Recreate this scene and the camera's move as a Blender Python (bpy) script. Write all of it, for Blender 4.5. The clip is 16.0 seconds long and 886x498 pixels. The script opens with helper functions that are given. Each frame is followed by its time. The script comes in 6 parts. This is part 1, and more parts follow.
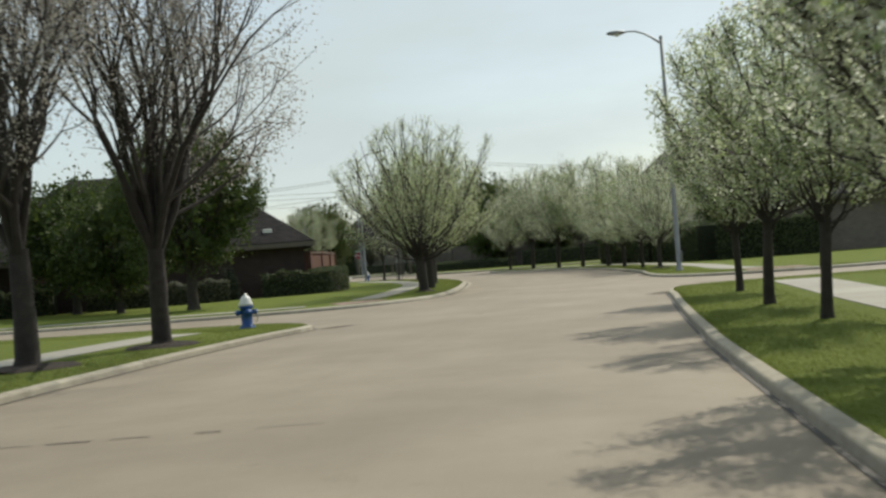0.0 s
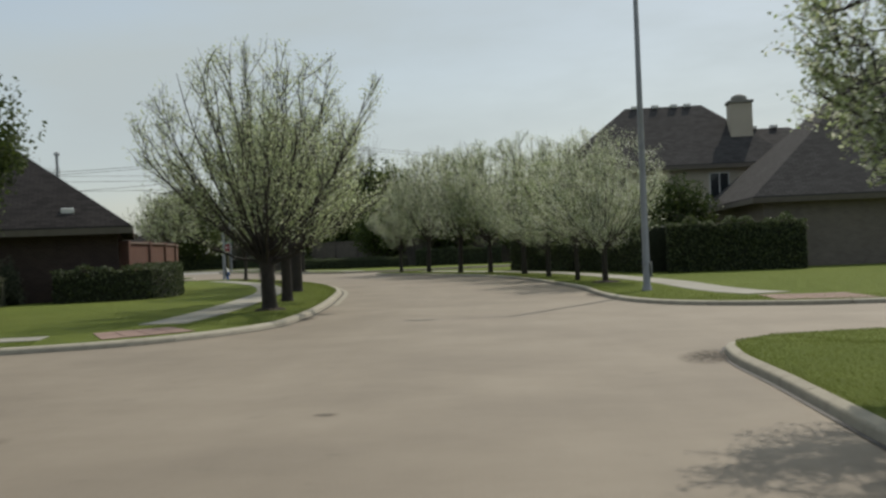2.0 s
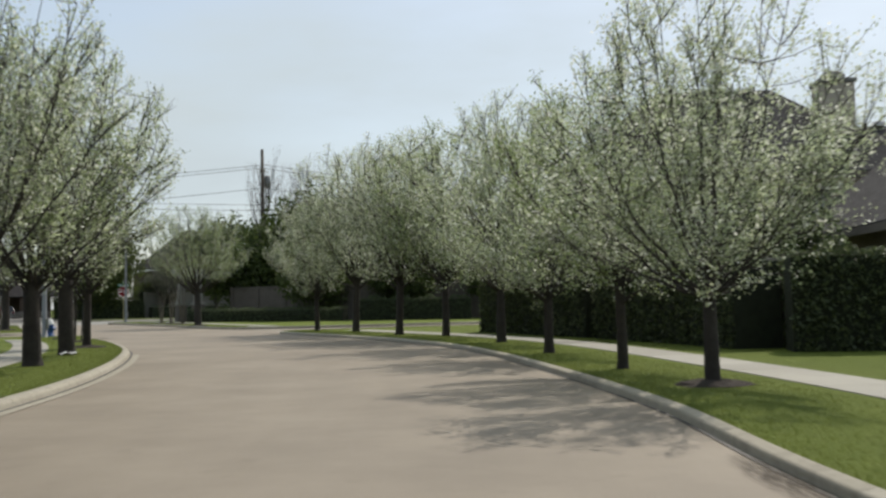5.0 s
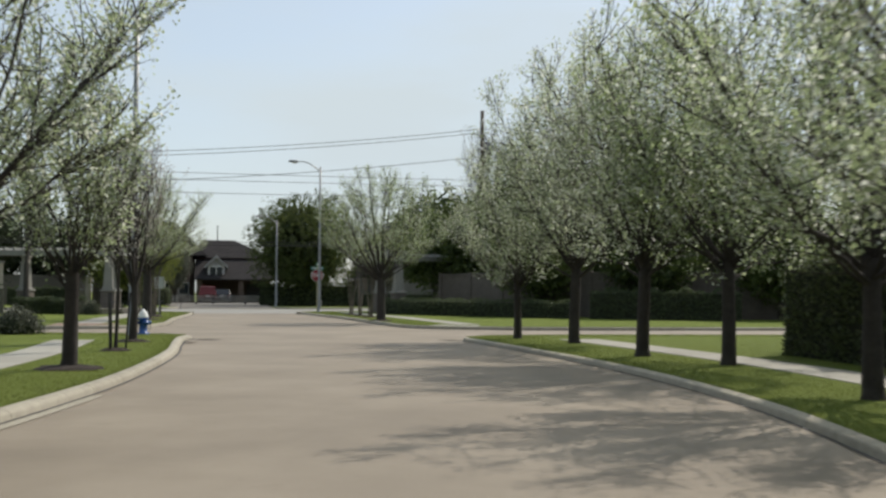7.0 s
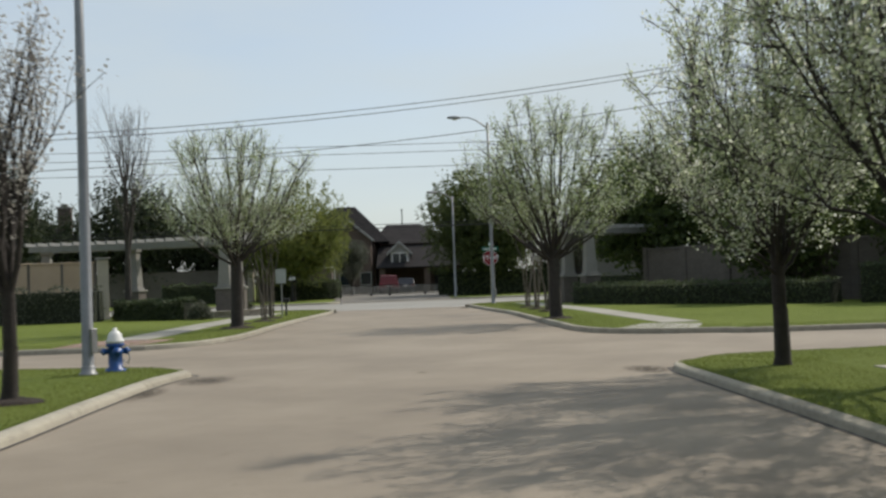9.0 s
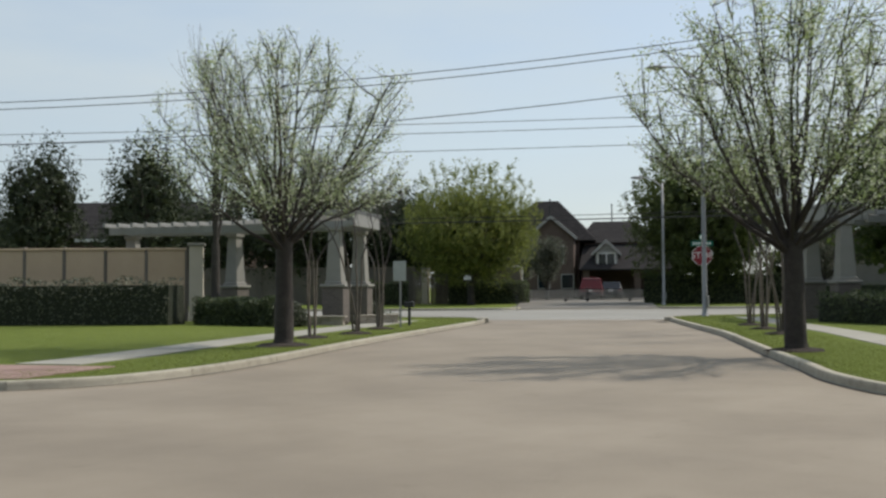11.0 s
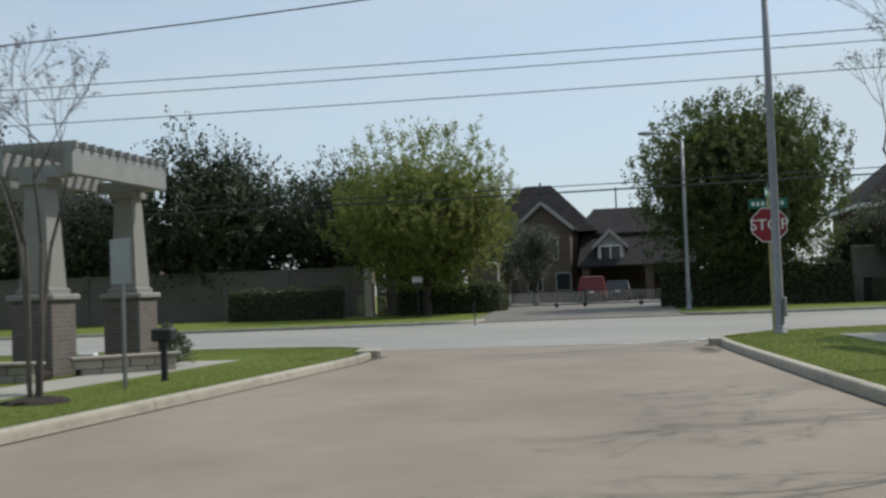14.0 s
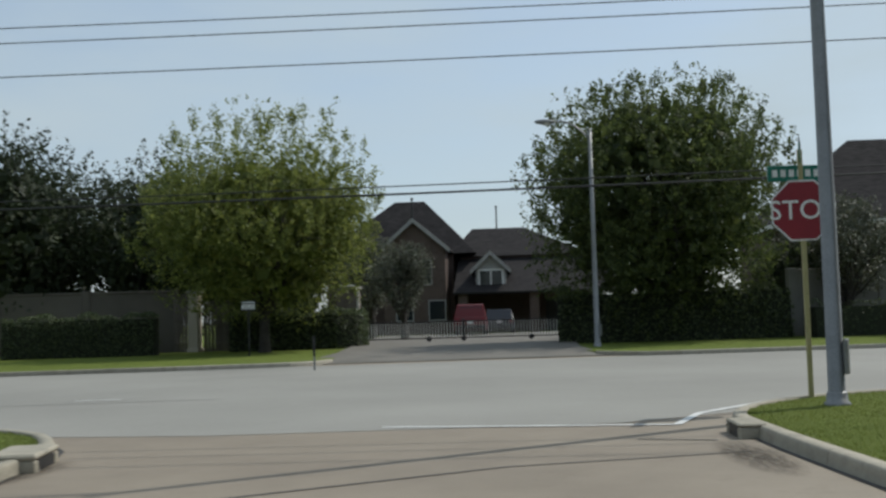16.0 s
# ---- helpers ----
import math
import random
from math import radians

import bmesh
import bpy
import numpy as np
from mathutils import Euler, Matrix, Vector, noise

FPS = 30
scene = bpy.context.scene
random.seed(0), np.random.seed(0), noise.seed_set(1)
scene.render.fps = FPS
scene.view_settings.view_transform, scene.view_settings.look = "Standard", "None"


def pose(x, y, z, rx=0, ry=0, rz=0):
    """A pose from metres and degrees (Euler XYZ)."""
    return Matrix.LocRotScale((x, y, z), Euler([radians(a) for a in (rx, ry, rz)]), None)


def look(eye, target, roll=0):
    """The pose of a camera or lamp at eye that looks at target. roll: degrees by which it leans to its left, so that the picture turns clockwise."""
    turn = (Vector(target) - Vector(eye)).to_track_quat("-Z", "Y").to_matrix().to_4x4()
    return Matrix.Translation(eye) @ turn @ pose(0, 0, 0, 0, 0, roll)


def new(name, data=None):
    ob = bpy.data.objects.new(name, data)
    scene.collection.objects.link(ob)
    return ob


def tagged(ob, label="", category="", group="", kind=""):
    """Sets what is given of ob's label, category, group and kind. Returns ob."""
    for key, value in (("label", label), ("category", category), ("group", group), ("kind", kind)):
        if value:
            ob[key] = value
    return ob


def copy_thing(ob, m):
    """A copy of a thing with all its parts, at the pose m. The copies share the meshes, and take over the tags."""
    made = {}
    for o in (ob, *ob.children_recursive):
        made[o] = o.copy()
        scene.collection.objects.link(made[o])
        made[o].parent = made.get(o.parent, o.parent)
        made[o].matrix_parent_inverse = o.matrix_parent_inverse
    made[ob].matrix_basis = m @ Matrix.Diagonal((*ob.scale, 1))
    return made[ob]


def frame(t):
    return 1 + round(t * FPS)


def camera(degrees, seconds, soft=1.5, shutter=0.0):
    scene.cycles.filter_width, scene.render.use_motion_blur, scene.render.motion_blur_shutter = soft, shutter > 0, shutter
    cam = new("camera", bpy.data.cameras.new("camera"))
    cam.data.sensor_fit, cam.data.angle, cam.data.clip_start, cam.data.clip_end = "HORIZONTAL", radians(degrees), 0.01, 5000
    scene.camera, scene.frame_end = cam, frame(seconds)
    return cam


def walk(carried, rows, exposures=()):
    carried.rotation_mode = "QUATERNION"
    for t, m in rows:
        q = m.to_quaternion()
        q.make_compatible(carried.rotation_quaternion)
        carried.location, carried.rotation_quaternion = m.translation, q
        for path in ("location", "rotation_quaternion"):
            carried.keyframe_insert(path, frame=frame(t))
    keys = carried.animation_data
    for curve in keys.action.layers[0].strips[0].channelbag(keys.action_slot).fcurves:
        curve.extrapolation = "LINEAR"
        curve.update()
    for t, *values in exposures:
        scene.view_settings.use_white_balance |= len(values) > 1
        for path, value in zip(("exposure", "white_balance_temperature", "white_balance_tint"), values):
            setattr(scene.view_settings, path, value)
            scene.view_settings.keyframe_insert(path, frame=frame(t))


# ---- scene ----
cam = camera(44.0, 16.0, soft=2.6, shutter=0.3)
PATH = [
    (0, (2.47, -40.424, 1.188), (2.219, -38.44, 1.209), -4.5),
    (0.5, (2.04, -37.01, 1.224), (1.828, -35.022, 1.243), -5.2),
    (1, (1.7, -33.58, 1.254), (1.61, -31.582, 1.257), -5.1),
    (1.5, (1.546, -30.155, 1.361), (1.48, -28.156, 1.363), -3.5),
    (2, (1.516, -26.695, 1.38), (1.463, -24.695, 1.382), -2.3),
    (2.5, (1.524, -23.219, 1.315), (1.485, -21.22, 1.315), -1.1),
    (3, (1.663, -19.529, 1.32), (1.696, -17.529, 1.324), -1.4),
    (5.5, (2.629, -0.213, 1.2), (2.579, 1.783, 1.313), -0.7),
    (6, (2.61, 3.864, 1.232), (2.26, 5.83, 1.345), -0.4),
    (6.5, (2.348, 7.576, 1.277), (1.934, 9.532, 1.336), 0.0),
    (7, (1.918, 11.272, 1.328), (1.466, 13.219, 1.409), 0.4),
    (7.5, (1.408, 14.914, 1.4), (0.794, 16.817, 1.465), 0.3),
    (8, (0.722, 18.527, 1.443), (0.024, 20.401, 1.499), -0.5),
    (8.5, (-0.069, 21.998, 1.445), (-0.842, 23.842, 1.499), -1.1),
    (9, (-0.923, 25.375, 1.467), (-1.74, 27.2, 1.52), -2.0),
    (9.5, (-1.854, 28.629, 1.416), (-2.72, 30.43, 1.501), -2.0),
    (10, (-2.968, 31.933, 1.365), (-4.0, 33.646, 1.427), -1.1),
    (12.5, (-9.097, 46.589, 1.258), (-10.309, 48.178, 1.345), -0.1),
    (13, (-10.678, 49.506, 1.266), (-11.849, 51.125, 1.352), -1.1),
    (13.5, (-12.172, 52.207, 1.243), (-13.342, 53.826, 1.321), -1.6),
    (14, (-13.563, 54.822, 1.21), (-14.745, 56.433, 1.289), -2.1),
    (14.5, (-15.065, 57.379, 1.193), (-16.169, 59.046, 1.176), -2.2),
    (15, (-16.478, 59.822, 1.271), (-17.593, 61.482, 1.321), -1.5),
    (15.5, (-17.823, 62.116, 1.268), (-18.891, 63.802, 1.401), -1.5),
    (16, (-19.17, 64.348, 1.23), (-20.156, 66.083, 1.354), -1.7),
]
EXPOSURES = [(0, -0.02, 6800, 5), (1.0, -0.18, 6800, 6), (2.0, -0.38, 6700, 8), (3.2, -0.42, 6650, 8), (5.3, 0.0, 6550, 10), (6.5, 0.05, 6550, 10), (9.5, -0.06, 6550, 10), (12.5, 0.05, 6250, 10), (13.5, -0.07, 6150, 9), (14.2, -0.05, 6150, 9), (15.0, 0.15, 6150, 8), (15.5, -0.1, 6150, 8), (16.0, -0.25, 6150, 7)]
walk(cam, [(t, look(eye, target, roll)) for t, eye, target, roll in PATH], EXPOSURES)

# ---- light ----
SUN_AZ, SUN_EL = radians(28), radians(48)
world = bpy.data.worlds.new("sky")
scene.world = world
world.use_nodes = True
wn = world.node_tree
wn.nodes.clear()
sky = wn.nodes.new("ShaderNodeTexSky")
sky.sky_type, sky.sun_disc = "NISHITA", False
sky.sun_elevation, sky.sun_rotation = SUN_EL, SUN_AZ
sky.air_density, sky.dust_density, sky.ozone_density = 1.0, 1.6, 1.0
# thin bright haze over the blue, with faint high cloud
wtc = wn.nodes.new("ShaderNodeTexCoord")
wmap = wn.nodes.new("ShaderNodeMapping")
wmap.inputs["Scale"].default_value = (1.2, 1.2, 4.0)
wn.links.new(wtc.outputs["Generated"], wmap.inputs[0])
wcl = wn.nodes.new("ShaderNodeTexNoise")
wcl.inputs["Scale"].default_value, wcl.inputs["Detail"].default_value, wcl.inputs["Roughness"].default_value = 1.6, 6, 0.55
wn.links.new(wmap.outputs[0], wcl.inputs["Vector"])
wrp = wn.nodes.new("ShaderNodeMapRange")
wrp.inputs["From Min"].default_value, wrp.inputs["From Max"].default_value = 0.42, 0.68
wrp.inputs["To Min"].default_value, wrp.inputs["To Max"].default_value = 0.55, 0.98
wn.links.new(wcl.outputs["Fac"], wrp.inputs["Value"])
# haze scatters light forward: brighter round the sun, dimmer on the far side of the sky
wdt = wn.nodes.new("ShaderNodeVectorMath")
wdt.operation = "DOT_PRODUCT"
wdt.inputs[1].default_value = (math.sin(SUN_AZ) * math.cos(SUN_EL), math.cos(SUN_AZ) * math.cos(SUN_EL), math.sin(SUN_EL))
wn.links.new(wtc.outputs["Generated"], wdt.inputs[0])
wfs = wn.nodes.new("ShaderNodeMapRange")
wfs.interpolation_type = "SMOOTHSTEP"
wfs.inputs["From Min"].default_value, wfs.inputs["From Max"].default_value = -0.6, 0.4
wfs.inputs["To Min"].default_value, wfs.inputs["To Max"].default_value = 0.55, 1.0
wn.links.new(wdt.outputs["Value"], wfs.inputs["Value"])
whc = wn.nodes.new("ShaderNodeVectorMath")
whc.operation = "SCALE"
whc.inputs[0].default_value = (4.10, 4.66, 4.95)
wn.links.new(wfs.outputs[0], whc.inputs["Scale"])
whz = wn.nodes.new("ShaderNodeMix")
whz.data_type = "RGBA"
wn.links.new(whc.outputs[0], whz.inputs[7])
wn.links.new(wrp.outputs[0], whz.inputs[0])
wn.links.new(sky.outputs[0], whz.inputs[6])
wbg = wn.nodes.new("ShaderNodeBackground")
wbg.inputs["Strength"].default_value = 0.15
wout = wn.nodes.new("ShaderNodeOutputWorld")
wn.links.new(whz.outputs[2], wbg.inputs["Color"])
wn.links.new(wbg.outputs[0], wout.inputs[0])

sun = new("sun", bpy.data.lights.new("sun", "SUN"))
sun.data.energy, sun.data.angle, sun.data.color = 3.4, radians(0.6), (1.0, 0.93, 0.83)
sun_to = Vector((math.sin(SUN_AZ) * math.cos(SUN_EL), math.cos(SUN_AZ) * math.cos(SUN_EL), math.sin(SUN_EL)))
sun.matrix_world = look(sun_to * 100, (0, 0, 0))


# ---- materials ----
def material(name, build):
    m = bpy.data.materials.new(name)
    m.use_nodes = True
    nt = m.node_tree
    nt.nodes.clear()
    out = nt.nodes.new("ShaderNodeOutputMaterial")
    bs = nt.nodes.new("ShaderNodeBsdfPrincipled")
    nt.links.new(bs.outputs[0], out.inputs[0])
    build(nt, bs)
    return m


def node(nt, kind, **inputs):
    n = nt.nodes.new(kind)
    for k, v in inputs.items():
        n.inputs[k.replace("_", " ")].default_value = v
    return n


def coords(nt, scale=(1, 1, 1), space="Object"):
    tc = nt.nodes.new("ShaderNodeTexCoord")
    mp = nt.nodes.new("ShaderNodeMapping")
    mp.inputs["Scale"].default_value = scale
    nt.links.new(tc.outputs[space], mp.inputs[0])
    return mp.outputs[0]


def ramp(nt, fac, stops):
    r = nt.nodes.new("ShaderNodeValToRGB")
    while len(r.color_ramp.elements) < len(stops):
        r.color_ramp.elements.new(0.5)
    for e, (p, c) in zip(r.color_ramp.elements, stops):
        e.position, e.color = p, (*c, 1)
    nt.links.new(fac, r.inputs[0])
    return r.outputs[0]


def noise_fac(nt, vec, scale, detail=4, rough=0.6):
    n = node(nt, "ShaderNodeTexNoise", Scale=scale, Detail=detail, Roughness=rough)
    nt.links.new(vec, n.inputs["Vector"])
    return n.outputs["Fac"]


def mix(nt, fac, a, b, mode="MIX"):
    m = nt.nodes.new("ShaderNodeMix")
    m.data_type, m.blend_type = "RGBA", mode
    for sock, v in ((m.inputs[0], fac), (m.inputs[6], a), (m.inputs[7], b)):
        if isinstance(v, (int, float)):
            sock.default_value = v
        elif isinstance(v, tuple):
            sock.default_value = (*v, 1)
        else:
            nt.links.new(v, sock)
    return m.outputs[2]


def bump(nt, bs, height, strength=0.4, distance=0.02):
    b = node(nt, "ShaderNodeBump", Strength=strength, Distance=distance)
    nt.links.new(height, b.inputs["Height"])
    nt.links.new(b.outputs[0], bs.inputs["Normal"])


def surface(name, dark, light, scale=3.0, fine=40.0, rough=0.8, metal=0.0, relief=0.3, depth=0.01, vary=0.0):
    """Two scales of noise between two colours, with relief; vary: brightness by object."""
    def build(nt, bs):
        v = coords(nt)
        big, small = noise_fac(nt, v, scale, 5), noise_fac(nt, v, fine, 3)
        col = ramp(nt, big, [(0.3, dark), (0.7, light)])
        col = mix(nt, 0.35, col, ramp(nt, small, [(0.3, tuple(c * 0.75 for c in dark)), (0.7, tuple(min(1, c * 1.15) for c in light))]))
        if vary:
            oi = nt.nodes.new("ShaderNodeObjectInfo")
            col = mix(nt, vary, col, ramp(nt, oi.outputs["Random"], [(0, dark), (1, light)]))
        nt.links.new(col, bs.inputs["Base Color"])
        bs.inputs["Roughness"].default_value, bs.inputs["Metallic"].default_value = rough, metal
        bump(nt, bs, small, relief, depth)
    return material(name, build)


def leafy(name, stops, rough=0.55, through_=0.35):
    """Leaves whose colour varies from leaf to leaf, and which let some light through."""
    def build(nt, bs):
        g = nt.nodes.new("ShaderNodeNewGeometry")
        col = ramp(nt, g.outputs["Random Per Island"], stops)
        oi = nt.nodes.new("ShaderNodeObjectInfo")
        col = mix(nt, 0.25, col, ramp(nt, oi.outputs["Random"], [(0, stops[0][1]), (1, stops[-1][1])]))
        nt.links.new(col, bs.inputs["Base Color"])
        bs.inputs["Roughness"].default_value = rough
        tr = nt.nodes.new("ShaderNodeBsdfTranslucent")
        nt.links.new(col, tr.inputs[0])
        ms = nt.nodes.new("ShaderNodeMixShader")
        ms.inputs[0].default_value = through_
        nt.links.new(bs.outputs[0], ms.inputs[1])
        nt.links.new(tr.outputs[0], ms.inputs[2])
        nt.links.new(ms.outputs[0], nt.nodes["Material Output"].inputs[0])
    return material(name, build)


def road_build(nt, bs):
    v = coords(nt)
    big = noise_fac(nt, v, 0.12, 5, 0.65)
    mid = noise_fac(nt, v, 0.9, 6, 0.7)
    fine = noise_fac(nt, v, 60, 3, 0.7)
    streak = noise_fac(nt, coords(nt, (1.6, 0.12, 1)), 1.0, 4)
    col = ramp(nt, big, [(0.3, (0.1798, 0.1427, 0.1002)), (0.5, (0.2340, 0.1905, 0.1394)), (0.7, (0.2854, 0.2374, 0.1787))])
    col = mix(nt, 0.35, col, ramp(nt, mid, [(0.35, (0.1687, 0.1394, 0.1045)), (0.7, (0.3103, 0.2647, 0.2047))]))
    col = mix(nt, 0.25, col, ramp(nt, streak, [(0.35, (0.1829, 0.1502, 0.1111)), (0.65, (0.2962, 0.2461, 0.1873))]))
    col = mix(nt, 0.3, col, ramp(nt, fine, [(0.35, (0.1362, 0.1143, 0.0871)), (0.7, (0.3594, 0.3103, 0.2451))]))
    blot = noise_fac(nt, v, 0.38, 4, 0.6)
    col = mix(nt, 0.30, col, ramp(nt, blot, [(0.36, (0.1443, 0.1150, 0.0832)), (0.5, (0.2386, 0.1958, 0.1443)), (0.64, (0.3279, 0.2766, 0.2105))]))
    stain = noise_fac(nt, v, 1.7, 5, 0.75)
    col = mix(nt, 0.5, col, ramp(nt, stain, [(0.27, (0.55, 0.52, 0.48)), (0.40, (1.0, 1.0, 1.0))]), "MULTIPLY")
    nt.links.new(col, bs.inputs["Base Color"])
    bs.inputs["Roughness"].default_value = 0.75
    bump(nt, bs, fine, 0.35, 0.006)


def grass_build(nt, bs):
    v = coords(nt)
    big = noise_fac(nt, v, 0.25, 4)
    mid = noise_fac(nt, v, 2.2, 5, 0.7)
    fine = noise_fac(nt, coords(nt, (1, 1, 0.3)), 55, 3, 0.8)
    col = ramp(nt, big, [(0.3, (0.1234, 0.1568, 0.0357)), (0.7, (0.1941, 0.2218, 0.0609))])
    col = mix(nt, 0.4, col, ramp(nt, mid, [(0.3, (0.0823, 0.1244, 0.0143)), (0.6, (0.1471, 0.2109, 0.0197)), (0.85, (0.2352, 0.2055, 0.0804))]))
    col = mix(nt, 0.4, col, ramp(nt, fine, [(0.3, (0.0647, 0.0920, 0.0143)), (0.7, (0.2352, 0.2813, 0.0626))]))
    nt.links.new(col, bs.inputs["Base Color"])
    bs.inputs["Roughness"].default_value = 0.9
    bs.inputs["Specular IOR Level"].default_value = 0.12
    bump(nt, bs, fine, 0.9, 0.04)


def kerb_build(nt, bs):
    v = coords(nt)
    big, mid, fine = noise_fac(nt, v, 0.8, 5, 0.7), noise_fac(nt, v, 4.5, 6, 0.75), noise_fac(nt, v, 45, 3, 0.7)
    col = ramp(nt, big, [(0.3, (0.276, 0.245, 0.179)), (0.7, (0.442, 0.404, 0.304))])
    col = mix(nt, 0.55, col, ramp(nt, mid, [(0.36, (0.094, 0.081, 0.055)), (0.5, (0.332, 0.299, 0.224)), (0.75, (0.509, 0.464, 0.358))]))
    col = mix(nt, 0.3, col, ramp(nt, fine, [(0.3, (0.177, 0.160, 0.128)), (0.7, (0.509, 0.475, 0.406))]))
    oi = nt.nodes.new("ShaderNodeObjectInfo")
    col = mix(nt, 0.28, col, ramp(nt, oi.outputs["Random"], [(0, (0.210, 0.188, 0.149)), (1, (0.464, 0.431, 0.363))]))
    nt.links.new(col, bs.inputs["Base Color"])
    bs.inputs["Roughness"].default_value = 0.85
    bump(nt, bs, mid, 0.35, 0.012)


def brick_build(c1, c2, mortar, scale=1.0):
    def build(nt, bs):
        tc = nt.nodes.new("ShaderNodeTexCoord")
        b = node(nt, "ShaderNodeTexBrick", Color1=(*c1, 1), Color2=(*c2, 1), Mortar=(*mortar, 1), Scale=scale)
        b.inputs["Mortar Size"].default_value = 0.012
        b.inputs["Brick Width"].default_value, b.inputs["Row Height"].default_value = 0.215, 0.075
        nt.links.new(tc.outputs["UV"], b.inputs["Vector"])
        v = coords(nt)
        big = noise_fac(nt, v, 1.3, 5)
        col = mix(nt, 0.35, b.outputs["Color"], ramp(nt, big, [(0.3, tuple(c * 0.6 for c in c1)), (0.7, c2)]))
        nt.links.new(col, bs.inputs["Base Color"])
        bs.inputs["Roughness"].default_value = 0.9
        bs.inputs["Specular IOR Level"].default_value = 0.2
        bump(nt, bs, b.outputs["Fac"], -0.5, 0.01)
    return build


def shingle_build(c1, c2):
    def build(nt, bs):
        tc = nt.nodes.new("ShaderNodeTexCoord")
        b = node(nt, "ShaderNodeTexBrick", Color1=(*c1, 1), Color2=(*c2, 1), Mortar=(*[c * 0.4 for c in c1], 1), Scale=1.0)
        b.inputs["Mortar Size"].default_value = 0.012
        b.inputs["Brick Width"].default_value, b.inputs["Row Height"].default_value = 0.33, 0.14
        nt.links.new(tc.outputs["UV"], b.inputs["Vector"])
        big = noise_fac(nt, coords(nt), 0.8, 5)
        col = mix(nt, 0.3, b.outputs["Color"], ramp(nt, big, [(0.3, c1), (0.7, c2)]))
        nt.links.new(col, bs.inputs["Base Color"])
        bs.inputs["Roughness"].default_value = 0.95
        bs.inputs["Specular IOR Level"].default_value = 0.1
        bump(nt, bs, b.outputs["Fac"], -0.6, 0.012)
    return build


ROAD = material("road_concrete", road_build)
GRASS = material("mown_grass", grass_build)
KERB = material("kerb_concrete", kerb_build)
WALK = surface("footpath_concrete", (0.25, 0.237, 0.2), (0.37, 0.352, 0.3), 0.9, 35, 0.8, 0, 0.4, 0.006, 0.4)
DRIVE = surface("driveway_concrete", (0.115, 0.105, 0.09), (0.185, 0.17, 0.145), 0.7, 35, 0.85, 0, 0.4, 0.006)
REDPAVE = surface("red_paver", (0.22, 0.14, 0.115), (0.32, 0.21, 0.175), 2.0, 30, 0.8, 0, 0.4, 0.006, 0.5)
CROSSROAD = surface("cross_street_concrete", (0.212, 0.204, 0.181), (0.303, 0.293, 0.263), 0.2, 45, 0.8, 0, 0.3, 0.006)
def silt_build(nt, bs):
    """Thin brown silt with ragged, fading edges."""
    g = nt.nodes.new("ShaderNodeTexCoord")
    d = nt.nodes.new("ShaderNodeVectorMath")
    d.operation = "DISTANCE"
    d.inputs[1].default_value = (0.5, 0.5, 0.0)
    flat = nt.nodes.new("ShaderNodeVectorMath")
    flat.operation = "MULTIPLY"
    flat.inputs[1].default_value = (1, 1, 0)
    nt.links.new(g.outputs["Generated"], flat.inputs[0])
    nt.links.new(flat.outputs[0], d.inputs[0])
    edge = ramp(nt, d.outputs["Value"], [(0.12, (1, 1, 1)), (0.48, (0, 0, 0))])
    rag = ramp(nt, noise_fac(nt, coords(nt), 5.0, 5, 0.7), [(0.35, (0, 0, 0)), (0.62, (1, 1, 1))])
    nt.links.new(mix(nt, 1.0, edge, rag, "MULTIPLY"), bs.inputs["Alpha"])
    col = ramp(nt, noise_fac(nt, coords(nt), 30.0, 3), [(0.3, (0.045, 0.036, 0.026)), (0.7, (0.10, 0.082, 0.06))])
    nt.links.new(col, bs.inputs["Base Color"])
    bs.inputs["Roughness"].default_value = 0.95


SILT = material("gutter_silt", silt_build)
JOINT = surface("joint_tar", (0.035, 0.032, 0.03), (0.07, 0.065, 0.06), 3, 40, 0.7)
WHITELINE = surface("white_road_paint", (0.55, 0.55, 0.53), (0.78, 0.78, 0.76), 2, 30, 0.6)
TWIG = surface("pear_twig", (0.034, 0.029, 0.027), (0.082, 0.071, 0.066), 6, 45, 0.85, 0, 0.4, 0.005)
BARK = surface("pear_bark", (0.020, 0.016, 0.014), (0.055, 0.046, 0.040), 6, 45, 0.9, 0, 0.8, 0.02)
PALEBARK = surface("crape_myrtle_bark", (0.075, 0.062, 0.050), (0.16, 0.135, 0.11), 5, 40, 0.75, 0, 0.4, 0.008)
DARKBARK = surface("oak_bark", (0.03, 0.026, 0.022), (0.075, 0.065, 0.055), 5, 40, 0.9, 0, 0.9, 0.03)
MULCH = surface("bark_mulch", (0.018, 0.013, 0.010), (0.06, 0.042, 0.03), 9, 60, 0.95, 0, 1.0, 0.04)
GALV = surface("galvanised_steel", (0.20, 0.205, 0.21), (0.30, 0.305, 0.31), 2, 50, 0.5, 0.6, 0.1, 0.002)
LAMPGLASS = surface("lamp_lens", (0.45, 0.45, 0.42), (0.6, 0.6, 0.56), 4, 30, 0.25)
POLEWOOD = surface("weathered_pole_wood", (0.07, 0.055, 0.042), (0.15, 0.12, 0.095), 3, 40, 0.9, 0, 0.6, 0.01)
WIRE = surface("cable", (0.015, 0.015, 0.016), (0.03, 0.03, 0.032), 3, 40, 0.6)
HYDBLUE = surface("hydrant_blue_paint", (0.012, 0.06, 0.23), (0.02, 0.10, 0.33), 4, 40, 0.4, 0, 0.15, 0.003)
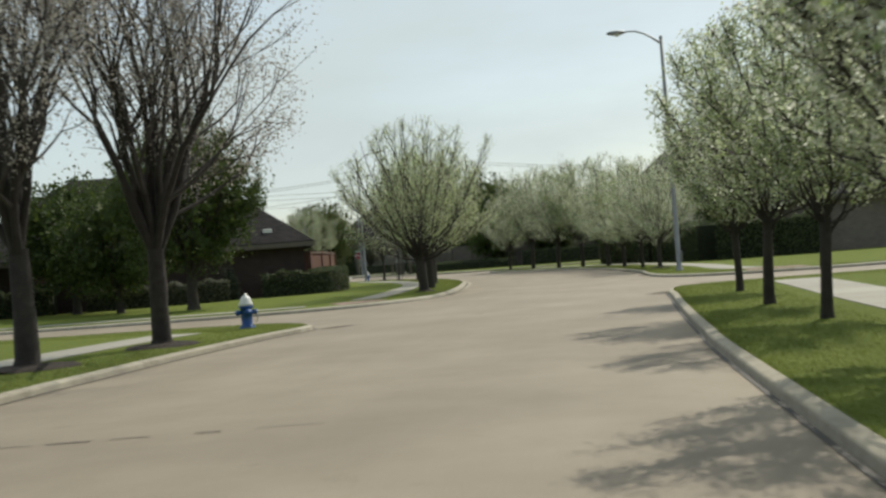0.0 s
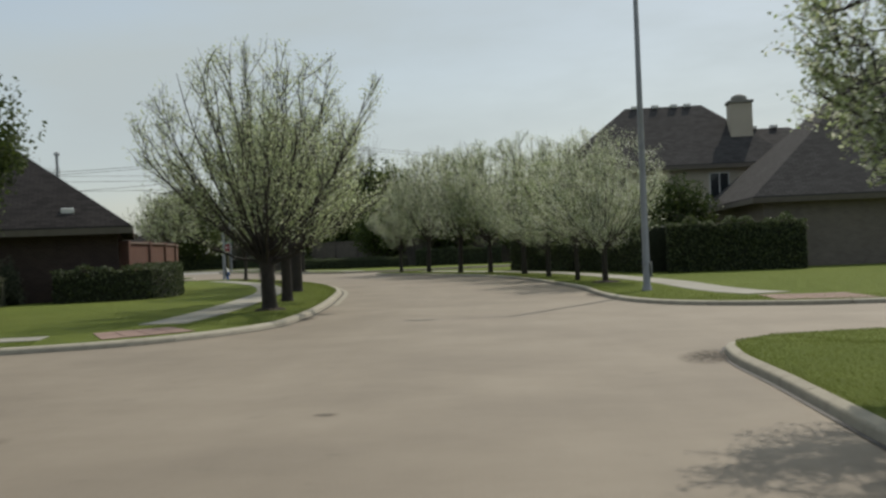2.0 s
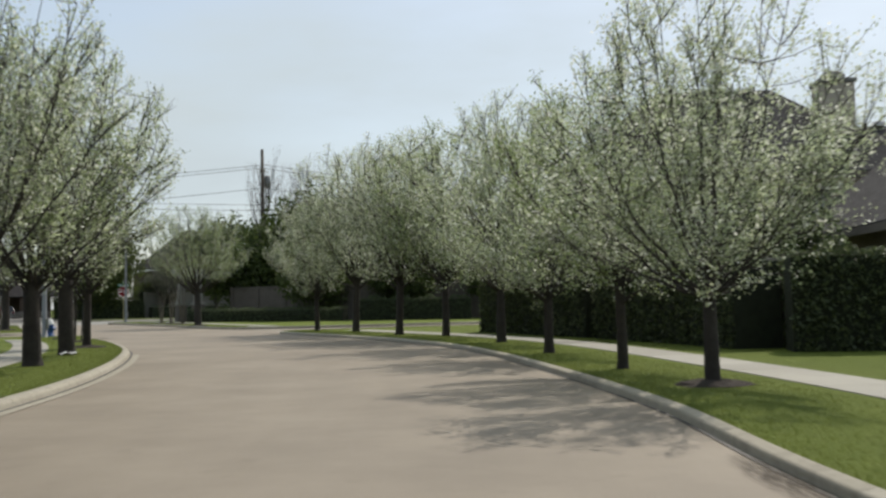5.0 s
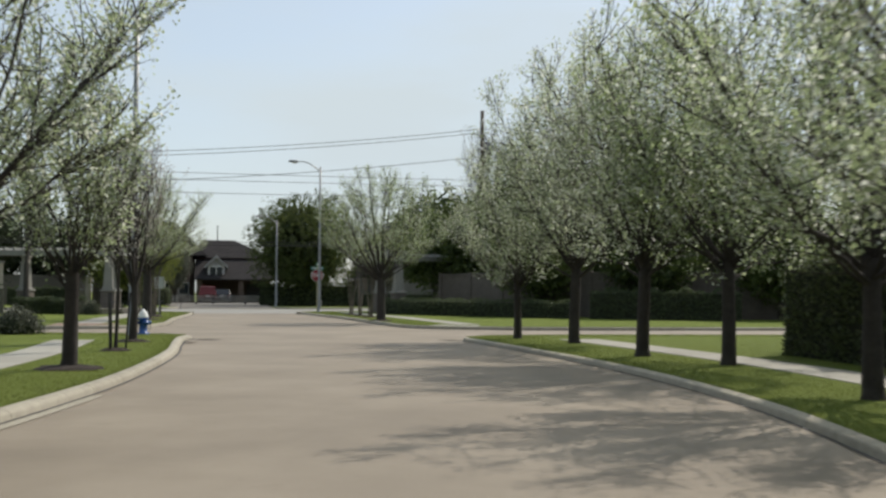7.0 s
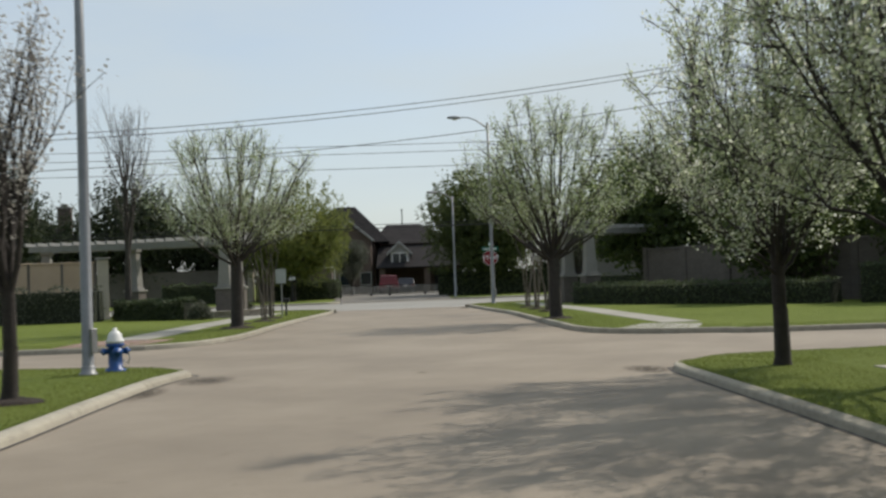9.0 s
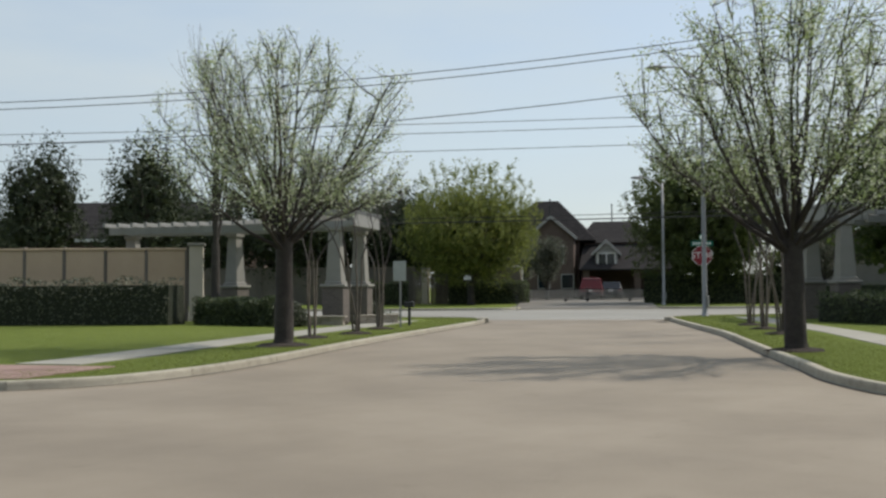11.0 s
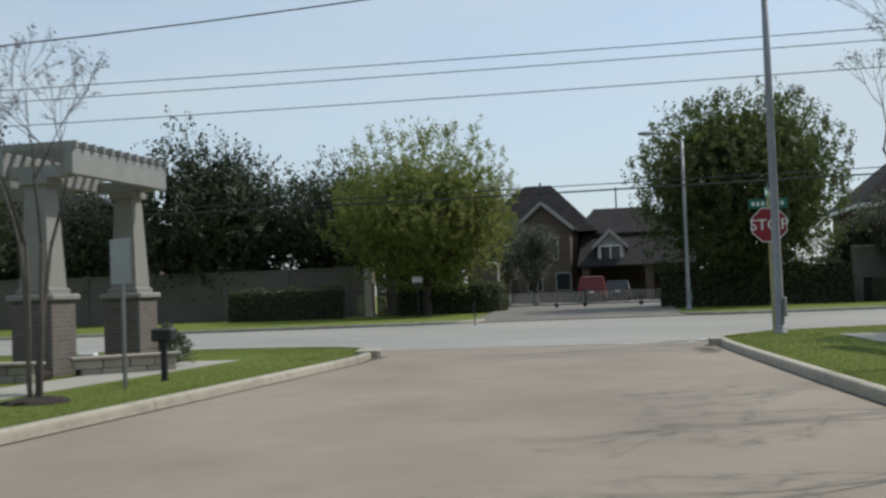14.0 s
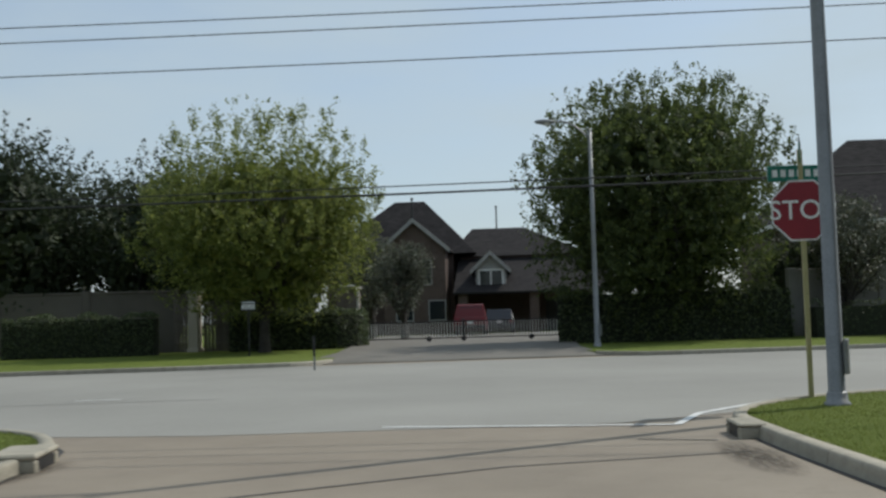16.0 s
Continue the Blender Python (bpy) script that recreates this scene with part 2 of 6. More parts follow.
HYDWHITE = surface("hydrant_white_paint", (0.62, 0.62, 0.6), (0.82, 0.82, 0.8), 5, 40, 0.45, 0, 0.15, 0.003)
REDSIGN = surface("red_sign_sheeting", (0.20, 0.012, 0.022), (0.26, 0.016, 0.028), 2, 40, 0.5)
WHITESIGN = surface("white_sign_sheeting", (0.74, 0.74, 0.73), (0.84, 0.84, 0.83), 2, 30, 0.4)
GREENSIGN = surface("green_sign_sheeting", (0.005, 0.13, 0.09), (0.01, 0.19, 0.13), 2, 30, 0.4)
ALUM = surface("bare_aluminium", (0.34, 0.35, 0.36), (0.46, 0.47, 0.48), 2, 40, 0.45, 0.5, 0.1, 0.002)
YELLOWPOST = surface("yellowed_sign_post", (0.30, 0.27, 0.13), (0.42, 0.38, 0.19), 3, 40, 0.6)
BLACKPAINT = surface("black_paint", (0.008, 0.008, 0.009), (0.02, 0.02, 0.022), 3, 40, 0.5)
BRICKDARK = material("dark_red_brick", brick_build((0.13, 0.048, 0.036), (0.20, 0.082, 0.062), (0.22, 0.19, 0.165)))
BRICKTAN = material("tan_brick", brick_build((0.30, 0.22, 0.16), (0.40, 0.31, 0.24), (0.42, 0.38, 0.33)))
BRICKUMBER = material("umber_brick", brick_build((0.05, 0.032, 0.029), (0.08, 0.052, 0.046), (0.095, 0.085, 0.077)))
TRIMGREY = surface("grey_trim_paint", (0.26, 0.255, 0.245), (0.36, 0.355, 0.34), 2, 30, 0.6)
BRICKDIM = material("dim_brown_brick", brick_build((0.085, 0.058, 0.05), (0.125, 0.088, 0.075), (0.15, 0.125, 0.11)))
BRICKGREY = material("grey_brown_brick", brick_build((0.15, 0.12, 0.105), (0.22, 0.185, 0.16), (0.25, 0.23, 0.21)))
# Tan-grey brick taken darker, so part of the shade is in its colour
BRICKPED = material("shade_toned_grey_brick", brick_build((0.115, 0.098, 0.088), (0.165, 0.142, 0.125), (0.18, 0.165, 0.15)))
SHINGLE = material("brown_shingles", shingle_build((0.054, 0.051, 0.051), (0.092, 0.088, 0.088)))
SHINGLEDARK = material("charcoal_shingles", shingle_build((0.024, 0.022, 0.023), (0.05, 0.046, 0.046)))
STUCCO = surface("cream_stucco", (0.44, 0.39, 0.31), (0.56, 0.50, 0.41), 0.8, 60, 0.9, 0, 0.5, 0.006)
WHITETRIM = surface("white_trim_paint", (0.66, 0.655, 0.63), (0.80, 0.795, 0.77), 2, 30, 0.5)
PERGOLA = surface("weathered_grey_pergola_paint", (0.20, 0.20, 0.19), (0.29, 0.29, 0.275), 1.5, 40, 0.6)
COLUMN = surface("grey_render", (0.19, 0.185, 0.165), (0.27, 0.26, 0.235), 1.2, 50, 0.85, 0, 0.4, 0.004)
FENCEPANEL = surface("tan_precast_concrete", (0.42, 0.31, 0.21), (0.54, 0.41, 0.29), 0.9, 40, 0.9, 0, 0.5, 0.008, 0.3)
FENCEDARK = surface("weathered_cedar", (0.10, 0.085, 0.07), (0.19, 0.165, 0.14), 2, 40, 0.9, 0, 0.5, 0.01, 0.5)
# Stained concrete, with the tree shade on the wall put into its dark colour
WALLFAR = surface("stained_shaded_concrete", (0.095, 0.085, 0.072), (0.175, 0.158, 0.132), 0.7, 40, 0.9, 0, 0.5, 0.008, 0.3)
STONE = surface("limestone_block", (0.26, 0.23, 0.19), (0.40, 0.36, 0.30), 3, 30, 0.85, 0, 0.6, 0.01, 0.6)
CARRED = surface("red_car_paint", (0.13, 0.006, 0.009), (0.16, 0.008, 0.011), 1, 60, 0.3, 0, 0.02, 0.001)
CARDARK = surface("dark_car_paint", (0.012, 0.014, 0.02), (0.02, 0.022, 0.03), 1, 60, 0.25, 0, 0.02, 0.001)
RUBBER = surface("tyre_rubber", (0.012, 0.012, 0.012), (0.025, 0.025, 0.025), 5, 60, 0.9)
RIM = surface("alloy_rim", (0.35, 0.35, 0.36), (0.5, 0.5, 0.51), 3, 40, 0.35, 0.8)


def glass_build(nt, bs):
    bs.inputs["Base Color"].default_value = (0.02, 0.025, 0.03, 1)
    bs.inputs["Roughness"].default_value = 0.06
    bs.inputs["Specular IOR Level"].default_value = 0.7


GLASS = material("dark_window_glass", glass_build)
PEARLEAF = leafy("pear_leaf_and_blossom", [(0.0, (0.19, 0.255, 0.095)), (0.3, (0.32, 0.395, 0.17)), (0.6, (0.42, 0.485, 0.27)), (0.76, (0.60, 0.635, 0.51)), (1.0, (0.83, 0.83, 0.79))], 0.5, 0.76)
PEARGREEN = leafy("green_pear_leaf", [(0.0, (0.17, 0.235, 0.07)), (0.4, (0.29, 0.37, 0.12)), (0.8, (0.40, 0.47, 0.2)), (0.93, (0.58, 0.61, 0.46)), (1.0, (0.7, 0.72, 0.64))], 0.6, 0.76)
PEARBUD = leafy("pear_bud", [(0.0, (0.19, 0.165, 0.14)), (0.5, (0.33, 0.30, 0.265)), (0.8, (0.46, 0.44, 0.38)), (1.0, (0.64, 0.62, 0.57))], 0.6, 0.5)
SUNOAK = leafy("sunlit_oak_leaf", [(0.0, (0.028, 0.044, 0.017)), (0.5, (0.064, 0.09, 0.028)), (1.0, (0.145, 0.175, 0.05))], 0.65, 0.5)
OAKLEAF = leafy("live_oak_leaf", [(0.0, (0.026, 0.042, 0.012)), (0.5, (0.055, 0.085, 0.022)), (1.0, (0.12, 0.16, 0.04))], 0.65, 0.4)
DARKLEAF = leafy("dark_evergreen_leaf", [(0.0, (0.016, 0.025, 0.011)), (0.6, (0.034, 0.048, 0.02)), (1.0, (0.07, 0.09, 0.036))], 0.75, 0.2)
YELLOWLEAF = leafy("spring_yellow_green_leaf", [(0.0, (0.08, 0.11, 0.026)), (0.5, (0.19, 0.225, 0.055)), (1.0, (0.36, 0.38, 0.10))], 0.6, 0.55)
HEDGELEAF = leafy("clipped_hedge_leaf", [(0.0, (0.042, 0.058, 0.028)), (0.6, (0.088, 0.118, 0.052)), (1.0, (0.15, 0.18, 0.08))], 0.6, 0.35)
SAGELEAF = leafy("grey_green_shrub_leaf", [(0.0, (0.05, 0.06, 0.04)), (0.6, (0.11, 0.12, 0.08)), (1.0, (0.2, 0.2, 0.13))], 0.6, 0.2)
AGAVE = surface("agave_leaf", (0.10, 0.13, 0.07), (0.22, 0.26, 0.15), 6, 40, 0.5, 0, 0.1, 0.003)
SEEDPOD = leafy("crape_myrtle_pod", [(0.0, (0.04, 0.03, 0.025)), (1.0, (0.13, 0.09, 0.07))], 0.8, 0.1)
BLADE = leafy("grass_blade", [(0.0, (0.125, 0.165, 0.03)), (0.6, (0.18, 0.22, 0.045)), (1.0, (0.25, 0.275, 0.085))], 0.8, 0.45)


# ---- mesh helpers ----
def mesh_of(name, verts, faces, mat, smooth=False, uv=None):
    me = bpy.data.meshes.new(name)
    me.from_pydata([tuple(v) for v in verts], [], faces)
    mats = mat if isinstance(mat, (list, tuple)) else [mat]
    for m in mats:
        me.materials.append(m)
    if smooth:
        me.polygons.foreach_set("use_smooth", [True] * len(me.polygons))
    if uv:
        box_uv(me)
    me.update()
    return me


def box_uv(me):
    """Metre-scaled coordinates by each face's own direction."""
    lay = me.uv_layers.new(name="uv")
    for p in me.polygons:
        n = p.normal
        if abs(n.z) > 0.95:
            a, b = Vector((1, 0, 0)), Vector((0, 1, 0))
        else:
            a = Vector((-n.y, n.x, 0)).normalized()
            b = n.cross(a)
        for li in p.loop_indices:
            co = me.vertices[me.loops[li].vertex_index].co
            lay.data[li].uv = (co.dot(a), co.dot(b))


def empty(name, m=None, **tags):
    e = new(name)
    e.empty_display_size = 0.2
    if m is not None:
        e.matrix_basis = m
    return tagged(e, **tags)


def part_mesh(name, me, parent, label="", m=None):
    o = new(name, me)
    if parent is not None:
        o.parent = parent
    if m is not None:
        o.matrix_basis = m
    if label:
        o["label"] = label
    return o


def part(name, bm, mat, parent, label="", m=None, smooth=False, uv=False):
    me = bpy.data.meshes.new(name)
    bmesh.ops.recalc_face_normals(bm, faces=bm.faces)
    bm.to_mesh(me)
    bm.free()
    me.materials.append(mat)
    if smooth:
        me.polygons.foreach_set("use_smooth", [True] * len(me.polygons))
    if uv:
        box_uv(me)
    return part_mesh(name, me, parent, label, m)


def box(bm, lo, hi, bevel=0.0, m=None):
    lo, hi = Vector(lo), Vector(hi)
    r = bmesh.ops.create_cube(bm, size=1.0)
    vs = r["verts"]
    for v in vs:
        v.co = Vector(((lo[i] + hi[i]) / 2 + v.co[i] * (hi[i] - lo[i]) for i in range(3)))
    if bevel:
        es = list({e for v in vs for e in v.link_edges})
        res = bmesh.ops.bevel(bm, geom=es, offset=bevel, segments=1, affect="EDGES")
        vs = list({v for f in res["faces"] for v in f.verts} | {v for v in vs if v.is_valid})
    if m is not None:
        bmesh.ops.transform(bm, matrix=m, verts=[v for v in vs if v.is_valid])
    return bm


def bbox(lo, hi, bevel=0.0, m=None):
    return box(bmesh.new(), lo, hi, bevel, m)


def lathe(profile, n=16, bm=None, m=None):
    """Turned body from (radius, z) pairs."""
    bm = bm or bmesh.new()
    rings, made = [], []
    for r, z in profile:
        ring = [bm.verts.new((r * math.cos(2 * math.pi * i / n), r * math.sin(2 * math.pi * i / n), z)) for i in range(n)]
        rings.append(ring)
        made += ring
    for a, b in zip(rings, rings[1:]):
        for i in range(n):
            bm.faces.new((a[i], a[(i + 1) % n], b[(i + 1) % n], b[i]))
    bm.faces.new(rings[0][::-1])
    bm.faces.new(rings[-1])
    if m is not None:
        bmesh.ops.transform(bm, matrix=m, verts=made)
    return bm


def tube(points, radii, n=8, bm=None):
    """A round tube along points."""
    bm = bm or bmesh.new()
    pts = [Vector(p) for p in points]
    if not isinstance(radii, (list, tuple)):
        radii = [radii] * len(pts)
    rings = []
    for i, p in enumerate(pts):
        d = (pts[min(i + 1, len(pts) - 1)] - pts[max(i - 1, 0)]).normalized()
        a = d.orthogonal().normalized() if abs(d.z) > 0.9 else d.cross(Vector((0, 0, 1))).normalized()
        b = d.cross(a)
        rings.append([bm.verts.new(p + radii[i] * (a * math.cos(2 * math.pi * k / n) + b * math.sin(2 * math.pi * k / n))) for k in range(n)])
    for r0, r1 in zip(rings, rings[1:]):
        best = min(range(n), key=lambda s: (r0[0].co - r1[s].co).length)
        for k in range(n):
            bm.faces.new((r0[k], r0[(k + 1) % n], r1[(k + 1 + best) % n], r1[(k + best) % n]))
    bm.faces.new(rings[0][::-1])
    bm.faces.new(rings[-1])
    return bm


# ---- plan ----
def smooth_line(pts, step=0.7):
    """Rounded line through the given plan points."""
    P = [np.array(p, float) for p in pts]
    P = [2 * P[0] - P[1]] + P + [2 * P[-1] - P[-2]]
    out = []
    for a, b, c, d in zip(P, P[1:], P[2:], P[3:]):
        n = max(1, int(np.linalg.norm(c - b) / step))
        for i in range(n):
            t = i / n
            out.append(0.5 * ((2 * b) + (c - a) * t + (2 * a - 5 * b + 4 * c - d) * t * t + (3 * b - a - 3 * c + d) * t ** 3))
    out.append(P[-2])
    return np.array(out)


def offset_line(line, d):
    """The line moved d metres to its left."""
    t = np.gradient(line, axis=0)
    t /= np.linalg.norm(t, axis=1)[:, None]
    return line + d * np.stack([-t[:, 1], t[:, 0]], 1)


def resample(line, step):
    s = np.concatenate([[0], np.cumsum(np.linalg.norm(np.diff(line, axis=0), axis=1))])
    n = max(1, int(round(s[-1] / step)))
    u = np.linspace(0, s[-1], n + 1)
    return np.stack([np.interp(u, s, line[:, 0]), np.interp(u, s, line[:, 1])], 1)


KERB_H = 0.1
# Gutter lines of the six blocks and the far side; the lawn lies to the right of each line as listed.
LINES = {
    "south_west": [(-60, -14.0), (-30, -14.8), (-12, -15.6), (-6.0, -16.4), (-4.0, -17.2), (-3.0, -18.8), (-3.3, -20.5), (-3.65, -23.5), (-3.85, -27), (-3.95, -32), (-4.0, -60), (-4.0, -110)],
    "west": [(-60, 23.4), (-30, 35.2), (-18.5, 39.5), (-14.8, 40.55), (-13.0, 40.7), (-12.05, 40.15), (-11.7, 38.9), (-10.45, 36.1), (-8.55, 32.0), (-6.35, 26.2), (-5.05, 21.7), (-3.98, 17), (-3.15, 12), (-2.65, 6.5), (-2.3, 1.2), (-2.2, -3.0), (-2.35, -5.4), (-3.1, -7.4), (-4.2, -8.75), (-5.6, -9.5), (-7.5, -9.85), (-10, -9.9), (-30, -8.8), (-60, -8.0)],
    "north_west": [(-110, 27), (-60, 56), (-41, 67.0), (-34, 71.1), (-31.2, 72.4), (-29.4, 72.7), (-28.0, 72.0), (-27.1, 70.9), (-26.42, 69.72), (-24.5, 65.12), (-21.3, 57.32), (-18.5, 51.12), (-17.65, 48.4), (-17.7, 46.9), (-18.6, 45.7), (-20.8, 44.6), (-30, 41.2), (-60, 30)],
    "south_east": [(3.8, -110), (3.8, -60), (3.8, -32), (3.9, -26), (4.1, -20.5), (4.3, -16.5), (4.38, -14.3), (4.7, -12.7), (5.4, -12.0), (6.6, -11.75), (12, -11.3), (40, -8.5), (70, -6)],
    "east": [(70, 1.5), (40, -2.0), (14, -4.9), (9.5, -5.0), (7.4, -4.4), (5.9, -3.0), (5.1, -0.6), (4.85, 3.0), (4.85, 7), (4.6, 10.6), (4.2, 14.5), (3.65, 19), (2.75, 24.0), (1.45, 28.3), (0.0, 32), (-1.85, 36), (-3.8, 40), (-4.6, 41.8), (-4.25, 43.1), (-2.4, 44.4), (3, 46.8), (40, 61), (70, 73)],
    "north_east": [(70, 81), (40, 70), (0, 52.6), (-5.5, 50.9), (-8.0, 51.0), (-9.5, 52.6), (-10.6, 54.7), (-12.3, 57.9), (-13.9, 61.0), (-15.6, 64.3), (-17.2, 67.0), (-18.5, 69.2), (-20.15, 72.0), (-21.8, 74.9), (-22.5, 76.6), (-22.1, 78.7), (-20.6, 80.6), (-18, 82.8), (0, 94.8), (40, 121), (80, 147)],
    "far": [(110, 188), (40, 140.5), (0, 113.5), (-20, 99.9), (-28.3, 94.2), (-29.8, 93.6), (-31.2, 94.3)],
    "far_west": [(-37.6, 90.2), (-37.4, 88.8), (-38.5, 87.5), (-42, 84.9), (-50, 79.5), (-70, 66), (-130, 26)],
}
SMOOTH = {k: smooth_line(v[::-1]) for k, v in LINES.items()}
CLOSE = {
    "south_west": [(-120, -110), (-120, -14)],
    "west": [(-120, -6), (-120, 2)],
    "north_west": [(-110, 12)],
    "south_east": [(120, -4), (120, -110)],
    "east": [(120, 90), (120, 6)],
    "north_east": [(130, 178), (150, 110)],
    "far": [(-33.5, 97.5), (-40.2, 109.0), (-45, 200), (110, 260)],
    "far_west": [(-170, 60), (-160, 200), (-52, 190), (-46.6, 105.0), (-39.6, 93.6)],
}

ground = tagged(new("ground", mesh_of("ground", [(-1500, -1500, -0.06), (1500, -1500, -0.06), (1500, 1500, -0.06), (-1500, 1500, -0.06)], [(0, 1, 2, 3)], GRASS)), "grassy flat land reaching the horizon", "ground", kind="structure")
road = tagged(new("road", mesh_of("road", [(-130, -120, 0), (130, -120, 0), (130, 200, 0), (-130, 200, 0)], [(0, 1, 2, 3)], ROAD)), "worn warm beige concrete residential street", "road", kind="structure")
cross = [(-130, 26.5), (-50, 79.7), (-38.5, 87.7), (-28.3, 94.4), (0, 113.7), (110, 188.2), (110, 166), (40, 121), (0, 94.6), (-18, 82.6), (-20.9, 80.5), (-22.6, 77.6), (-23.6, 75.9), (-27.5, 73.6), (-31, 72.4), (-60, 55.6), (-130, 14)]
tagged(new("cross_street", mesh_of("cross_street", [(x, y, 0.004) for x, y in cross], [tuple(range(len(cross)))[::-1]], CROSSROAD)), "pale grey concrete cross street", "road", kind="structure")

# Broad rolled kerbs along the residential street, narrower upright ones by the cross street
ROLLED = [(-0.012, -0.03), (0.0, 0.0), (0.01, 0.045), (0.024, 0.07), (0.045, 0.085), (0.08, 0.096), (0.15, 0.106), (0.195, 0.107), (0.2, 0.02)]
UPRIGHT = [(-0.012, -0.03), (0.0, 0.0), (0.004, 0.06), (0.008, 0.1), (0.018, 0.117), (0.036, 0.125), (0.07, 0.127), (0.155, 0.122), (0.16, 0.02)]
NARROW = [(-0.012, -0.03), (0.0, 0.0), (0.004, 0.05), (0.01, 0.072), (0.022, 0.083), (0.04, 0.088), (0.115, 0.102), (0.125, 0.104), (0.13, 0.02)]
KERB_SHAPE = {k: UPRIGHT if k in ("north_west", "north_east", "far", "far_west") else NARROW if k.startswith("south") or k == "east" else ROLLED for k in LINES}


def kerb_piece(line, profile):
    """One cast length of kerb along a short line."""
    verts, faces, k = [], [], len(profile)
    for d, z in profile:
        for x, y in offset_line(line, d):
            verts.append((x, y, z))
    n = len(line)
    for j in range(k - 1):
        for i in range(n - 1):
            faces.append((j * n + i, j * n + i + 1, (j + 1) * n + i + 1, (j + 1) * n + i))
    sides = len(faces)
    base = len(verts)
    verts += [verts[j * n] for j in range(k)] + [verts[j * n + n - 1] for j in range(k)]
    faces.append(tuple(range(base, base + k)))
    faces.append(tuple(range(base + k, base + 2 * k))[::-1])
    me = mesh_of("kerb_length", verts, faces, KERB)
    for p in me.polygons[:sides]:
        p.use_smooth = True
    return me


for name, line in SMOOTH.items():
    inner = offset_line(line, KERB_SHAPE[name][-1][0] - 0.008)
    poly = [tuple(p) for p in inner] + CLOSE[name][::-1]
    n = len(poly)
    bm = bmesh.new()
    top = [bm.verts.new((x, y, KERB_H)) for x, y in poly]
    low = [bm.verts.new((x, y, -0.05)) for x, y in poly]
    f = bm.faces.new(top)
    for i in range(n):
        bm.faces.new((top[i], low[i], low[(i + 1) % n], top[(i + 1) % n]))
    f.normal_update()
    if f.normal.z < 0:
        f.normal_flip()
    bmesh.ops.triangulate(bm, faces=[f])
    me = bpy.data.meshes.new("lawn")
    bm.to_mesh(me)
    bm.free()
    me.materials.append(GRASS)
    tagged(new("lawn_" + name, me), "mown green lawn with worn brownish patches beside the street", "lawn", kind="structure")


# ---- trees ----
def grow(rng, trunk_h, trunk_r, height, spread, limbs, levels, up, jitter, lean=0.0, split=(2, 3)):
    """Branch segments (a, b, ra, rb, level) and twig ends of a tree; up: how strongly limbs rise."""
    segs, tips = [], []
    top = Vector((rng.uniform(-lean, lean), rng.uniform(-lean, lean), trunk_h))
    mid = Vector((top.x * 0.3 + rng.uniform(-0.03, 0.03), top.y * 0.3, trunk_h * 0.5))
    segs.append((Vector((0, 0, -0.12)), Vector((0, 0, 0.12)), trunk_r * 1.55, trunk_r * 1.15, 0))
    segs.append((Vector((0, 0, 0.12)), mid, trunk_r * 1.15, trunk_r, 0))
    segs.append((mid, top, trunk_r, trunk_r * 0.92, 0))

    def branch(p, d, length, r, level):
        n = 3 if level < levels else 2
        for i in range(n):
            d = (d + Vector((rng.gauss(0, jitter), rng.gauss(0, jitter), rng.gauss(0, jitter * 0.6) + up * 0.10))).normalized()
            q = p + d * (length / n)
            r2 = r * (0.86 if i < n - 1 else 0.7)
            segs.append((p, q, r, r2, level))
            if level >= levels - 1:
                tips.append((q.copy(), d.copy()))
            p, r = q, r2
            if level < levels and i < n - 1 and rng.random() < 0.75:
                side = d.orthogonal().normalized()
                side.rotate(Matrix.Rotation(rng.uniform(0, 6.283), 3, d))
                branch(p, (d * 0.75 + side * rng.uniform(0.4, 0.75)).normalized(), length * rng.uniform(0.45, 0.65), r * 0.6, level + 1)
        if level < levels:
            for _ in range(rng.randint(*split)):
                side = d.orthogonal().normalized()
                side.rotate(Matrix.Rotation(rng.uniform(0, 6.283), 3, d))
                branch(p, (d + side * rng.uniform(0.25, 0.6)).normalized(), length * rng.uniform(0.5, 0.75), r * 0.75, level + 1)
        else:
            tips.append((p.copy(), d.copy()))

    base = height - trunk_h
    for i in range(limbs):
        a = 6.283 * (i + rng.uniform(-0.3, 0.3)) / limbs
        out = (0.2 + 0.8 * ((i * 7) % limbs) / max(1, limbs - 1)) * spread
        d = Vector((math.cos(a) * out, math.sin(a) * out, base * rng.uniform(0.55, 0.8))).normalized()
        start = mid.lerp(top, rng.uniform(0.75, 1.0))
        branch(start, d, base * rng.uniform(0.40, 0.5), trunk_r * rng.uniform(0.42, 0.6), 1)
    return segs, tips


def fit_size(segs, tips, trunk_h, height, width):
    """Stretches the crown to the wanted height and width."""
    zs = sorted(t[0].z for t in tips)
    rs = sorted(math.hypot(t[0].x, t[0].y) for t in tips)
    kz = (height - trunk_h) / max(0.1, zs[int(len(zs) * 0.985)] - trunk_h)
    kr = (width / 2) / max(0.1, rs[int(len(rs) * 0.97)])

    def move(p):
        if p.z <= trunk_h * 0.5:
            return p
        w = min(1.0, (p.z - trunk_h * 0.5) / (trunk_h * 0.5))
        k = 1 + (kr - 1) * w
        z = p.z if p.z < trunk_h else trunk_h + (p.z - trunk_h) * kz
        return Vector((p.x * k, p.y * k, z))
    return [(move(a), move(b), ra, rb, l) for a, b, ra, rb, l in segs], [(move(p), d) for p, d in tips]


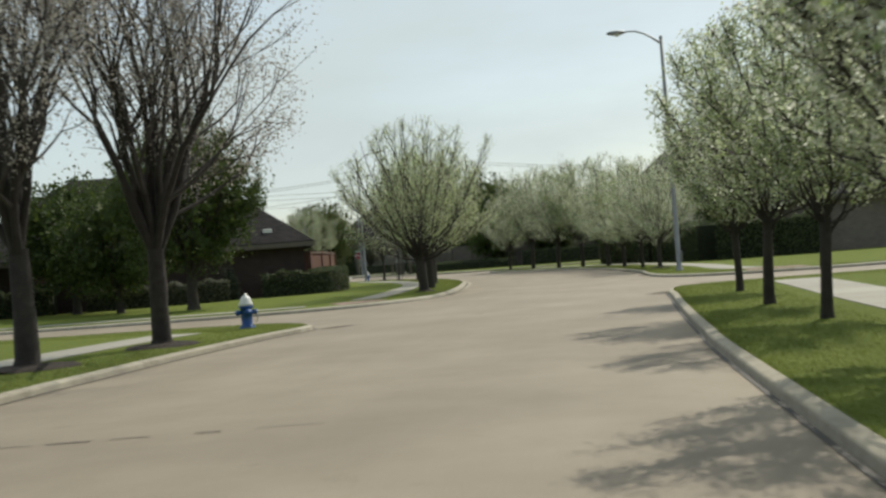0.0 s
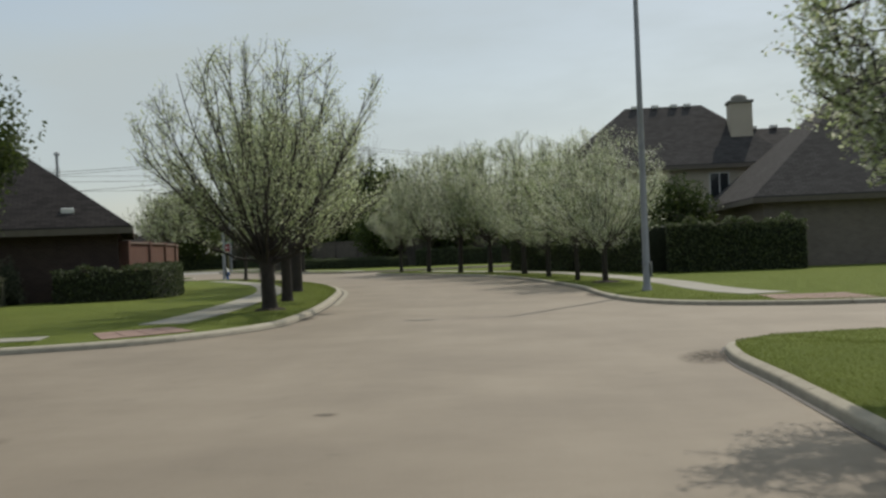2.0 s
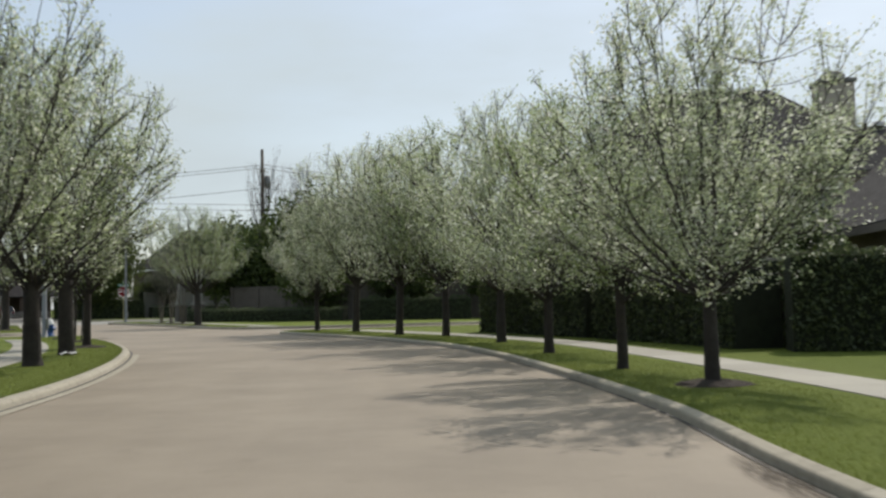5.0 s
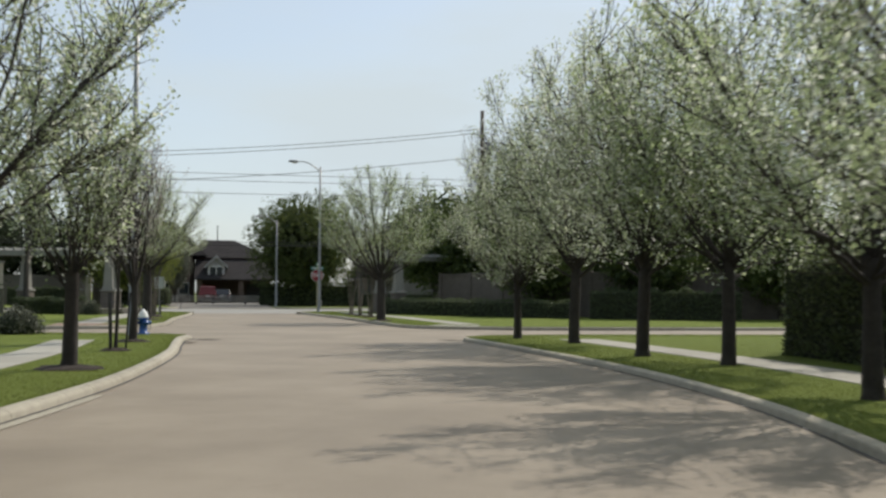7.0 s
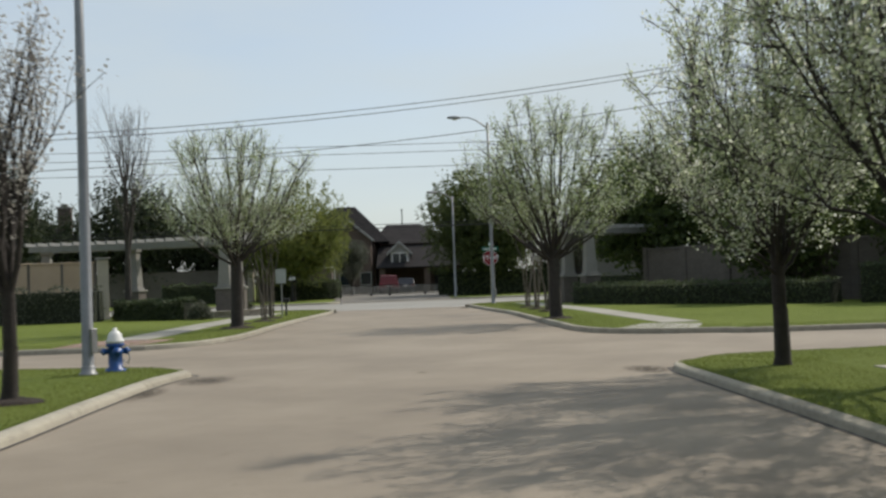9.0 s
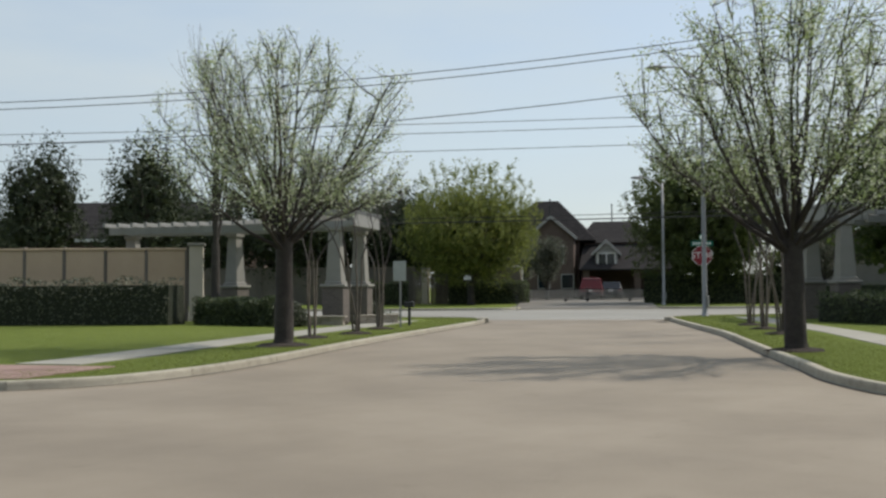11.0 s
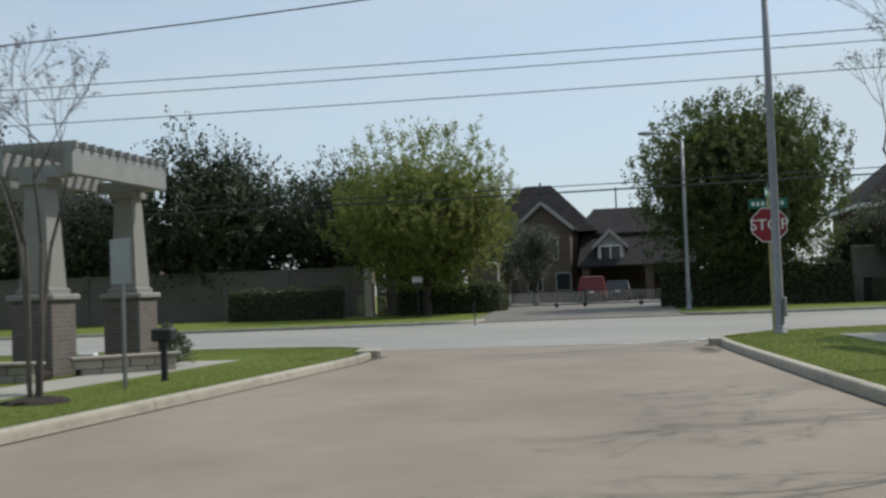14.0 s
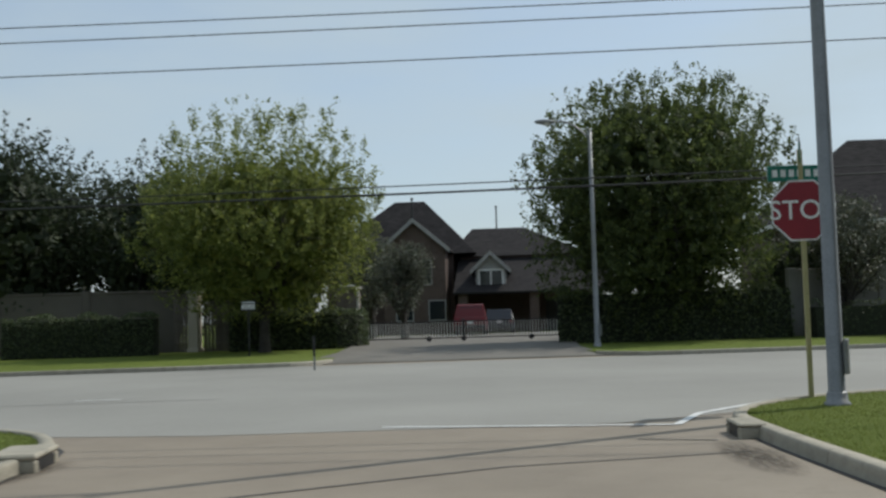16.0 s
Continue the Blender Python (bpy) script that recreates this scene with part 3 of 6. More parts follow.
def wood_mesh(name, segs, mat, min_r=0.006, twig=None):
    verts, faces, slots = [], [], []
    for a, b, ra, rb, level in segs:
        n = 9 if level == 0 else 5 if level < 3 else 3
        d = (b - a)
        if d.length < 1e-4:
            continue
        d.normalize()
        u = d.orthogonal().normalized()
        v = d.cross(u)
        i0 = len(verts)
        b2 = b + d * min(0.02, rb)
        for c, r in ((a, max(ra, min_r)), (b2, max(rb, min_r * 0.8))):
            for k in range(n):
                t = 6.28318 * k / n
                w = 1 + (0.07 * math.sin(3 * t + a.z * 5) if level == 0 else 0)
                verts.append(c + (u * math.cos(t) + v * math.sin(t)) * r * w)
        for k in range(n):
            faces.append((i0 + k, i0 + (k + 1) % n, i0 + n + (k + 1) % n, i0 + n + k))
            slots.append(1 if level >= 2 and twig else 0)
    me = mesh_of(name, verts, faces, [mat, twig] if twig else mat, True)
    me.polygons.foreach_set("material_index", slots)
    return me


def leaf_mesh(name, rng, points, count, size, spread, mat, flat=0.0):
    """count small pointed leaves, folded along the middle, scattered round the points."""
    k = rng.integers(0, len(points), count)
    c = rng.normal(0, 1, (count, 3))
    c *= (spread * 1.7 * rng.uniform(0, 1, count) ** 0.45 / np.linalg.norm(c, axis=1))[:, None]
    c += np.array([tuple(p) for p in points])[k]
    a = rng.normal(0, 1, (count, 3))
    a[:, 2] *= 1 - flat
    a /= np.linalg.norm(a, axis=1)[:, None]
    b = np.cross(a, rng.normal(0, 1, (count, 3)))
    b /= np.linalg.norm(b, axis=1)[:, None]
    nrm = np.cross(a, b)
    s = (size * rng.uniform(0.6, 1.35, count))[:, None]
    verts = np.stack([c - a * s * 0.5, c + b * s * 0.32 + nrm * s * 0.08, c + a * s * 0.55, c - b * s * 0.32 + nrm * s * 0.08], 1).reshape(-1, 3)
    me = bpy.data.meshes.new(name)
    me.vertices.add(count * 4)
    me.vertices.foreach_set("co", verts.ravel())
    me.loops.add(count * 4)
    me.loops.foreach_set("vertex_index", np.arange(count * 4, dtype=np.int32))
    me.polygons.add(count)
    me.polygons.foreach_set("loop_start", np.arange(0, count * 4, 4, dtype=np.int32))
    me.update(calc_edges=True)
    me.materials.append(mat)
    return me


def make_tree(name, seed, trunk_h, trunk_r, height, width, limbs=8, levels=3, up=1.0, jitter=0.16, leaves=9000, size=0.08, spread=0.13,
              bark=None, leaf=None, lean=0.05, shift=1.0):
    rng, nrng = random.Random(seed), np.random.default_rng(seed)
    segs, tips = grow(rng, trunk_h, trunk_r, height, width * 0.5 * shift, limbs, levels, up, jitter, lean)
    segs, tips = fit_size(segs, tips, trunk_h, height, width)
    t = empty(name)
    part_mesh("trunk", wood_mesh("trunk", segs, bark, 0.006, TWIG if bark is BARK else None), t)
    part_mesh("crown", leaf_mesh("crown", nrng, [p for p, d in tips], leaves, size, spread, leaf), t)
    return t


def dense_tree(name, seed, height, width, trunk_h, leaf, clumps=60, leaves=34000, size=0.19, low=0.5, bark=None, spiky=0.0, shoot=0.1, inner=700, inner_size=0.6):
    """A full crown of many leafy clumps, uneven in outline, on a branched trunk."""
    rng, nrng = random.Random(seed), np.random.default_rng(seed)
    segs, tips = grow(rng, trunk_h, 0.2, height * 0.9, width * 0.5, 12, 3, 0.4, 0.2)
    segs, tips = fit_size(segs, tips, trunk_h, height * 0.88, width * 0.82)
    t = empty(name)
    part_mesh("trunk", wood_mesh("trunk", segs, bark or DARKBARK), t)
    cz, rz, rx = (height + low) / 2, (height - low) / 2, width / 2
    pts = []
    for i in range(clumps):
        z = 1 - 2 * (i + 0.5) / clumps
        a = 2.39996 * i + rng.uniform(-0.35, 0.35)
        k = rng.uniform(0.62, 0.86)
        s = math.sqrt(1 - z * z) ** 0.8
        r = rng.uniform(0.11, 0.2) * width
        up = 1.0 + (spiky * max(0, z) if spiky else 0)
        c = np.array((math.cos(a) * s * rx * k, math.sin(a) * s * rx * k, cz + z * rz * k))
        n = nrng.normal(0, 1, (90, 3))
        n *= (nrng.uniform(0.35, 1, 90) ** 0.5 / np.linalg.norm(n, axis=1))[:, None]
        pts.append(c + n * np.array((r, r, r * (0.85 + spiky * 0.8 * max(0, z)))))
    pts = np.concatenate(pts)
    if spiky:
        # upright leafy shoots that break the outline of the upper crown
        out = (pts - np.array((0, 0, cz))) / np.array((rx, rx, rz))
        tops = pts[(np.linalg.norm(out, axis=1) > 0.68) & (out[:, 2] > -0.25)]
        for p in tops[nrng.permutation(len(tops))[:int(900 * spiky)]]:
            d = np.array((p[0] / rx * 0.35, p[1] / rx * 0.35, 0.9)) + nrng.normal(0, 0.16, 3)
            length = nrng.uniform(0.3, 1.0) * height * shoot
            pts = np.concatenate([pts, p + d * (np.linspace(0, 1, 8) ** 1.2)[:, None] * length])
    pts[:, 2] = np.maximum(pts[:, 2], 0.12)
    part_mesh("crown", leaf_mesh("crown", nrng, pts, leaves, size, 0.1 if spiky else 0.16, leaf), t)
    # broad sprays inside the crown, which close it against the light
    n = nrng.normal(0, 1, (inner, 3))
    n *= (nrng.uniform(0.1, 1, inner) ** 0.4 / np.linalg.norm(n, axis=1))[:, None]
    core = n * np.array((rx * 0.74, rx * 0.74, rz * 0.76)) + np.array((0, 0, cz))
    part_mesh("inner_foliage", leaf_mesh("inner_foliage", nrng, core, inner, inner_size, 0.1, leaf), t)
    return t


def pear_tree(seed, height, width, low, trunk_h, trunk_r, limbs=22, twigs=13, leaves=26000, size=0.055, spur=0.085, leaf=None, flare=0.34, curl=0.5, fill=170):
    """A pear: many straight rising limbs in a vase, set with upright twigs; leaf and blossom sit on short spurs along the twigs."""
    rng, nrng = random.Random(seed), np.random.default_rng(seed)
    segs, spurs = [], []
    top = Vector((rng.uniform(-0.06, 0.06), rng.uniform(-0.06, 0.06), trunk_h))
    mid = Vector((top.x * 0.4, top.y * 0.4, trunk_h * 0.5))
    segs.append((Vector((0, 0, -0.12)), Vector((0, 0, 0.12)), trunk_r * 1.5, trunk_r * 1.12, 0))
    segs.append((Vector((0, 0, 0.12)), mid, trunk_r * 1.12, trunk_r, 0))
    segs.append((mid, top, trunk_r, trunk_r * 0.95, 0))
    rx, cz = width / 2, (height + low) / 2
    rz = height - cz

    def rod(p, d, length, r, level):
        for i in range(2):
            d = (d + Vector((rng.gauss(0, 0.06), rng.gauss(0, 0.06), 0.07))).normalized()
            q = p + d * (length / 2)
            segs.append((p, q, r, r * 0.75, level))
            for s in (0.3, 0.65, 1.0):
                spurs.append(p.lerp(q, s))
            p, r = q, r * 0.75
        return p, d

    for i in range(limbs):
        f = math.sqrt((i + 0.6) / limbs)
        a = 2.39996 * i + rng.uniform(-0.3, 0.3)
        e = rng.uniform(0.84, 0.97)
        out = Vector((math.cos(a), math.sin(a), 0))
        zend = cz + rz * math.sqrt(max(0.0, 1 - (f * 0.93) ** 2)) * rng.uniform(0.82, 1.0)
        low_limb = f > 0.55 and i % 3 != 0
        if low_limb:
            zend = cz + rz * rng.uniform(-0.65, 0.3)
        start = mid.lerp(top, rng.uniform(0.55, 1.0))
        end = out * rx * f * e + Vector((0, 0, zend))
        ctl = start + out * rx * f * (curl + 0.1 if low_limb else curl) + Vector((0, 0, (zend - start.z) * (flare + 0.15 if low_limb else flare)))
        n = 9
        pts = []
        for k in range(n + 1):
            s = k / n
            p = start * (1 - s) ** 2 + ctl * 2 * s * (1 - s) + end * s * s
            if 0 < k:
                p = p + Vector((rng.gauss(0, 0.03), rng.gauss(0, 0.03), rng.gauss(0, 0.02)))
            pts.append(p)
        r = trunk_r * rng.uniform(0.18, 0.34)
        rad = [max(0.006, r * (1 - 0.88 * k / n)) for k in range(n + 1)]
        for k in range(n):
            segs.append((pts[k], pts[k + 1], rad[k], rad[k + 1], 1 if k < 4 else 2))
        for j in range(twigs):
            s = rng.uniform(0.25, 1.0)
            k = min(n - 1, int(s * n))
            p = pts[k].lerp(pts[k + 1], s * n - k)
            d = (pts[k + 1] - pts[k]).normalized()
            way = Vector((rng.gauss(0, 0.6), rng.gauss(0, 0.6), rng.uniform(-0.1, 0.4))) + out * 0.2
            d = (d + way * 0.8).normalized()
            room = max(0.35, 1.25 - abs(s - 0.55))
            q, d2 = rod(p, d, rng.uniform(0.55, 1.15) * room * height / 6.3, 0.012, 3)
            for _ in range(3):
                d3 = (d2 + Vector((rng.gauss(0, 0.4), rng.gauss(0, 0.4), 0.15))).normalized()
                b = p.lerp(q, rng.uniform(0.3, 0.95))
                rod(b, d3, rng.uniform(0.3, 0.6) * height / 6.3, 0.007, 3)
    # shorter shoots that fill the crown out to its rounded outline
    stems = [s[1] for s in segs if s[4] in (1, 2)]
    for i in range(fill):
        z = 1 - 2 * (i + 0.5) / fill
        a = 2.39996 * i + rng.uniform(-0.4, 0.4)
        k = rng.uniform(0.6, 0.97)
        w = max(0.0, 1 - z * z) ** 0.45
        c = Vector((math.cos(a) * w * rx * k, math.sin(a) * w * rx * k, cz + z * rz * k))
        p = min(stems, key=lambda q: (q - c).length + 1.2 * max(0.0, q.z - c.z + 0.25))
        m = p.lerp(c, 0.5) - Vector((0, 0, 0.06))
        segs.append((p, m, 0.010, 0.008, 3))
        segs.append((m, c, 0.008, 0.004, 3))
        spurs += [m, m.lerp(c, 0.3), m.lerp(c, 0.55), m.lerp(c, 0.8), c, c, c + Vector((0, 0, 0.08))]
    ok = []
    for p in spurs:
        if (p.x * p.x + p.y * p.y) / (rx * rx * 1.1) + ((p.z - cz) / rz) ** 2 < 1.12 and p.z > low:
            ok.append(p)
    segs = [s for s in segs if s[4] < 3 or (s[1].z > low * 0.9 and (s[1].x ** 2 + s[1].y ** 2) / (rx * rx * 1.1) + ((s[1].z - cz) / rz) ** 2 < 1.2)]
    t = empty("pear_tree")
    part_mesh("trunk", wood_mesh("trunk", segs, BARK, 0.0045, TWIG), t)
    part_mesh("crown", leaf_mesh("crown", nrng, ok, leaves, size, spur, leaf or PEARLEAF), t)
    return t


def place(master, spots, label, category, group=""):
    """Stands copies of a built tree on the given (x, y, z, turn, scale) spots; the first is the built one."""
    obs = [master]
    for _ in spots[1:]:
        obs.append(copy_thing(master, Matrix.Identity(4)))
    for ob, (x, y, z, turn, k) in zip(obs, spots):
        ob.matrix_basis = pose(x, y, z, 0, 0, turn) @ Matrix.Scale(k, 4)
        tagged(ob, label, category, group)
    return obs


def mulch_ring(x, y, r, seed):
    rng = random.Random(seed)
    bm = bmesh.new()
    n, rings = 18, []
    for j, (k, z) in enumerate(((1.0, 0.0), (0.82, 0.035), (0.45, 0.06), (0.15, 0.07))):
        rings.append([bm.verts.new((x + r * k * rng.uniform(0.86, 1.12) * math.cos(6.283 * i / n), y + r * k * rng.uniform(0.86, 1.12) * math.sin(6.283 * i / n), KERB_H + z + rng.uniform(-0.006, 0.012))) for i in range(n)])
    for a, b in zip(rings, rings[1:]):
        for i in range(n):
            bm.faces.new((a[i], a[(i + 1) % n], b[(i + 1) % n], b[i]))
    bm.faces.new(rings[-1])
    tagged(part("mulch_ring", bm, MULCH, None), "low ring of dark bark mulch round a tree trunk", "mulch")


# ---- planting ----
Z = KERB_H
ROW = "pear trees along the kerb"
PEAR = "ornamental pear tree with pale green young leaves and white blossom"
pears = [
    pear_tree(11, 6.3, 6.0, 1.15, 1.6, 0.112, 26, 9, 31000, 0.057, 0.115, fill=250),
    pear_tree(12, 6.3, 5.8, 1.25, 1.7, 0.105, 26, 9, 31000, 0.057, 0.115, fill=250),
    pear_tree(13, 6.3, 6.2, 1.10, 1.5, 0.117, 26, 9, 31000, 0.057, 0.115, fill=250),
]
compact = pear_tree(15, 4.3, 3.2, 1.45, 1.3, 0.075, 17, 8, 24000, 0.047, 0.085, fill=200)
place(compact, [(5.56, -17.7, Z, 300, 0.96), (5.33, -22.6, Z, 10, 1.05), (5.42, -26.3, Z, 45, 0.95), (5.5, -31.3, Z, 160, 1.05)], "compact young pear tree with pale green leaves and white blossom", "tree", ROW)
tall = pear_tree(14, 7.0, 5.3, 1.7, 1.9, 0.125, 26, 10, 28000, 0.06, 0.11, fill=230)
place(pears[0], [(5.88, 9.7, Z, 20, 0.80), (3.95, 25.2, Z, 140, 1.04), (5.4, -36.5, Z, 80, 0.8)], PEAR, "tree", ROW)
place(pears[1], [(5.3, 13.2, Z, 60, 0.78), (2.45, 31.3, Z, 190, 1.1)], PEAR, "tree", ROW)
place(pears[2], [(4.65, 18.8, Z, 100, 0.83)], PEAR, "tree", ROW)
place(tall, [(-1.1, 38.9, Z, 250, 1.05), (-2.9, 41.2, Z, 330, 0.8), (0.85, 33.6, Z, 230, 1.0)], "tall upright pear tree with pale green young leaves and white blossom", "tree", ROW)
bare = make_tree("pear_tree", 21, 1.7, 0.155, 8.2, 6.6, 13, 4, 0.9, 0.15, 34000, 0.048, 0.2, BARK, PEARBUD, shift=1.1)
place(bare, [(-5.5, -25.6, Z, 0, 1.0), (-4.76, -22.4, Z, 130, 0.97)], "large pear tree, nearly bare with swelling reddish buds", "tree", ROW)
vase = pear_tree(31, 6.3, 6.8, 1.2, 1.35, 0.17, 32, 14, 26000, 0.054, 0.11, leaf=PEARGREEN, flare=0.3, curl=0.55, fill=150)
place(vase, [(-3.4, -0.4, Z, 0, 1.0)], "wide vase-shaped pear tree with sparse young leaves", "tree", ROW)
place(pear_tree(32, 6.6, 5.3, 1.4, 1.6, 0.165, 22, 10, 24000, 0.055, 0.1), [(-4.8, 12.5, Z, 200, 1.0), (-6.7, 22.3, Z, 20, 1.12), (-5.6, 17.2, Z, 280, 1.0)], PEAR, "tree", ROW)
place(pear_tree(38, 5.9, 4.8, 1.3, 1.5, 0.15, 20, 10, 22000, 0.055, 0.1, leaf=PEARGREEN), [(-3.8, 4.4, Z, 70, 1.0)], "pear tree in fresh yellow-green young leaf", "tree", ROW)
place(pear_tree(33, 5.2, 2.6, 1.4, 1.5, 0.11, 13, 11, 9000, 0.06, 0.1), [(-7.7, 26.8, Z, 0, 1.0)], "slim young pear tree in white blossom", "tree", ROW)
thin = make_tree("pear_tree", 34, 1.3, 0.085, 4.6, 2.1, 9, 3, 1.5, 0.13, 3600, 0.05, 0.10, BARK, PEARBUD)
place(thin, [(-11.45, 35.6, Z, 0, 1.05)], "young upright pear tree, nearly bare", "tree", ROW)
slim = make_tree("pear_tree", 37, 1.2, 0.036, 4.4, 1.3, 6, 3, 1.9, 0.12, 1300, 0.05, 0.10, BARK, PEARBUD)
place(slim, [(-9.75, 31.8, Z, 90, 1.0)], "slim young pear tree between three stakes, nearly bare", "tree", ROW)
place(pear_tree(35, 6.4, 5.8, 2.4, 2.4, 0.18, 26, 10, 26000, 0.05, 0.1, fill=210), [(-21.2, 54.5, Z, 0, 1.0)], "pear tree with clear trunk and pale blossom", "tree", ROW)
place(pear_tree(36, 6.7, 6.3, 2.5, 2.1, 0.18, 28, 10, 29000, 0.053, 0.1, fill=310), [(-11.6, 57.6, Z, 30, 1.0)], "wide pear tree with white blossom on the street corner", "tree", ROW)

for i, (x, y, r) in enumerate([(-5.5, -25.6, 0.75), (-4.76, -22.4, 0.7), (5.88, 9.7, 0.5), (-7.7, 26.8, 0.55), (-9.75, 31.8, 0.33), (-11.45, 35.6, 0.42), (-21.2, 54.5, 0.6), (-11.6, 57.6, 0.55), (-3.4, -0.4, 0.4)]):
    mulch_ring(x, y, r, i)


def crape_myrtle(seed, height, width):
    """Several thin pale stems from one root, bare twigs with seed heads."""
    rng, nrng = random.Random(seed), np.random.default_rng(seed)
    segs, tips = [], []
    for k in range(4):
        a = 6.283 * k / 4 + rng.uniform(-0.4, 0.4)
        p, d, r = Vector((0.07 * math.cos(a), 0.07 * math.sin(a), -0.1)), Vector((math.cos(a) * 0.04, math.sin(a) * 0.04, 1)).normalized(), 0.034
        for _ in range(4):
            q = p + d * height * 0.115
            segs.append((p, q, r, r * 0.9, 1))
            p, r = q, r * 0.9
            d = (d + Vector((rng.gauss(0, 0.07), rng.gauss(0, 0.07), 0.1))).normalized()

        def fork(p, d, length, r, level):
            for _ in range(2):
                d = (d + Vector((rng.gauss(0, 0.12), rng.gauss(0, 0.12), 0.06))).normalized()
                q = p + d * length / 2
                segs.append((p, q, r, r * 0.85, 2 + level))
                p, r = q, r * 0.85
            if level < 4:
                for _ in range(3 if level in (1, 2) else 2):
                    fork(p, (d + Vector((rng.gauss(0, 0.38), rng.gauss(0, 0.38), rng.gauss(0, 0.15)))).normalized(), length * rng.uniform(0.6, 0.85), r * 0.75, level + 1)
            else:
                tips.append((p, d))
        fork(p, (d + Vector((math.cos(a) * 0.25, math.sin(a) * 0.25, 0))).normalized(), height * 0.24, r, 0)
    segs2, tips2 = fit_size(segs, tips, height * 0.4, height, width)
    t = empty("crape_myrtle")
    part_mesh("stem", wood_mesh("stem", segs2, PALEBARK, 0.0045, TWIG), t)
    part_mesh("crown", leaf_mesh("crown", nrng, [p for p, d in tips2], 1400, 0.03, 0.05, SEEDPOD), t)["kind"] = "stuff"
    return t


stakes = empty("tree_stakes", pose(-9.75, 31.8, Z, 0, 0, 25), label="three dark stakes propping a young tree", category="stake")
for k in range(3):
    c, d = math.cos(2.094 * k), math.sin(2.094 * k)
    part("stake", tube([(c * 0.19, d * 0.19, -0.1), (c * 0.27, d * 0.27, 1.2)], [0.022, 0.018], 6), BLACKPAINT, stakes)
    part("tie", tube([(c * 0.26, d * 0.26, 1.02), (c * 0.14, d * 0.14 + 0.02, 0.99), (c * 0.03, d * 0.03, 1.02)], 0.008, 5), BLACKPAINT, stakes)

CRAPE = "bare crape myrtle with several thin pale stems and dry seed heads"
place(crape_myrtle(5, 4.3, 3.4), [(-23.0, 57.3, Z, 0, 1.0), (-25.0, 62.3, Z, 120, 1.0), (-15.4, 66.7, Z, 60, 1.05)], CRAPE, "shrub", "crape myrtles at the entrance")
place(crape_myrtle(6, 4.5, 3.8), [(-23.5, 59.5, Z, 40, 1.0), (-16.7, 69.2, Z, 200, 1.0), (-14.0, 63.9, Z, 10, 1.05)], CRAPE, "shrub", "crape myrtles at the entrance")
for i, (x, y) in enumerate([(-23.0, 57.3), (-23.5, 59.5), (-25.0, 62.3), (-15.4, 66.7), (-16.7, 69.2), (-14.0, 63.9)]):
    mulch_ring(x, y, 0.42, 50 + i)


oak = dense_tree("oak_tree", 41, 7.2, 6.8, 1.2, OAKLEAF, 56, 8500, 0.225, 0.8, inner=800)
place(oak, [(-6.5, 70.6, Z, 200, 0.8), (-0.5, 69.0, Z, 20, 0.85), (6, 68.5, Z, 120, 0.85), (-8.0, 84.5, Z, 100, 0.9), (-16, 1.5, Z, 300, 0.7), (-19.5, 5.0, Z, 120, 0.85), (-26, 3.0, Z, 220, 1.0), (-4.6, 79.5, Z, 30, 1.2), (11.2, 26.4, Z, 80, 0.62), (3.5, 75.5, Z, 160, 1.0), (12, 75.5, Z, 250, 1.05), (-7.6, 81, Z, 310, 1.42), (-14.0, 80.8, Z, 150, 1.12), (-10.8, 78.4, Z, 20, 1.05)], "dense dark green live oak", "tree")
oak_near = dense_tree("oak_tree", 49, 7.0, 5.6, 1.3, OAKLEAF, 56, 24000, 0.115, 0.9, spiky=0.6, inner=1200, inner_size=0.4)
place(oak_near, [(-11.8, -1.6, Z, 0, 1.0)], "dark green live oak with a ragged top beside the lane", "tree")
oak_big = dense_tree("oak_tree", 42, 9.3, 9.2, 1.0, SUNOAK, 96, 60000, 0.118, 0.35, spiky=0.3, shoot=0.07, inner=3200, inner_size=0.55)
place(oak_big, [(-32.6, 104.6, Z, 0, 1.1)], "tall rounded live oak beside the gate, sunlit on top", "tree")
yellow = dense_tree("elm_tree", 43, 8.3, 9.4, 1.4, YELLOWLEAF, 92, 60000, 0.108, 1.0, spiky=0.9, shoot=0.085, inner=3000, inner_size=0.5)
place(yellow, [(-45.6, 97.05, Z, 0, 0.97)], "broad tree with fresh yellow-green spring leaves", "tree")
evergreen = dense_tree("evergreen_tree", 44, 9.0, 8.4, 1.0, DARKLEAF, 70, 12500, 0.17, 0.2, spiky=0.9, shoot=0.12, inner=1500)
place(evergreen, [(-59.5, 95.4, Z, 80, 1.1), (-54.6, 100.4, Z, 0, 0.9), (-64.8, 92.4, Z, 190, 0.84), (-69.8, 89.4, Z, 300, 0.78), (-79, 83.5, Z, 20, 0.8), (-84, 103, Z, 120, 1.25), (-88, 77, Z, 220, 0.8), (-62.5, 100.5, Z, 10, 1.05), (-51.0, 104.5, Z, 150, 0.9), (-57, 104, Z, 40, 0.95), (-20, 114.5, Z, 60, 0.6), (-14, 119, Z, 170, 0.75), (-4, 125, Z, 230, 0.8), (8, 133, Z, 30, 0.9), (-28.9, 111.2, Z, 250, 0.5), (-26.2, 111.9, Z, 40, 0.52)], "tall dark evergreen tree behind the wall", "tree", "trees behind the far wall")


def big_tree(name, seed, height, width, trunk_h, leaf, count=15000, size=0.17, spread=0.42, bark=None, limbs=12, jitter=0.2, up=0.5):
    return make_tree(name, seed, trunk_h, 0.2, height, width, limbs, 3, up, jitter, count, size, spread, bark or DARKBARK, leaf)


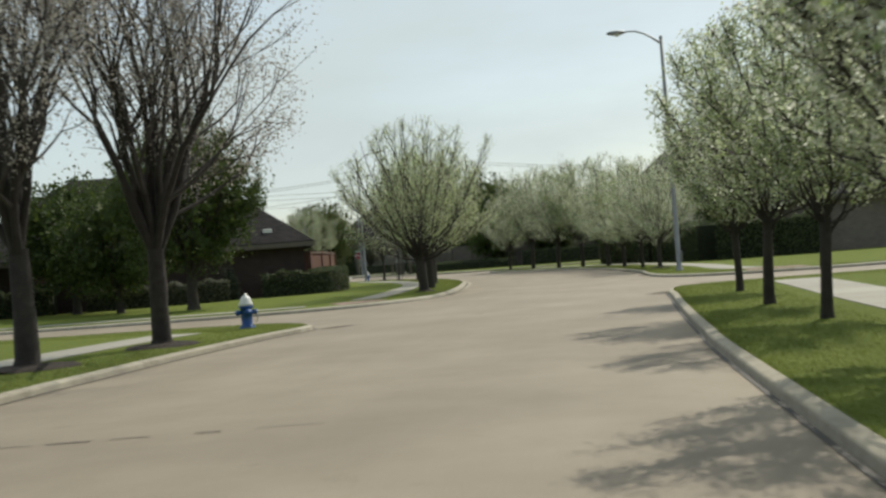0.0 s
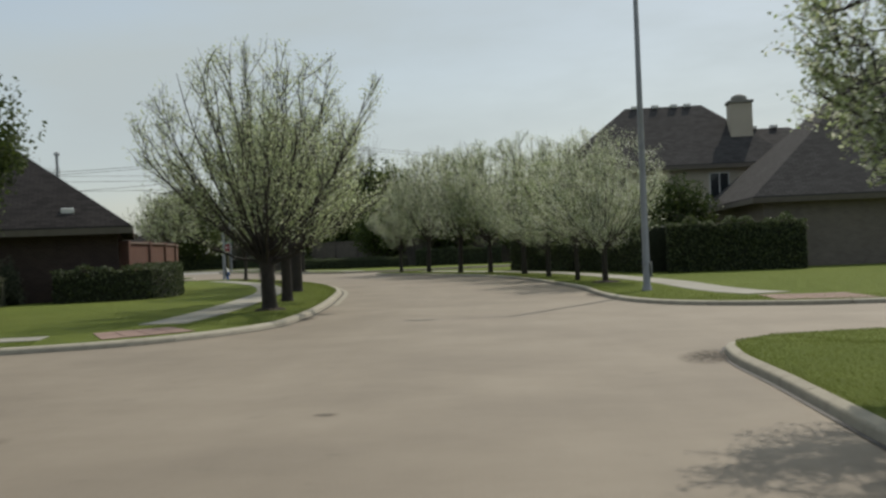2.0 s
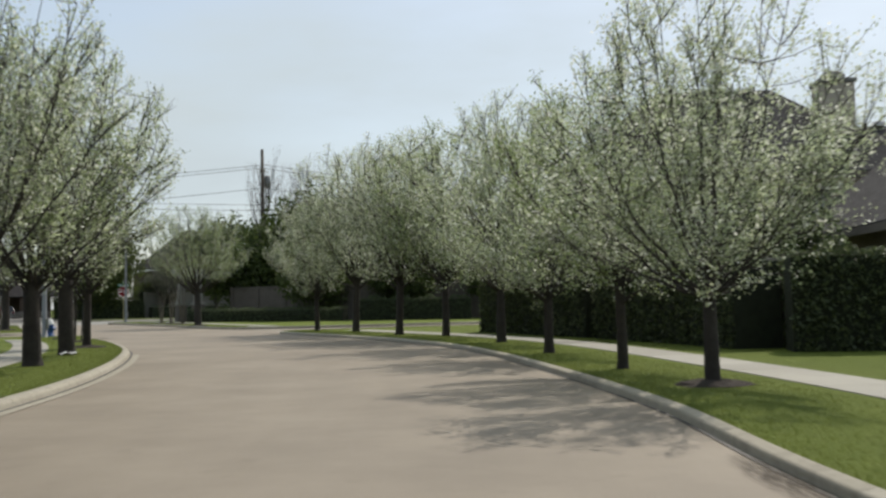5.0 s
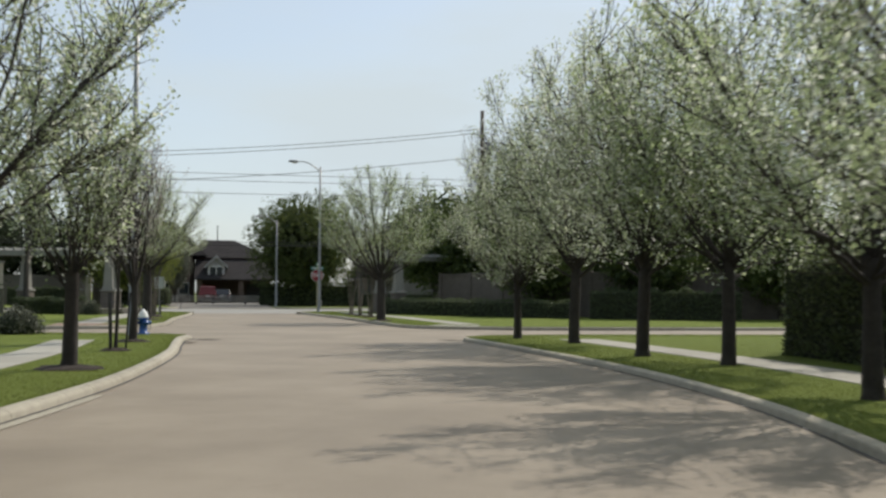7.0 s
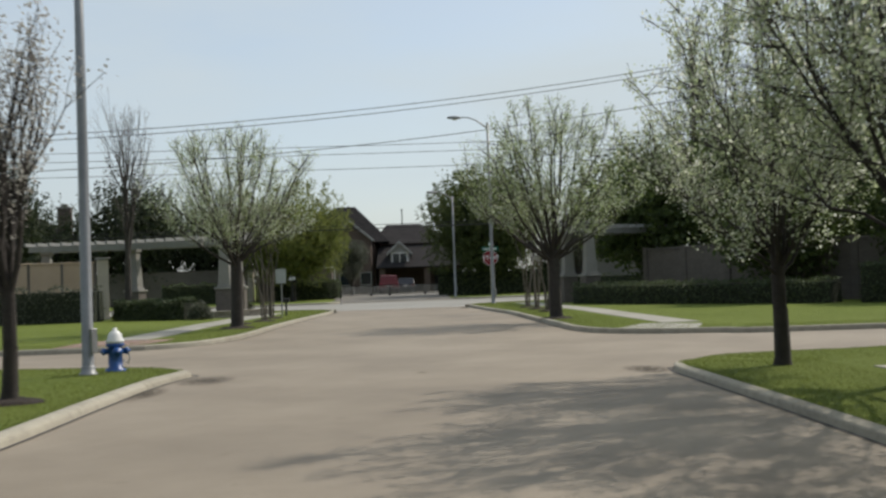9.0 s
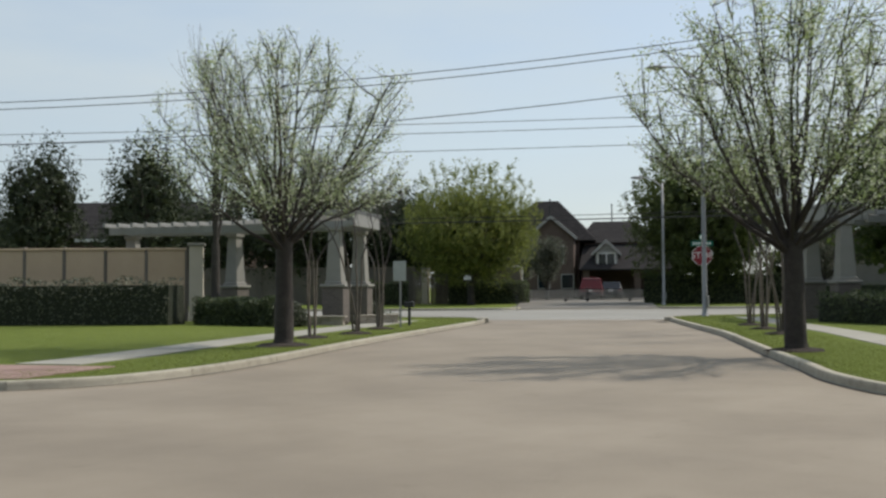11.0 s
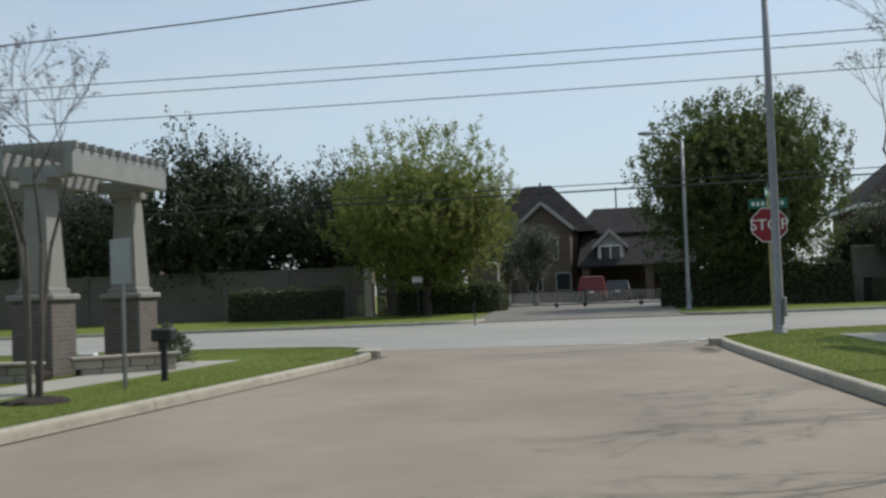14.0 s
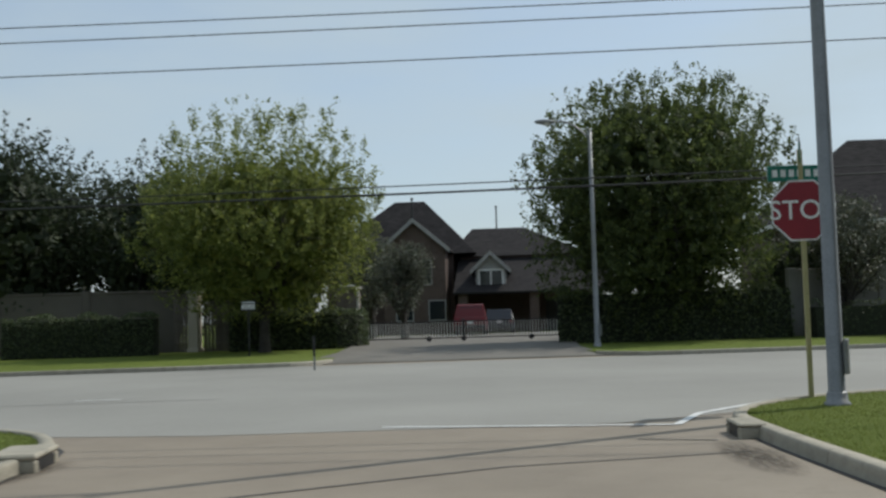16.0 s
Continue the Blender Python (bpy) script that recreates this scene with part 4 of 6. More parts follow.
small = big_tree("ornamental_tree", 45, 5.0, 4.2, 1.0, SAGELEAF, 9000, 0.12, 0.25, limbs=10, up=1.0)
place(small, [(-49.6, 113.6, Z, 0, 0.95), (-54.5, 118, Z, 0, 1.1), (-26.5, 108, Z, 90, 1.0), (-21.5, 109, Z, 200, 1.1)], "small grey-green tree with thin foliage", "tree")
pine = dense_tree("cedar_tree", 46, 9.0, 4.5, 0.8, DARKLEAF, 46, 7000, 0.15, 0.25, spiky=1.0, shoot=0.12, inner=900)
place(pine, [(-56.0, 79.2, Z, 0, 1.1), (-63.5, 77.4, Z, 90, 1.12), (-46, 33, Z, 30, 1.0), (-58, 47, Z, 80, 1.0)], "dark pointed cedar behind the fence", "tree")
grey = make_tree("bare_tree", 47, 3.2, 0.17, 11.5, 3.6, 7, 4, 1.6, 0.12, 900, 0.07, 0.12, DARKBARK, PEARBUD)
place(grey, [(-33.2, 63.6, Z, 0, 0.84), (2, 74, Z, 60, 0.9), (-12, 83.5, Z, 140, 1.1), (-9.3, 80.5, Z, 220, 1.05)], "tall slender bare tree with grey twigs", "tree")
back = make_tree("pear_tree", 48, 2.0, 0.16, 6.5, 5.6, 10, 3, 0.9, 0.16, 8000, 0.10, 0.16, BARK, PEARLEAF)
place(back, [(12, 60, Z, 70, 1.0), (22, 63, Z, 150, 1.0), (-28, 28.5, Z, 200, 1.0), (-38, 24.5, Z, 90, 1.0)], "pear tree in leaf along a side street", "tree")


def hedge(name, line, width, height, leaf, seed, label, density=900, size=0.075, round_=0.12):
    """A clipped hedge along a plan line: a solid core coloured as deep shade, with a skin of many leaves."""
    nrng = np.random.default_rng(seed)
    pts = resample(smooth_line(line), 0.5)
    root = empty(name, None, label=label, category="hedge")
    L, R = offset_line(pts, width / 2 - 0.1), offset_line(pts, -width / 2 + 0.1)
    verts, faces, n = [], [], len(pts)
    for l, r in zip(L, R):
        h = height - 0.1
        verts += [(*l, Z - 0.05), (*(l * 0.93 + r * 0.07), Z + h), (*(r * 0.93 + l * 0.07), Z + h), (*r, Z - 0.05)]
    for i in range(n - 1):
        for k in range(3):
            faces.append((i * 4 + k, i * 4 + 4 + k, i * 4 + 5 + k, i * 4 + 1 + k))
    faces += [(0, 1, 2, 3), tuple(n * 4 - 4 + k for k in (3, 2, 1, 0))]
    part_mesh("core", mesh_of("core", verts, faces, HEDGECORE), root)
    area = n * 0.5 * (width + 2 * height)
    m = int(min(10500, area * density))
    u = nrng.uniform(0, n - 1.001, m)
    i = u.astype(int)
    fr = (u - i)[:, None]
    l = L[i] * (1 - fr) + L[i + 1] * fr
    r = R[i] * (1 - fr) + R[i + 1] * fr
    s = nrng.uniform(0, width + 2 * height, m)
    wob = 1 + 0.07 * np.sin(u * 1.7 + seed) + 0.05 * np.sin(u * 4.1)
    side = np.where(s < height, 0.0, np.where(s > height + width, 1.0, (s - height) / width))[:, None]
    z = np.where(s < height, s, np.where(s > height + width, s - height - width, height)) * wob
    xy = l * (1 - side) + r * side + (side * 2 - 1) * 0.05 * (r - l) / np.maximum(0.01, np.linalg.norm(r - l, axis=1))[:, None]
    p = np.column_stack([xy, np.maximum(0.02, z) + Z])
    part_mesh("foliage", leaf_mesh("foliage", nrng, p, m, size, 0.05, leaf), root)
    return root


def shrub(name, x, y, r, h, leaf, seed, label, count=2600, size=0.06):
    """A loose mound of leaves round a solid core coloured as deep shade."""
    nrng = np.random.default_rng(seed)
    root = empty(name, pose(x, y, Z), label=label, category="shrub")
    core = lathe([(r * 0.55, -0.05), (r * 0.78, h * 0.25), (r * 0.72, h * 0.55), (r * 0.4, h * 0.82), (0.02, h * 0.9)], 12)
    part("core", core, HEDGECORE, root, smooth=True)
    n = nrng.normal(0, 1, (700, 3))
    n /= np.linalg.norm(n, axis=1)[:, None]
    n[:, 2] = np.abs(n[:, 2])
    k = nrng.uniform(0.78, 1.05, 700) * (1 + 0.10 * np.sin(n[:, 0] * 5 + seed) * np.sin(n[:, 1] * 4))
    p = n * k[:, None] * np.array((r, r, h))
    p[:, 2] = np.maximum(p[:, 2], 0.02)
    part_mesh("foliage", leaf_mesh("foliage", nrng, p, count, size, 0.06, leaf), root)
    return root


# Near-black green painted on the solid cores for the shade between leaves
HEDGECORE = surface("hedge_core_shade", (0.014, 0.018, 0.009), (0.034, 0.042, 0.02), 6, 50, 0.95, 0, 1.0, 0.05)
hedge("clipped_hedge", [(-29.4, 62.9), (-31.4, 63.0), (-33.5, 63.4)], 1.0, 0.8, HEDGELEAF, 1, "low clipped dark hedge under the pergola")
hedge("clipped_hedge", [(-33.9, 62.5), (-35.8, 61.6), (-38.6, 59.8), (-43, 56.8), (-48, 54.0)], 1.5, 1.42, SAGELEAF, 21, "long rounded grey-green hedge before the pale fence")
hedge("clipped_hedge", [(-15.6, 73.4), (-12.8, 71.2), (-9.6, 69.4), (-6.6, 67.9), (-4.2, 67.0)], 1.2, 0.85, HEDGELEAF, 2, "long clipped dark hedge below the brick screen wall")
hedge("clipped_hedge", [(-3.2, 66.9), (0.4, 66.3), (4, 66.2)], 1.5, 1.4, HEDGELEAF, 23, "tall dark shrubs below the brick screen wall")
hedge("clipped_hedge", [(-12.6, 9.9), (-11.4, 10.2), (-10.0, 11.0), (-9.8, 13.2), (-10.6, 16.5)], 1.2, 1.1, HEDGELEAF, 4, "clipped hedge beside the red brick wall")
hedge("clipped_hedge", [(-13.9, 8.9), (-16.5, 8.1), (-20, 7.2)], 1.1, 0.95, SAGELEAF, 5, "low clipped hedge below the dark brick house")
hedge("clipped_hedge", [(-49.7, 95.6), (-52, 94.0), (-54.3, 92.4)], 1.5, 1.5, HEDGELEAF, 6, "dark clipped hedge before the far wall")
hedge("clipped_hedge", [(-27.5, 106.2), (-12, 116.2), (6, 128)], 1.5, 1.2, HEDGELEAF, 7, "dark hedge along the far wall", 500)
hedge("boundary_hedge", [(5.0, 37.0), (7.0, 40.5), (14, 45)], 1.6, 2.3, HEDGELEAF, 8, "tall dark hedge at the end of the fence", 600, 0.1)
hedge("boundary_hedge", [(9.1, 19.0), (8.4, 22.6), (7.2, 27.0)], 1.3, 1.95, HEDGELEAF, 15, "tall dark clipped hedge before the brick garden wall", 900, 0.1)
hedge("boundary_hedge", [(9.4, 17.9), (12.0, 17.5), (14.7, 17.1)], 1.3, 1.97, HEDGELEAF, 17, "tall dark clipped hedge below the big shingle roof", 900, 0.1)
hedge("boundary_hedge", [(7.0, 27.6), (5.6, 31.4), (4.2, 35.4)], 1.3, 1.95, HEDGELEAF, 16, "tall dark clipped hedge before the brick garden wall", 900, 0.1)
hedge("understorey_shrubs", [(-50.0, 101.4), (-48.3, 103.4)], 2.4, 2.4, HEDGELEAF, 12, "tall dark shrubs under the yellow-green tree", 700, 0.11)
hedge("understorey_shrubs", [(-48.5, 98.5), (-45.0, 101.2), (-46.6, 103.2)], 1.8, 1.45, HEDGELEAF, 13, "dark shrubs under the yellow-green tree", 700, 0.11)
hedge("understorey_shrubs", [(-36.2, 103.2), (-32, 104.8), (-28.7, 107.1)], 2.0, 1.9, HEDGELEAF, 14, "dark shrubs below the live oak", 600, 0.11)
hedge("understorey_shrubs", [(-51.6, 101.4), (-50.0, 102.4), (-48.4, 103.4)], 1.4, 2.6, HEDGELEAF, 22, "tall dark shrubs beside the end of the far wall", 900, 0.11)
shrub("round_shrub", -16.8, 38.8, 0.72, 0.78, SAGELEAF, 3, "rounded grey-green shrub on the corner lawn")
shrub("round_shrub", -18.3, 38.3, 0.66, 0.72, SAGELEAF, 31, "rounded grey-green shrub on the corner lawn")
shrub("round_shrub", -14.2, 9.95, 0.5, 1.55, SAGELEAF, 33, "upright rounded shrub against the dark brick house")
shrub("flowering_shrub", -28.75, 62.7, 0.5, 0.72, SAGELEAF, 34, "low grey-green shrub at the end of the clipped hedge")
shrub("flowering_shrub", -32.6, 65.3, 0.5, 0.7, SAGELEAF, 9, "low grey-green shrub in the planting bed")
shrub("flowering_shrub", -31.5, 65.1, 0.45, 0.6, SAGELEAF, 32, "low grey-green shrub in the planting bed")
shrub("flowering_shrub", -31.0, 69.2, 0.4, 0.62, SAGELEAF, 10, "low grey-green shrub behind the stone planter")
hedge("foundation_shrubs", [(-21.5, 7.0), (-27, 5.3), (-34, 3.5)], 1.4, 1.2, HEDGELEAF, 11, "row of dark foundation shrubs", 500, 0.1)


# ---- street furniture ----
def street_lamp(x, y, height, arm_dir, arm=1.35, droop=0.35):
    """Tapered galvanised pole with a curved arm and a cobra head."""
    root = empty("street_lamp", pose(x, y, Z), label="tall galvanised street lamp with a curved arm and cobra head", category="street lamp", group="street lamps")
    part("pole", lathe([(0.12, -0.1), (0.12, 0.02), (0.098, 0.05), (0.08, height * 0.5), (0.06, height)], 12), GALV, root, smooth=True)
    part("base_collar", lathe([(0.15, -0.05), (0.15, 0.025), (0.122, 0.04), (0.118, 0.13), (0.1, 0.155)], 12), GALV, root, smooth=True)
    part("access_cover", bbox((0.10, -0.07, 0.35), (0.15, 0.07, 0.75), 0.01), GALV, root)
    d = Vector((math.cos(radians(arm_dir)), math.sin(radians(arm_dir)), 0))
    pts = [Vector((0, 0, height - 0.25)) + d * (arm * t) + Vector((0, 0, 0.62 * math.sin(min(1, t * 1.15) * 1.571))) for t in (0, 0.12, 0.28, 0.48, 0.7, 0.9, 1.0)]
    part("arm", tube(pts, [0.045, 0.042, 0.038, 0.035, 0.032, 0.03, 0.03], 8), GALV, root, smooth=True)
    part("pole_cap", lathe([(0.065, height - 0.02), (0.065, height + 0.02), (0.03, height + 0.06)], 10), GALV, root)
    head = part("lamp_head", lathe([(0.04, -0.28), (0.10, -0.2), (0.15, 0.0), (0.155, 0.18), (0.11, 0.38), (0.03, 0.46)], 14), GALV, root, smooth=True)
    rot = Matrix.Rotation(radians(arm_dir), 4, "Z") @ Matrix.Rotation(radians(88), 4, "Y") @ Matrix.Diagonal((0.6, 1.0, 1.0, 1.0))
    head.matrix_basis = Matrix.Translation(pts[-1] + d * 0.25) @ rot
    lens = lathe([(0.02, -0.07), (0.09, -0.06), (0.13, -0.02), (0.14, 0.02)], 14)
    part("lens", lens, LAMPGLASS, root, "frosted lamp lens", Matrix.Translation(pts[-1] + d * 0.30 + Vector((0, 0, -0.06))), True)
    return root


street_lamp(6.1, 2.45, 9.0, 172)
street_lamp(-13.5, 39.25, 9.0, -15)
street_lamp(-21.53, 77.5, 9.2, 200)
street_lamp(-33.0, 99.0, 7.3, 205, 1.15)


def hydrant(x, y, turn):
    root = empty("fire_hydrant", pose(x, y, Z, 0, 0, turn) @ Matrix.Diagonal((1.12, 1.12, 0.93, 1)), label="blue fire hydrant with a white bonnet on the grass verge", category="fire hydrant", group="fire hydrants")
    part("barrel", lathe([(0.15, -0.05), (0.15, 0.04), (0.105, 0.06), (0.105, 0.44), (0.135, 0.45), (0.135, 0.5), (0.12, 0.51)], 16), HYDBLUE, root, smooth=True)
    part("bonnet", lathe([(0.135, 0.512), (0.135, 0.55), (0.115, 0.58), (0.10, 0.66), (0.06, 0.72), (0.03, 0.735), (0.03, 0.78)], 16), HYDWHITE, root, "white domed bonnet", smooth=True)
    for k, (rr, ln) in enumerate(((0.065, 0.21), (0.05, 0.19), (0.05, 0.19))):
        o = part("outlet", lathe([(rr, 0.06), (rr, ln - 0.05), (rr * 1.25, ln - 0.045), (rr * 1.25, ln), (0.02, ln + 0.005), (0.02, ln + 0.03)], 12), HYDBLUE, root, smooth=True)
        o.matrix_basis = Matrix.Translation((0, 0, 0.36)) @ Matrix.Rotation(radians((0, 90, -90)[k]), 4, "Z") @ Matrix.Rotation(radians(90), 4, "Y")
    for k in range(6):
        a = 6.283 * k / 6
        part("flange_bolt", lathe([(0.013, 0.035), (0.013, 0.065)], 6, m=Matrix.Translation((0.128 * math.cos(a), 0.128 * math.sin(a), 0))), HYDBLUE, root)
    part("chain", tube([(0.0, 0.19, 0.34), (0.03, 0.2, 0.22), (0.02, 0.18, 0.12), (0.0, 0.12, 0.2)], 0.009, 5), GALV, root)
    return root


hydrant(-4.57, -18.22, -60)
hydrant(-13.5, 39.9, -40)


def text_mesh(name, body, size, mat, parent, m, extrude=0.003):
    cu = bpy.data.curves.new(name, "FONT")
    cu.body, cu.size, cu.align_x, cu.align_y, cu.extrude, cu.resolution_u = body, size, "CENTER", "CENTER", extrude, 3
    tmp = bpy.data.objects.new(name, cu)
    scene.collection.objects.link(tmp)
    dg = bpy.context.evaluated_depsgraph_get()
    me = bpy.data.meshes.new_from_object(tmp.evaluated_get(dg))
    bpy.data.objects.remove(tmp)
    me.materials.clear()
    me.materials.append(mat)
    return part_mesh(name, me, parent, m=m)


def octagon(r, depth, bevel=0.0):
    bm = bmesh.new()
    c = r / math.cos(math.pi / 8)
    front = [bm.verts.new((c * math.cos(math.pi / 8 + math.pi / 4 * k), -depth, c * math.sin(math.pi / 8 + math.pi / 4 * k))) for k in range(8)]
    rear = [bm.verts.new((v.co.x, 0, v.co.z)) for v in front]
    bm.faces.new(front)
    bm.faces.new(rear[::-1])
    for k in range(8):
        bm.faces.new((front[k], rear[k], rear[(k + 1) % 8], front[(k + 1) % 8]))
    return bm


def stop_sign(x, y, turn):
    root = empty("stop_sign", pose(x, y, Z, 0, 0, turn), label="red octagonal stop sign with green street name blades above", category="stop sign")
    part("post", bbox((-0.03, 0.0, -0.1), (0.03, 0.05, 3.1), 0.006), YELLOWPOST, root)
    part("sign_border", octagon(0.38, 0.004), WHITESIGN, root, "white border", pose(0, -0.004, 2.33))
    part("sign_face", octagon(0.36, 0.004), REDSIGN, root, "red reflective face", pose(0, -0.0085, 2.33))
    text_mesh("stop_letters", "STOP", 0.345, WHITESIGN, root, pose(0, -0.0145, 2.325, 90))
    for k, (zz, rz) in enumerate(((2.80, 8), (3.03, 77))):
        b = part("street_name_blade", bbox((-0.42, -0.006, -0.1), (0.42, 0.006, 0.1), 0.004), GREENSIGN, root, "green street name blade", pose(0, 0.02, zz, 0, 0, rz))
        for j in range(7):
            part("lettering_bar", bbox((-0.36 + j * 0.105, -0.0085, -0.045), (-0.295 + j * 0.105, -0.0065, 0.045)), WHITESIGN, b, "pale bar of lettering")
    part("finial", lathe([(0.01, 3.1), (0.018, 3.13), (0.006, 3.26)], 8), GALV, root)
    return root


stop_sign(-22.0, 78.45, 24)


def plain_sign(x, y, turn, w, h, top, label, face, post=None):
    root = empty("road_sign", pose(x, y, Z, 0, 0, turn), label=label, category="road sign")
    part("post", bbox((-0.025, 0.0, -0.1), (0.025, 0.045, top), 0.006), post or GALV, root)
    part("sign_plate", bbox((-w / 2, -0.008, top - h), (w / 2, -0.002, top), 0.002), face, root)
    for zz in (top - 0.1, top - h + 0.1):
        part("sign_bolt", lathe([(0.012, 0), (0.012, 0.012)], 6, m=pose(0, -0.008, zz, 90)), GALV, root)
    return root


plain_sign(-25.6, 64.0, -12, 0.6, 0.6, 1.98, "back of a square aluminium road sign on a thin post", ALUM)
plain_sign(-35.6, 86.6, 31, 0.06, 0.5, 0.75, "short dark marker post by the kerb", BLACKPAINT)
notice = plain_sign(-43.7, 93.85, 31, 0.5, 0.36, 1.9, "small dark notice board with white bars on a post", BLACKPAINT, BLACKPAINT)
for k in range(6):
    part("lettering_bar", bbox((-0.22 + k * 0.077, -0.0105, 1.6), (-0.18 + k * 0.077, -0.0085, 1.78)), WHITESIGN, notice, "pale bar of lettering")
part("lettering_bar", bbox((-0.22, -0.0105, 1.82), (0.22, -0.0085, 1.85)), WHITESIGN, notice, "pale bar of lettering")

mail = empty("marker_post", pose(-26.05, 65.05, Z, 0, 0, 28), label="short black post with a dark box on top", category="post")
part("post", bbox((-0.04, -0.04, -0.1), (0.04, 0.04, 0.56), 0.01), BLACKPAINT, mail)
part("box", bbox((-0.15, -0.11, 0.56), (0.15, 0.11, 0.74), 0.02), BLACKPAINT, mail)


def utility_pole(x, y, height, turn, arms):
    root = empty("utility_pole", pose(x, y, Z, 0, 0, turn), label="weathered wooden utility pole carrying cables", category="utility pole", group="utility poles")
    part("pole", lathe([(0.2, -0.2), (0.19, 0.5), (0.13, height)], 10), POLEWOOD, root, smooth=True)
    for zz, w in arms:
        part("crossarm", bbox((-0.06, -w, zz - 0.06), (0.06, w, zz + 0.06), 0.01), POLEWOOD, root)
        for s in (-0.9, -0.35, 0.35, 0.9):
            part("insulator", lathe([(0.03, zz + 0.06), (0.06, zz + 0.12), (0.035, zz + 0.2)], 8, m=Matrix.Translation((0, s * w, 0))), WHITETRIM, root)
    part("transformer", lathe([(0.2, height - 3.2), (0.24, height - 3.1), (0.24, height - 2.3), (0.2, height - 2.2)], 12, m=Matrix.Translation((0.42, 0, 0))), GALV, root, smooth=True)
    return root


DN, DF = radians(31), radians(27)
utility_pole(-12.7, 86.1, 14.0, 31, [(12.2, 0.5)])
utility_pole(-12.7 - 70 * math.cos(DN), 86.1 - 70 * math.sin(DN), 13.0, 31, [(9.6, 0.5)])
for u in (-82, 58):
    c = 100.2
    utility_pole(u * math.cos(DF) - c * math.sin(DF), u * math.sin(DF) + c * math.cos(DF), 11.4, 27, [(10.6, 0.5)])


def cable(points, r, label):
    tagged(part("overhead_cable", tube(points, r, 5), WIRE, None), label, "cable", "overhead cables")


def sagging(a, b, sag, n=20):
    a, b = Vector(a), Vector(b)
    return [a.lerp(b, i / n) - Vector((0, 0, sag * 4 * (i / n) * (1 - i / n))) for i in range(n + 1)]


A, B = Vector((-12.7, 86.1, 0)), Vector((-12.7 - 70 * math.cos(DN), 86.1 - 70 * math.sin(DN), 0))
for za, zb, off in ((12.8, 10.3, 0.25), (12.6, 10.1, -0.3), (10.9, 8.6, 0.0)):
    o = Vector((math.sin(DN), -math.cos(DN), 0)) * off
    cable(sagging(A + o + Vector((0, 0, za)), B + o + Vector((0, 0, zb)), 2.1), 0.02, "black overhead power cable sagging between poles")
    cable(sagging(A + o + Vector((0, 0, za)), A + o + Vector((60 * math.cos(DN), 60 * math.sin(DN), za - 1)), 1.2), 0.02, "black overhead power cable sagging between poles")


def far_point(u, c, z):
    return Vector((u * math.cos(DF) - c * math.sin(DF), u * math.sin(DF) + c * math.cos(DF), z))


for c, za, zb, r in ((100.5, 12.2, 11.5, 0.02), (99.9, 11.4, 10.95, 0.02), (100.2, 10.35, 9.95, 0.02), (100.2, 5.85, 5.85, 0.035), (100.2, 6.1, 6.1, 0.02)):
    cable(sagging(far_point(-82, c, za), far_point(58, c, zb), 0.8), r, "thin black overhead cable along the cross street")


# ---- walls, fences and houses ----
def wall_run(name, line, height, thick, mat, label, category, panel=3.0, cap=None, post=None, kind="structure", z0=None, post_w=0.16):
    """A wall of separate panels between posts, with a coping."""
    root = empty(name, None, label=label, category=category, kind=kind)
    pts = resample(np.array(line, float), panel)
    z0 = Z if z0 is None else z0
    for i, (a, b) in enumerate(zip(pts, pts[1:])):
        d = b - a
        ln, ang = float(np.linalg.norm(d)), math.degrees(math.atan2(d[1], d[0]))
        m = pose(a[0], a[1], z0, 0, 0, ang)
        part("wall_panel", bbox((0.004, -thick / 2, -0.08), (ln - 0.004, thick / 2, height), 0.012), mat, root, "", m, uv=True)
        if cap:
            part("coping", bbox((0.004, -thick / 2 - 0.05, height + 0.002), (ln - 0.004, thick / 2 + 0.05, height + 0.09), 0.015), cap, root, "", m)
        if post:
            part("wall_post", bbox((-post_w, -thick / 2 - post_w / 2, -0.08), (post_w, thick / 2 + post_w / 2, height + 0.13), 0.02), post, root, "", m, uv=True)
    return root


def board_fence(name, line, height, label):
    """Upright cedar boards, each its own, on rails."""
    root = empty(name, None, label=label, category="fence", kind="structure")
    pts = resample(np.array(line, float), 0.148)
    shared = [bbox((0.004, -0.012, -0.05), (0.142, 0.012, height + h), 0.004) for h in (0.0, 0.012, -0.01)]
    meshes = []
    for bm in shared:
        me = bpy.data.meshes.new("board")
        bm.to_mesh(me)
        bm.free()
        me.materials.append(FENCEDARK)
        meshes.append(me)
    for i, (a, b) in enumerate(zip(pts, pts[1:])):
        ang = math.degrees(math.atan2(b[1] - a[1], b[0] - a[0]))
        part_mesh("board", meshes[(i * 7) % 3], root, m=pose(a[0], a[1], Z, 0, 0, ang))
    for zz in (0.3, height * 0.55, height + 0.02):
        w = 0.05 if zz < height else 0.07
        rail = resample(np.array(line, float), 2.4)
        for a, b in zip(rail, rail[1:]):
            d = b - a
            part("rail" if zz < height else "top_cap", bbox((0.003, -0.09 if zz < height else -0.07, zz), (float(np.linalg.norm(d)) - 0.003, -0.02 if zz < height else 0.07, zz + w), 0.005), FENCEDARK, root, "", pose(a[0], a[1], Z, 0, 0, math.degrees(math.atan2(d[1], d[0]))))
    return root


